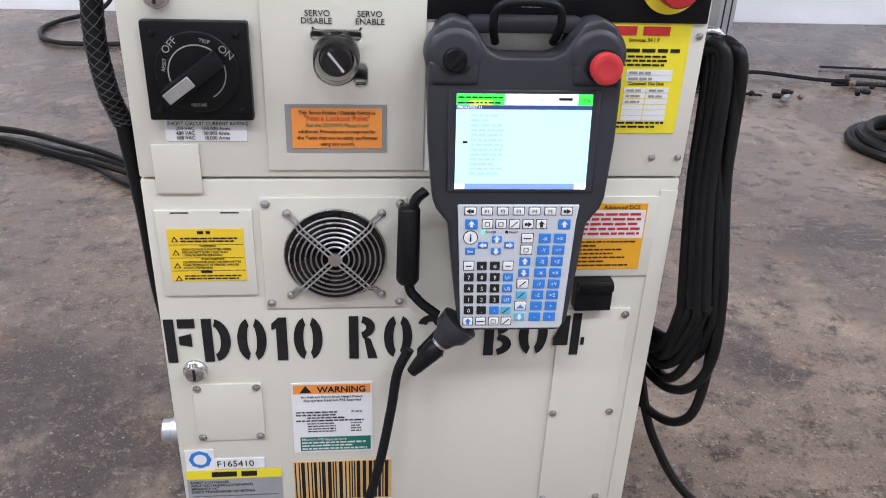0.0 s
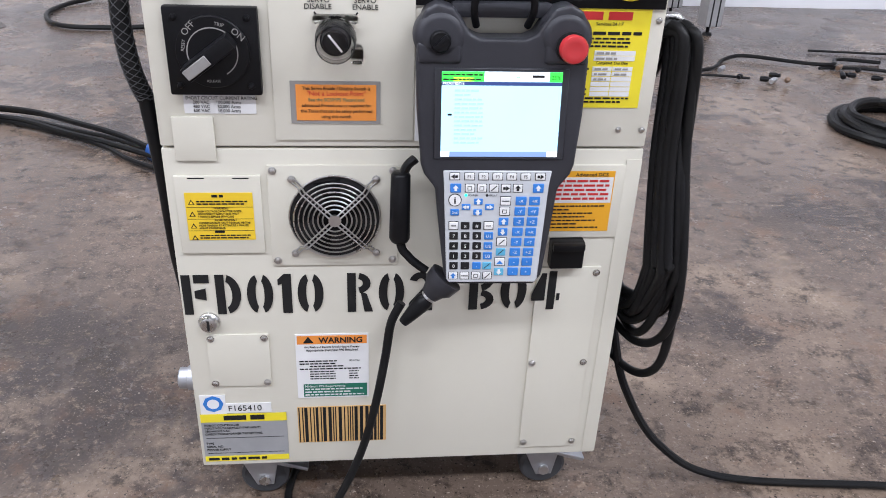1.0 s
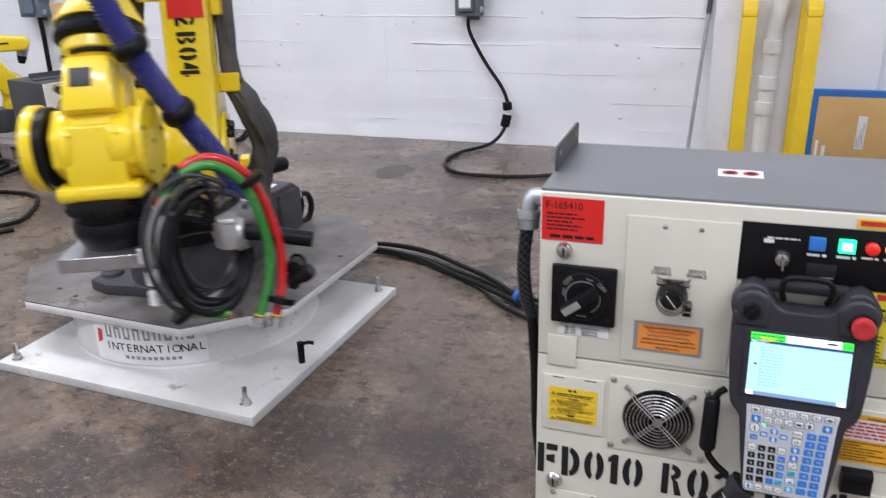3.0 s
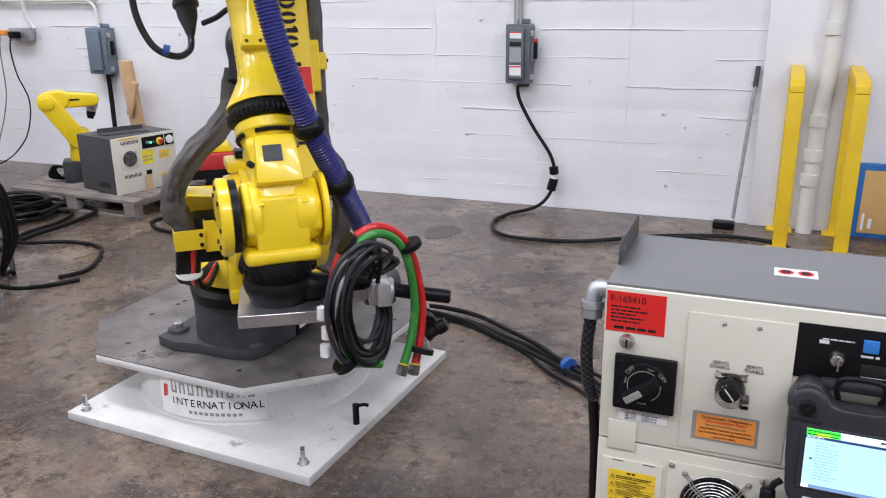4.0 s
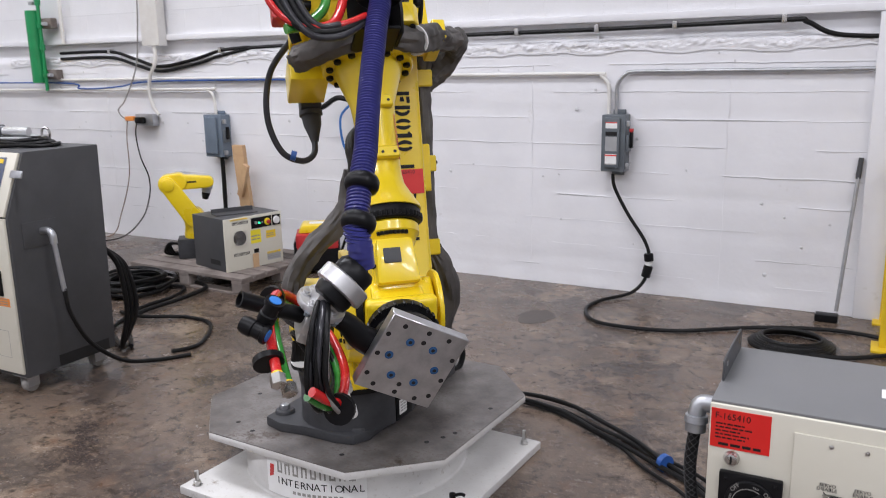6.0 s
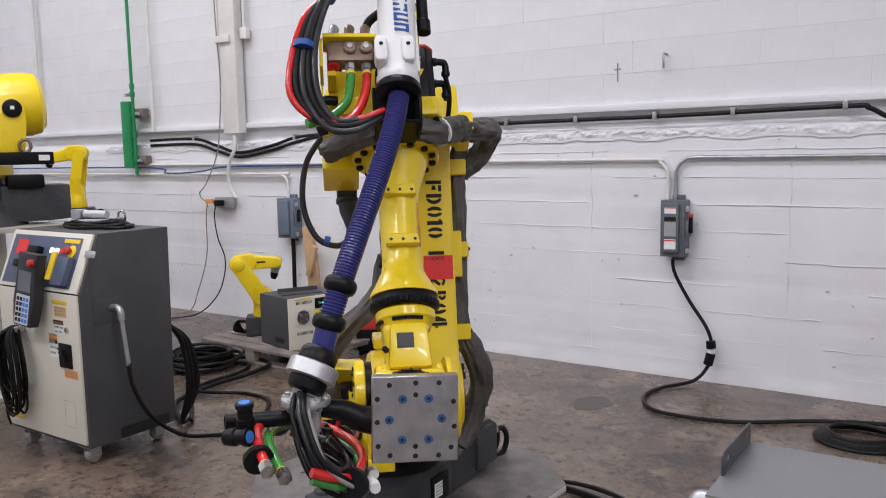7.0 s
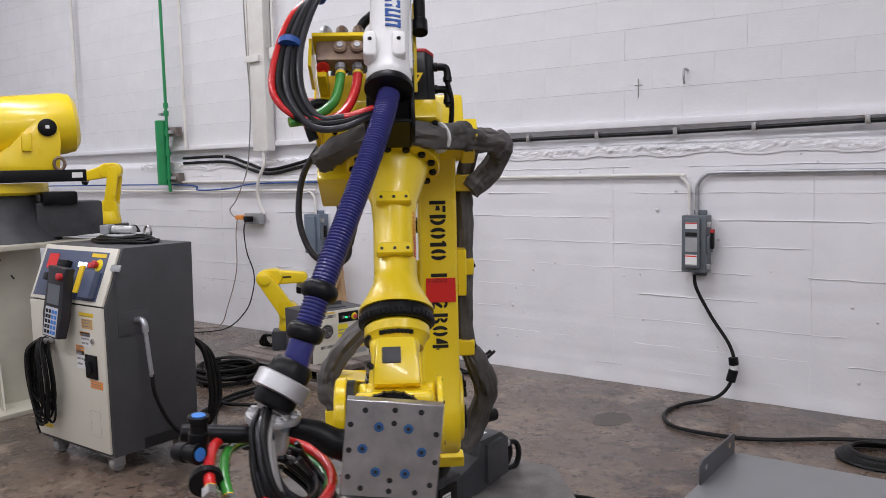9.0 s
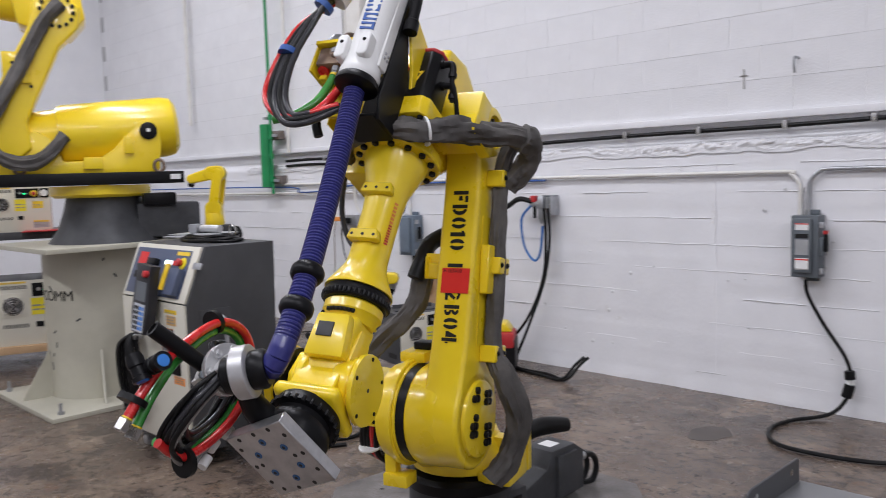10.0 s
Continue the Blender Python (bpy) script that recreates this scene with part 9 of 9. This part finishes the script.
for k, x in enumerate((0.045, 0.08)):
    part("outlet", lathe(new_bm(), (x, -0.02, 0.115), (0, 0, -1), [(0, 0.012), (0.03, 0.014), (0.06, 0.012), (0.062, 0.016), (0.09, 0.016), (0.11, 0.01)], 14), "galv", au)
part("mount", bbox(0.09, 0.10, -0.05, 0.05, -0.02, 0.125, 0.002), "galv", au)
part("inlet_hose", tube(new_bm(), [(-0.09, -0.03, 0.08), (-0.2, -0.05, 0.10), (-0.3, -0.08, 0.04), (-0.42, -0.08, 0.0)], 0.02, 8), "rubber", au)
for k, x in enumerate((0.02, 0.055)):
    part("air_hose", tube(new_bm(), [(x, -0.03, 0.03), (x + 0.02, -0.04, -0.2), (x - 0.02 * k, -0.06, -0.5), (x - 0.12, -0.10, -0.8), (x - 0.3 + 0.1 * k, -0.16, -1.05), (x - 0.2, -0.22, -1.15), (x + 0.15, -0.3 + 0.05 * k, -1.155), (x + 0.35, -0.32, -1.15), (x + 0.42, -0.25, -1.05), (x + 0.46, -0.2, -1.0)], 0.011, 8), "rubber", au)
part("blue_hose", tube(new_bm(), [(-0.10, -0.03, 0.05), (-0.17, -0.06, -0.05), (-0.15, -0.06, -0.25), (-0.06, -0.06, -0.36), (0.0, -0.06, -0.30), (0.02, -0.05, -0.1)], 0.009, 8), "bluetape", au)
# marks on the blockwork
for x, z, w, h in ((-2.0, 2.0, 0.006, 0.12), (-2.0, 2.02, 0.05, 0.005)):
    solid("wall_mark", box(new_bm(), x - w / 2, x + w / 2, WALL_Y - 0.006, WALL_Y, z - h / 2, z + h / 2), "greyink", "thin grey scratch on the white blocks", "mark", kind="structure")
hk = solid("wall_hook", tube(new_bm(), [(-1.67, WALL_Y, 2.09), (-1.67, WALL_Y - 0.06, 2.09), (-1.67, WALL_Y - 0.07, 2.05), (-1.67, WALL_Y - 0.06, 2.0)], 0.008, 8), "galv", "small steel hook on the white wall", "hook")

# cable from the disconnect box to the floor, with a coupling and a coil
wc = thing("supply_cable", pose(0, 0, 0), "black supply cable with a coupling, trailing over the floor", "cable")
part("cable", tube(new_bm(), [(-1.585, WF - 0.06, 0.79), (-1.57, WF - 0.06, 0.70), (-1.48, WF - 0.05, 0.53), (-1.36, WF - 0.06, 0.36), (-1.325, WF - 0.07, 0.24), (-1.345, WF - 0.08, 0.12), (-1.42, WF - 0.14, 0.03), (-1.56, 3.50, 0.013), (-1.59, 3.30, 0.013), (-1.50, 3.10, 0.013), (-1.33, 3.03, 0.013), (-1.0, 3.08, 0.013), (-0.62, 3.32, 0.013), (-0.25, 3.45, 0.013), (0.05, 3.40, 0.013), (0.10, 3.20, 0.013), (-0.1, 3.02, 0.013), (-0.3, 2.95, 0.02)], 0.0115, 8), "rubber", wc)
for p0, p1, mt in (((-1.333, WF - 0.068, 0.285), (-1.327, WF - 0.07, 0.235), "black"), ((-1.327, WF - 0.07, 0.235), (-1.328, WF - 0.07, 0.205), "white"), ((-1.328, WF - 0.07, 0.205), (-1.345, WF - 0.08, 0.13), "black")):
    part("coupling", cyl(new_bm(), p0, p1, 0.030 if mt == "black" else 0.022, 16, ch=0.004), mt, wc)
for k in range(6):
    rr = 0.21 - 0.012 * k
    part("coil_turn", tube(new_bm(), [(-0.40 + rr * math.cos(a * math.pi / 12 + k), 3.12 + rr * 0.9 * math.sin(a * math.pi / 12 + k), 0.013 + 0.007 * k) for a in range(25)], 0.0105, 7, 1), "rubber", wc)

# floor squeegee stick leaning by the pilaster
sk = thing("floor_squeegee", pose(0, 0, 0), "grey-handled floor squeegee leaning on the wall", "tool")
part("handle", tube(new_bm(), [(-0.215, 3.69, 0.06), (-0.16, WF - 0.012, 0.93)], 0.011, 10, 1), "galv", sk)
part("socket", tube(new_bm(), [(-0.167, 3.805, 0.82), (-0.16, WF - 0.012, 0.94)], 0.014, 10, 1), "charcoal", sk)
part("head", bbox(-0.325, -0.20, 3.63, 3.71, 0.0, 0.045, 0.012), "black", sk)

# yellow pipe guards with a plastic drain pipe between
for x in (0.045, 0.345):
    g = thing("pipe_guard", pose(x, 0, 0), "yellow-painted steel guard standing before a drain pipe", "guard", "yellow guards")
    part("front_post", bbox(-0.035, 0.035, 3.25, 3.29, 0.012, 0.859, 0.004), "safety", g)
    part("top_rail", bevel(prism(new_bm(), [(3.25, 0.90), (3.25, 0.86), (3.30, 0.86), (3.78, 0.92), (3.78, 0.955), (3.30, 0.93)], "x", -0.035, 0.035), 0.004, 1), "safety", g)
    part("rear_post", bbox(-0.035, 0.035, 3.74, 3.779, 0.012, 0.914, 0.004), "safety", g)
    part("foot_plate", bbox(-0.07, 0.07, 3.18, 3.36, 0, 0.012, 0.002), "safety", g)
    part("foot_plate", bbox(-0.07, 0.07, 3.69, 3.82, 0, 0.012, 0.002), "safety", g)
dp = thing("drain_pipe", pose(0.19, WF - 0.09, 0), "grubby white plastic drain pipe down the wall", "pipe")
part("pipe", tube(new_bm(), [(0.03, 0, 3.0), (0.03, 0, 1.3), (0.0, 0, 0.6), (-0.01, 0, 0.0)], 0.045, 16, 6), "pvc", dp)
for z, x in ((1.12, 0.02), (0.62, 0.0), (0.42, -0.005), (0.28, -0.01)):
    part("collar", lathe(new_bm(), (x, 0, z), (0, 0, 1), [(0, 0.046), (0.002, 0.053), (0.07, 0.053), (0.072, 0.046)], 22), "pvc", dp)
solid("pilaster", bbox(-0.13, 0.75, WF - 0.045, WF + 0.02, 0, 1.74, 0.008), "wall", "shallow white-painted wall pier", "pier", kind="structure")
# framed board
fb = thing("wrapped_panel", pose(0.66, WF - 0.06, 0, 7, 0, 0), "flat tan parcel edged with blue tape leaning on the wall", "parcel")
part("panel", bbox(-0.235, 0.30, -0.03, 0.0, 0.0, 0.44, 0.004), "bluetape", fb)
part("paper", bbox(-0.205, 0.30, -0.0335, -0.0305, 0.03, 0.405, 0.002), "kraft", fb)
lb = part("label", box(new_bm(), 0.01, 0.055, -0.0348, -0.0338, 0.11, 0.30), "white", fb)
for k, s in enumerate(("WARNING", "STORE LAYING FLAT", "DO NOT BEND CONTENTS")):
    lettering(s, 0.0115, "ink", lb, pose(0.022 + k * 0.0125, -0.0352, 0.12, 90, 0, 0) @ pose(0, 0, 0, 0, 0, 90))
part("small_label", box(new_bm(), -0.19, -0.175, -0.0348, -0.0338, 0.05, 0.15), "white", fb)
part("small_label", box(new_bm(), -0.155, -0.135, -0.0348, -0.0338, 0.06, 0.12), "white", fb)

# aluminium profile stand
al = thing("profile_stand", pose(1.45, 3.30, 0, 0, 0, 6), "low stand of silver aluminium profiles on levelling feet", "stand")
for x in (-0.19, 0.25):
    for y in (-0.20, 0.24):
        lg = part("leg", bevel(box(new_bm(), x - 0.045, x + 0.045, y - 0.045, y + 0.045, 0.05, 0.44), 0.004, 1), "alu", al)
        for s in (-1, 1):
            part("groove", box(new_bm(), x + s * 0.018 - 0.004, x + s * 0.018 + 0.004, y - 0.0462, y - 0.0452, 0.05, 0.44), "dark", lg)
        part("levelling_foot", lathe(new_bm(), (x, y, 0), (0, 0, 1), [(0, 0.026), (0.012, 0.022), (0.014, 0.009), (0.05, 0.009)], 16), "black", al)
for y in (-0.20, 0.24):
    rl = part("rail", bbox(-0.235, 0.295, y - 0.045, y + 0.045, 0.44, 0.53, 0.004), "alu", al)
    for z in (0.465, 0.505):
        part("groove", box(new_bm(), -0.235, 0.295, y - 0.0462, y - 0.0452, z - 0.004, z + 0.004), "dark", rl)
for x in (-0.19, 0.25):
    part("rail", bbox(x - 0.045, x + 0.045, -0.155, 0.195, 0.44, 0.53, 0.004), "alu", al)

# ---- cables on the floor ----
rnd = random.Random(21)
rc = thing("robot_cables", pose(0, 0, 0), "loose run of thick black robot cables over the floor", "cable")
LINE = [(-1.62, 1.62, 0.05), (-1.42, 1.78, 0.03), (-1.2, 1.78, 0.02), (-1.0, 1.66, 0.02), (-0.86, 1.58, 0.02), (-0.72, 1.48, 0.02), (-0.52, 1.34, 0.02), (-0.40, 1.12, 0.02), (-0.30, 0.8, 0.02), (-0.22, 0.45, 0.02)]
for k in range(5):
    o = (k - 2) * 0.026
    part("cable", tube(new_bm(), [(x + o * (0.4 + 0.6 * math.sin(i * 1.3 + k)), y + o + 0.02 * math.sin(i * 0.9 + k * 2), z - 0.004 + 0.010 * (k % 2) * (0 < i < 6)) for i, (x, y, z) in enumerate(LINE)], 0.0098 if k % 2 else 0.0075, 8), "rubber", rc)
part("tape_band", cyl(new_bm(), (-0.69, 1.46, 0.028), (-0.672, 1.447, 0.028), 0.034, 14), "tieblue", rc)
hc = thing("hose_run", pose(0, 0, 0), "thick black hoses and cables curving over the floor", "cable")
for pts, r in (([(-3.62, 1.50, 0.03), (-3.95, 1.72, 0.025), (-4.05, 2.05, 0.025), (-4.05, 2.4, 0.025), (-4.12, 2.66, 0.025), (-4.40, 2.70, 0.025), (-4.65, 2.5, 0.025), (-4.9, 2.45, 0.025)], 0.015), ([(-3.6, 1.55, 0.02), (-4.1, 2.0, 0.02), (-4.15, 2.4, 0.02), (-4.3, 2.6, 0.02), (-4.7, 2.4, 0.02)], 0.012), ([(-3.35, 1.60, 0.012), (-3.3, 1.75, 0.012), (-3.5, 2.05, 0.012), (-3.75, 2.1, 0.012), (-3.95, 1.95, 0.03), (-4.2, 2.0, 0.012)], 0.011), ([(-3.3, 2.45, 0.012), (-3.5, 2.5, 0.012), (-3.62, 2.65, 0.012), (-3.45, 2.85, 0.012), (-3.2, 2.8, 0.012)], 0.012)):
    part("hose", tube(new_bm(), pts, r, 9), "rubber", hc)
cc = thing("cable_coil", pose(-4.55, 2.42, 0), "heap of black cable coiled on the floor", "cable")
for k in range(12):
    rr = rnd.uniform(0.17, 0.25)
    ox, oy = rnd.uniform(-0.03, 0.03), rnd.uniform(-0.03, 0.03)
    part("coil_turn", tube(new_bm(), [(ox + rr * math.cos(a * math.pi / 12 + k), oy + rr * math.sin(a * math.pi / 12 + k), 0.014 + 0.009 * k + 0.008 * math.sin(a * 0.6 + k)) for a in range(25)], 0.012, 7, 1), "rubber", cc)
rp = thing("connector_cables", pose(0, 0, 0), "black cables with loose connectors lying on the floor", "cable")
for pts, r in (([(1.25, 2.40, 0.012), (1.48, 2.47, 0.012), (1.60, 2.62, 0.012), (1.72, 2.66, 0.02), (1.95, 2.55, 0.02), (2.06, 2.50, 0.03), (2.15, 2.62, 0.02), (2.35, 2.60, 0.012)], 0.016), ([(1.25, 2.37, 0.012), (1.45, 2.37, 0.012), (1.6, 2.33, 0.012)], 0.010), ([(2.0, 2.5, 0.012), (2.2, 2.5, 0.012), (2.5, 2.4, 0.012), (3.0, 2.5, 0.012)], 0.014), ([(2.1, 2.8, 0.012), (2.5, 2.75, 0.012), (3.0, 2.7, 0.012)], 0.010)):
    part("cable", tube(new_bm(), pts, r * 0.55, 8), "rubber", rp)
for x, y, mt in ((1.56, 2.34, "black"), (1.63, 2.30, "black"), (1.70, 2.36, "black"), (1.66, 2.26, "galv"), (1.50, 2.42, "galv"), (2.02, 2.33, "black"), (2.09, 2.36, "black"), (2.15, 2.33, "black"), (2.07, 2.47, "copper"), (2.15, 2.44, "black"), (1.74, 2.28, "copper")):
    part("connector", bevel(lathe(new_bm(), (x, y, 0.02), (rnd.uniform(-1, 1), rnd.uniform(-1, 1), 0.1), [(0, 0.011), (0.03, 0.012), (0.034, 0.008), (0.046, 0.008)], 12), 0.001, 1), mt, rp)
bc2 = thing("cable_coil", pose(1.92, 1.72, 0), "thick loop of black cable lying on the floor", "cable")
for k in range(5):
    rr = 0.25 - 0.015 * k
    part("coil_turn", tube(new_bm(), [(rr * math.cos(a * math.pi / 12 + 0.4 * k), rr * 0.95 * math.sin(a * math.pi / 12 + 0.4 * k), 0.016 + 0.02 * (k // 2) + 0.004 * math.sin(a)) for a in range(25)], 0.015, 8, 1), "rubber", bc2)
solid("floor_cable", tube(new_bm(), [(0.15, -0.06, 0.008), (0.35, -0.075, 0.008), (0.6, -0.06, 0.008), (1.2, -0.10, 0.008), (2.0, -0.2, 0.008)], 0.008, 8), "rubber", "single black cable lying on the floor", "cable")
# floor stain by the wall
solid("floor_patch", prism(new_bm(), [(-1.82 + (0.105 + 0.03 * noise.noise(Vector((math.cos(radians(a)) * 1.7, math.sin(radians(a)) * 1.7, 2)))) * math.cos(radians(a)), 3.04 + (0.135 + 0.05 * noise.noise(Vector((math.cos(radians(a)) * 1.7, math.sin(radians(a)) * 1.7, 6)))) * math.sin(radians(a))) for a in range(0, 360, 12)], "z", 0.0, 0.0016), "oil", "dark oily patch on the concrete floor", "stain", kind="structure")


build_blocks()
motions()
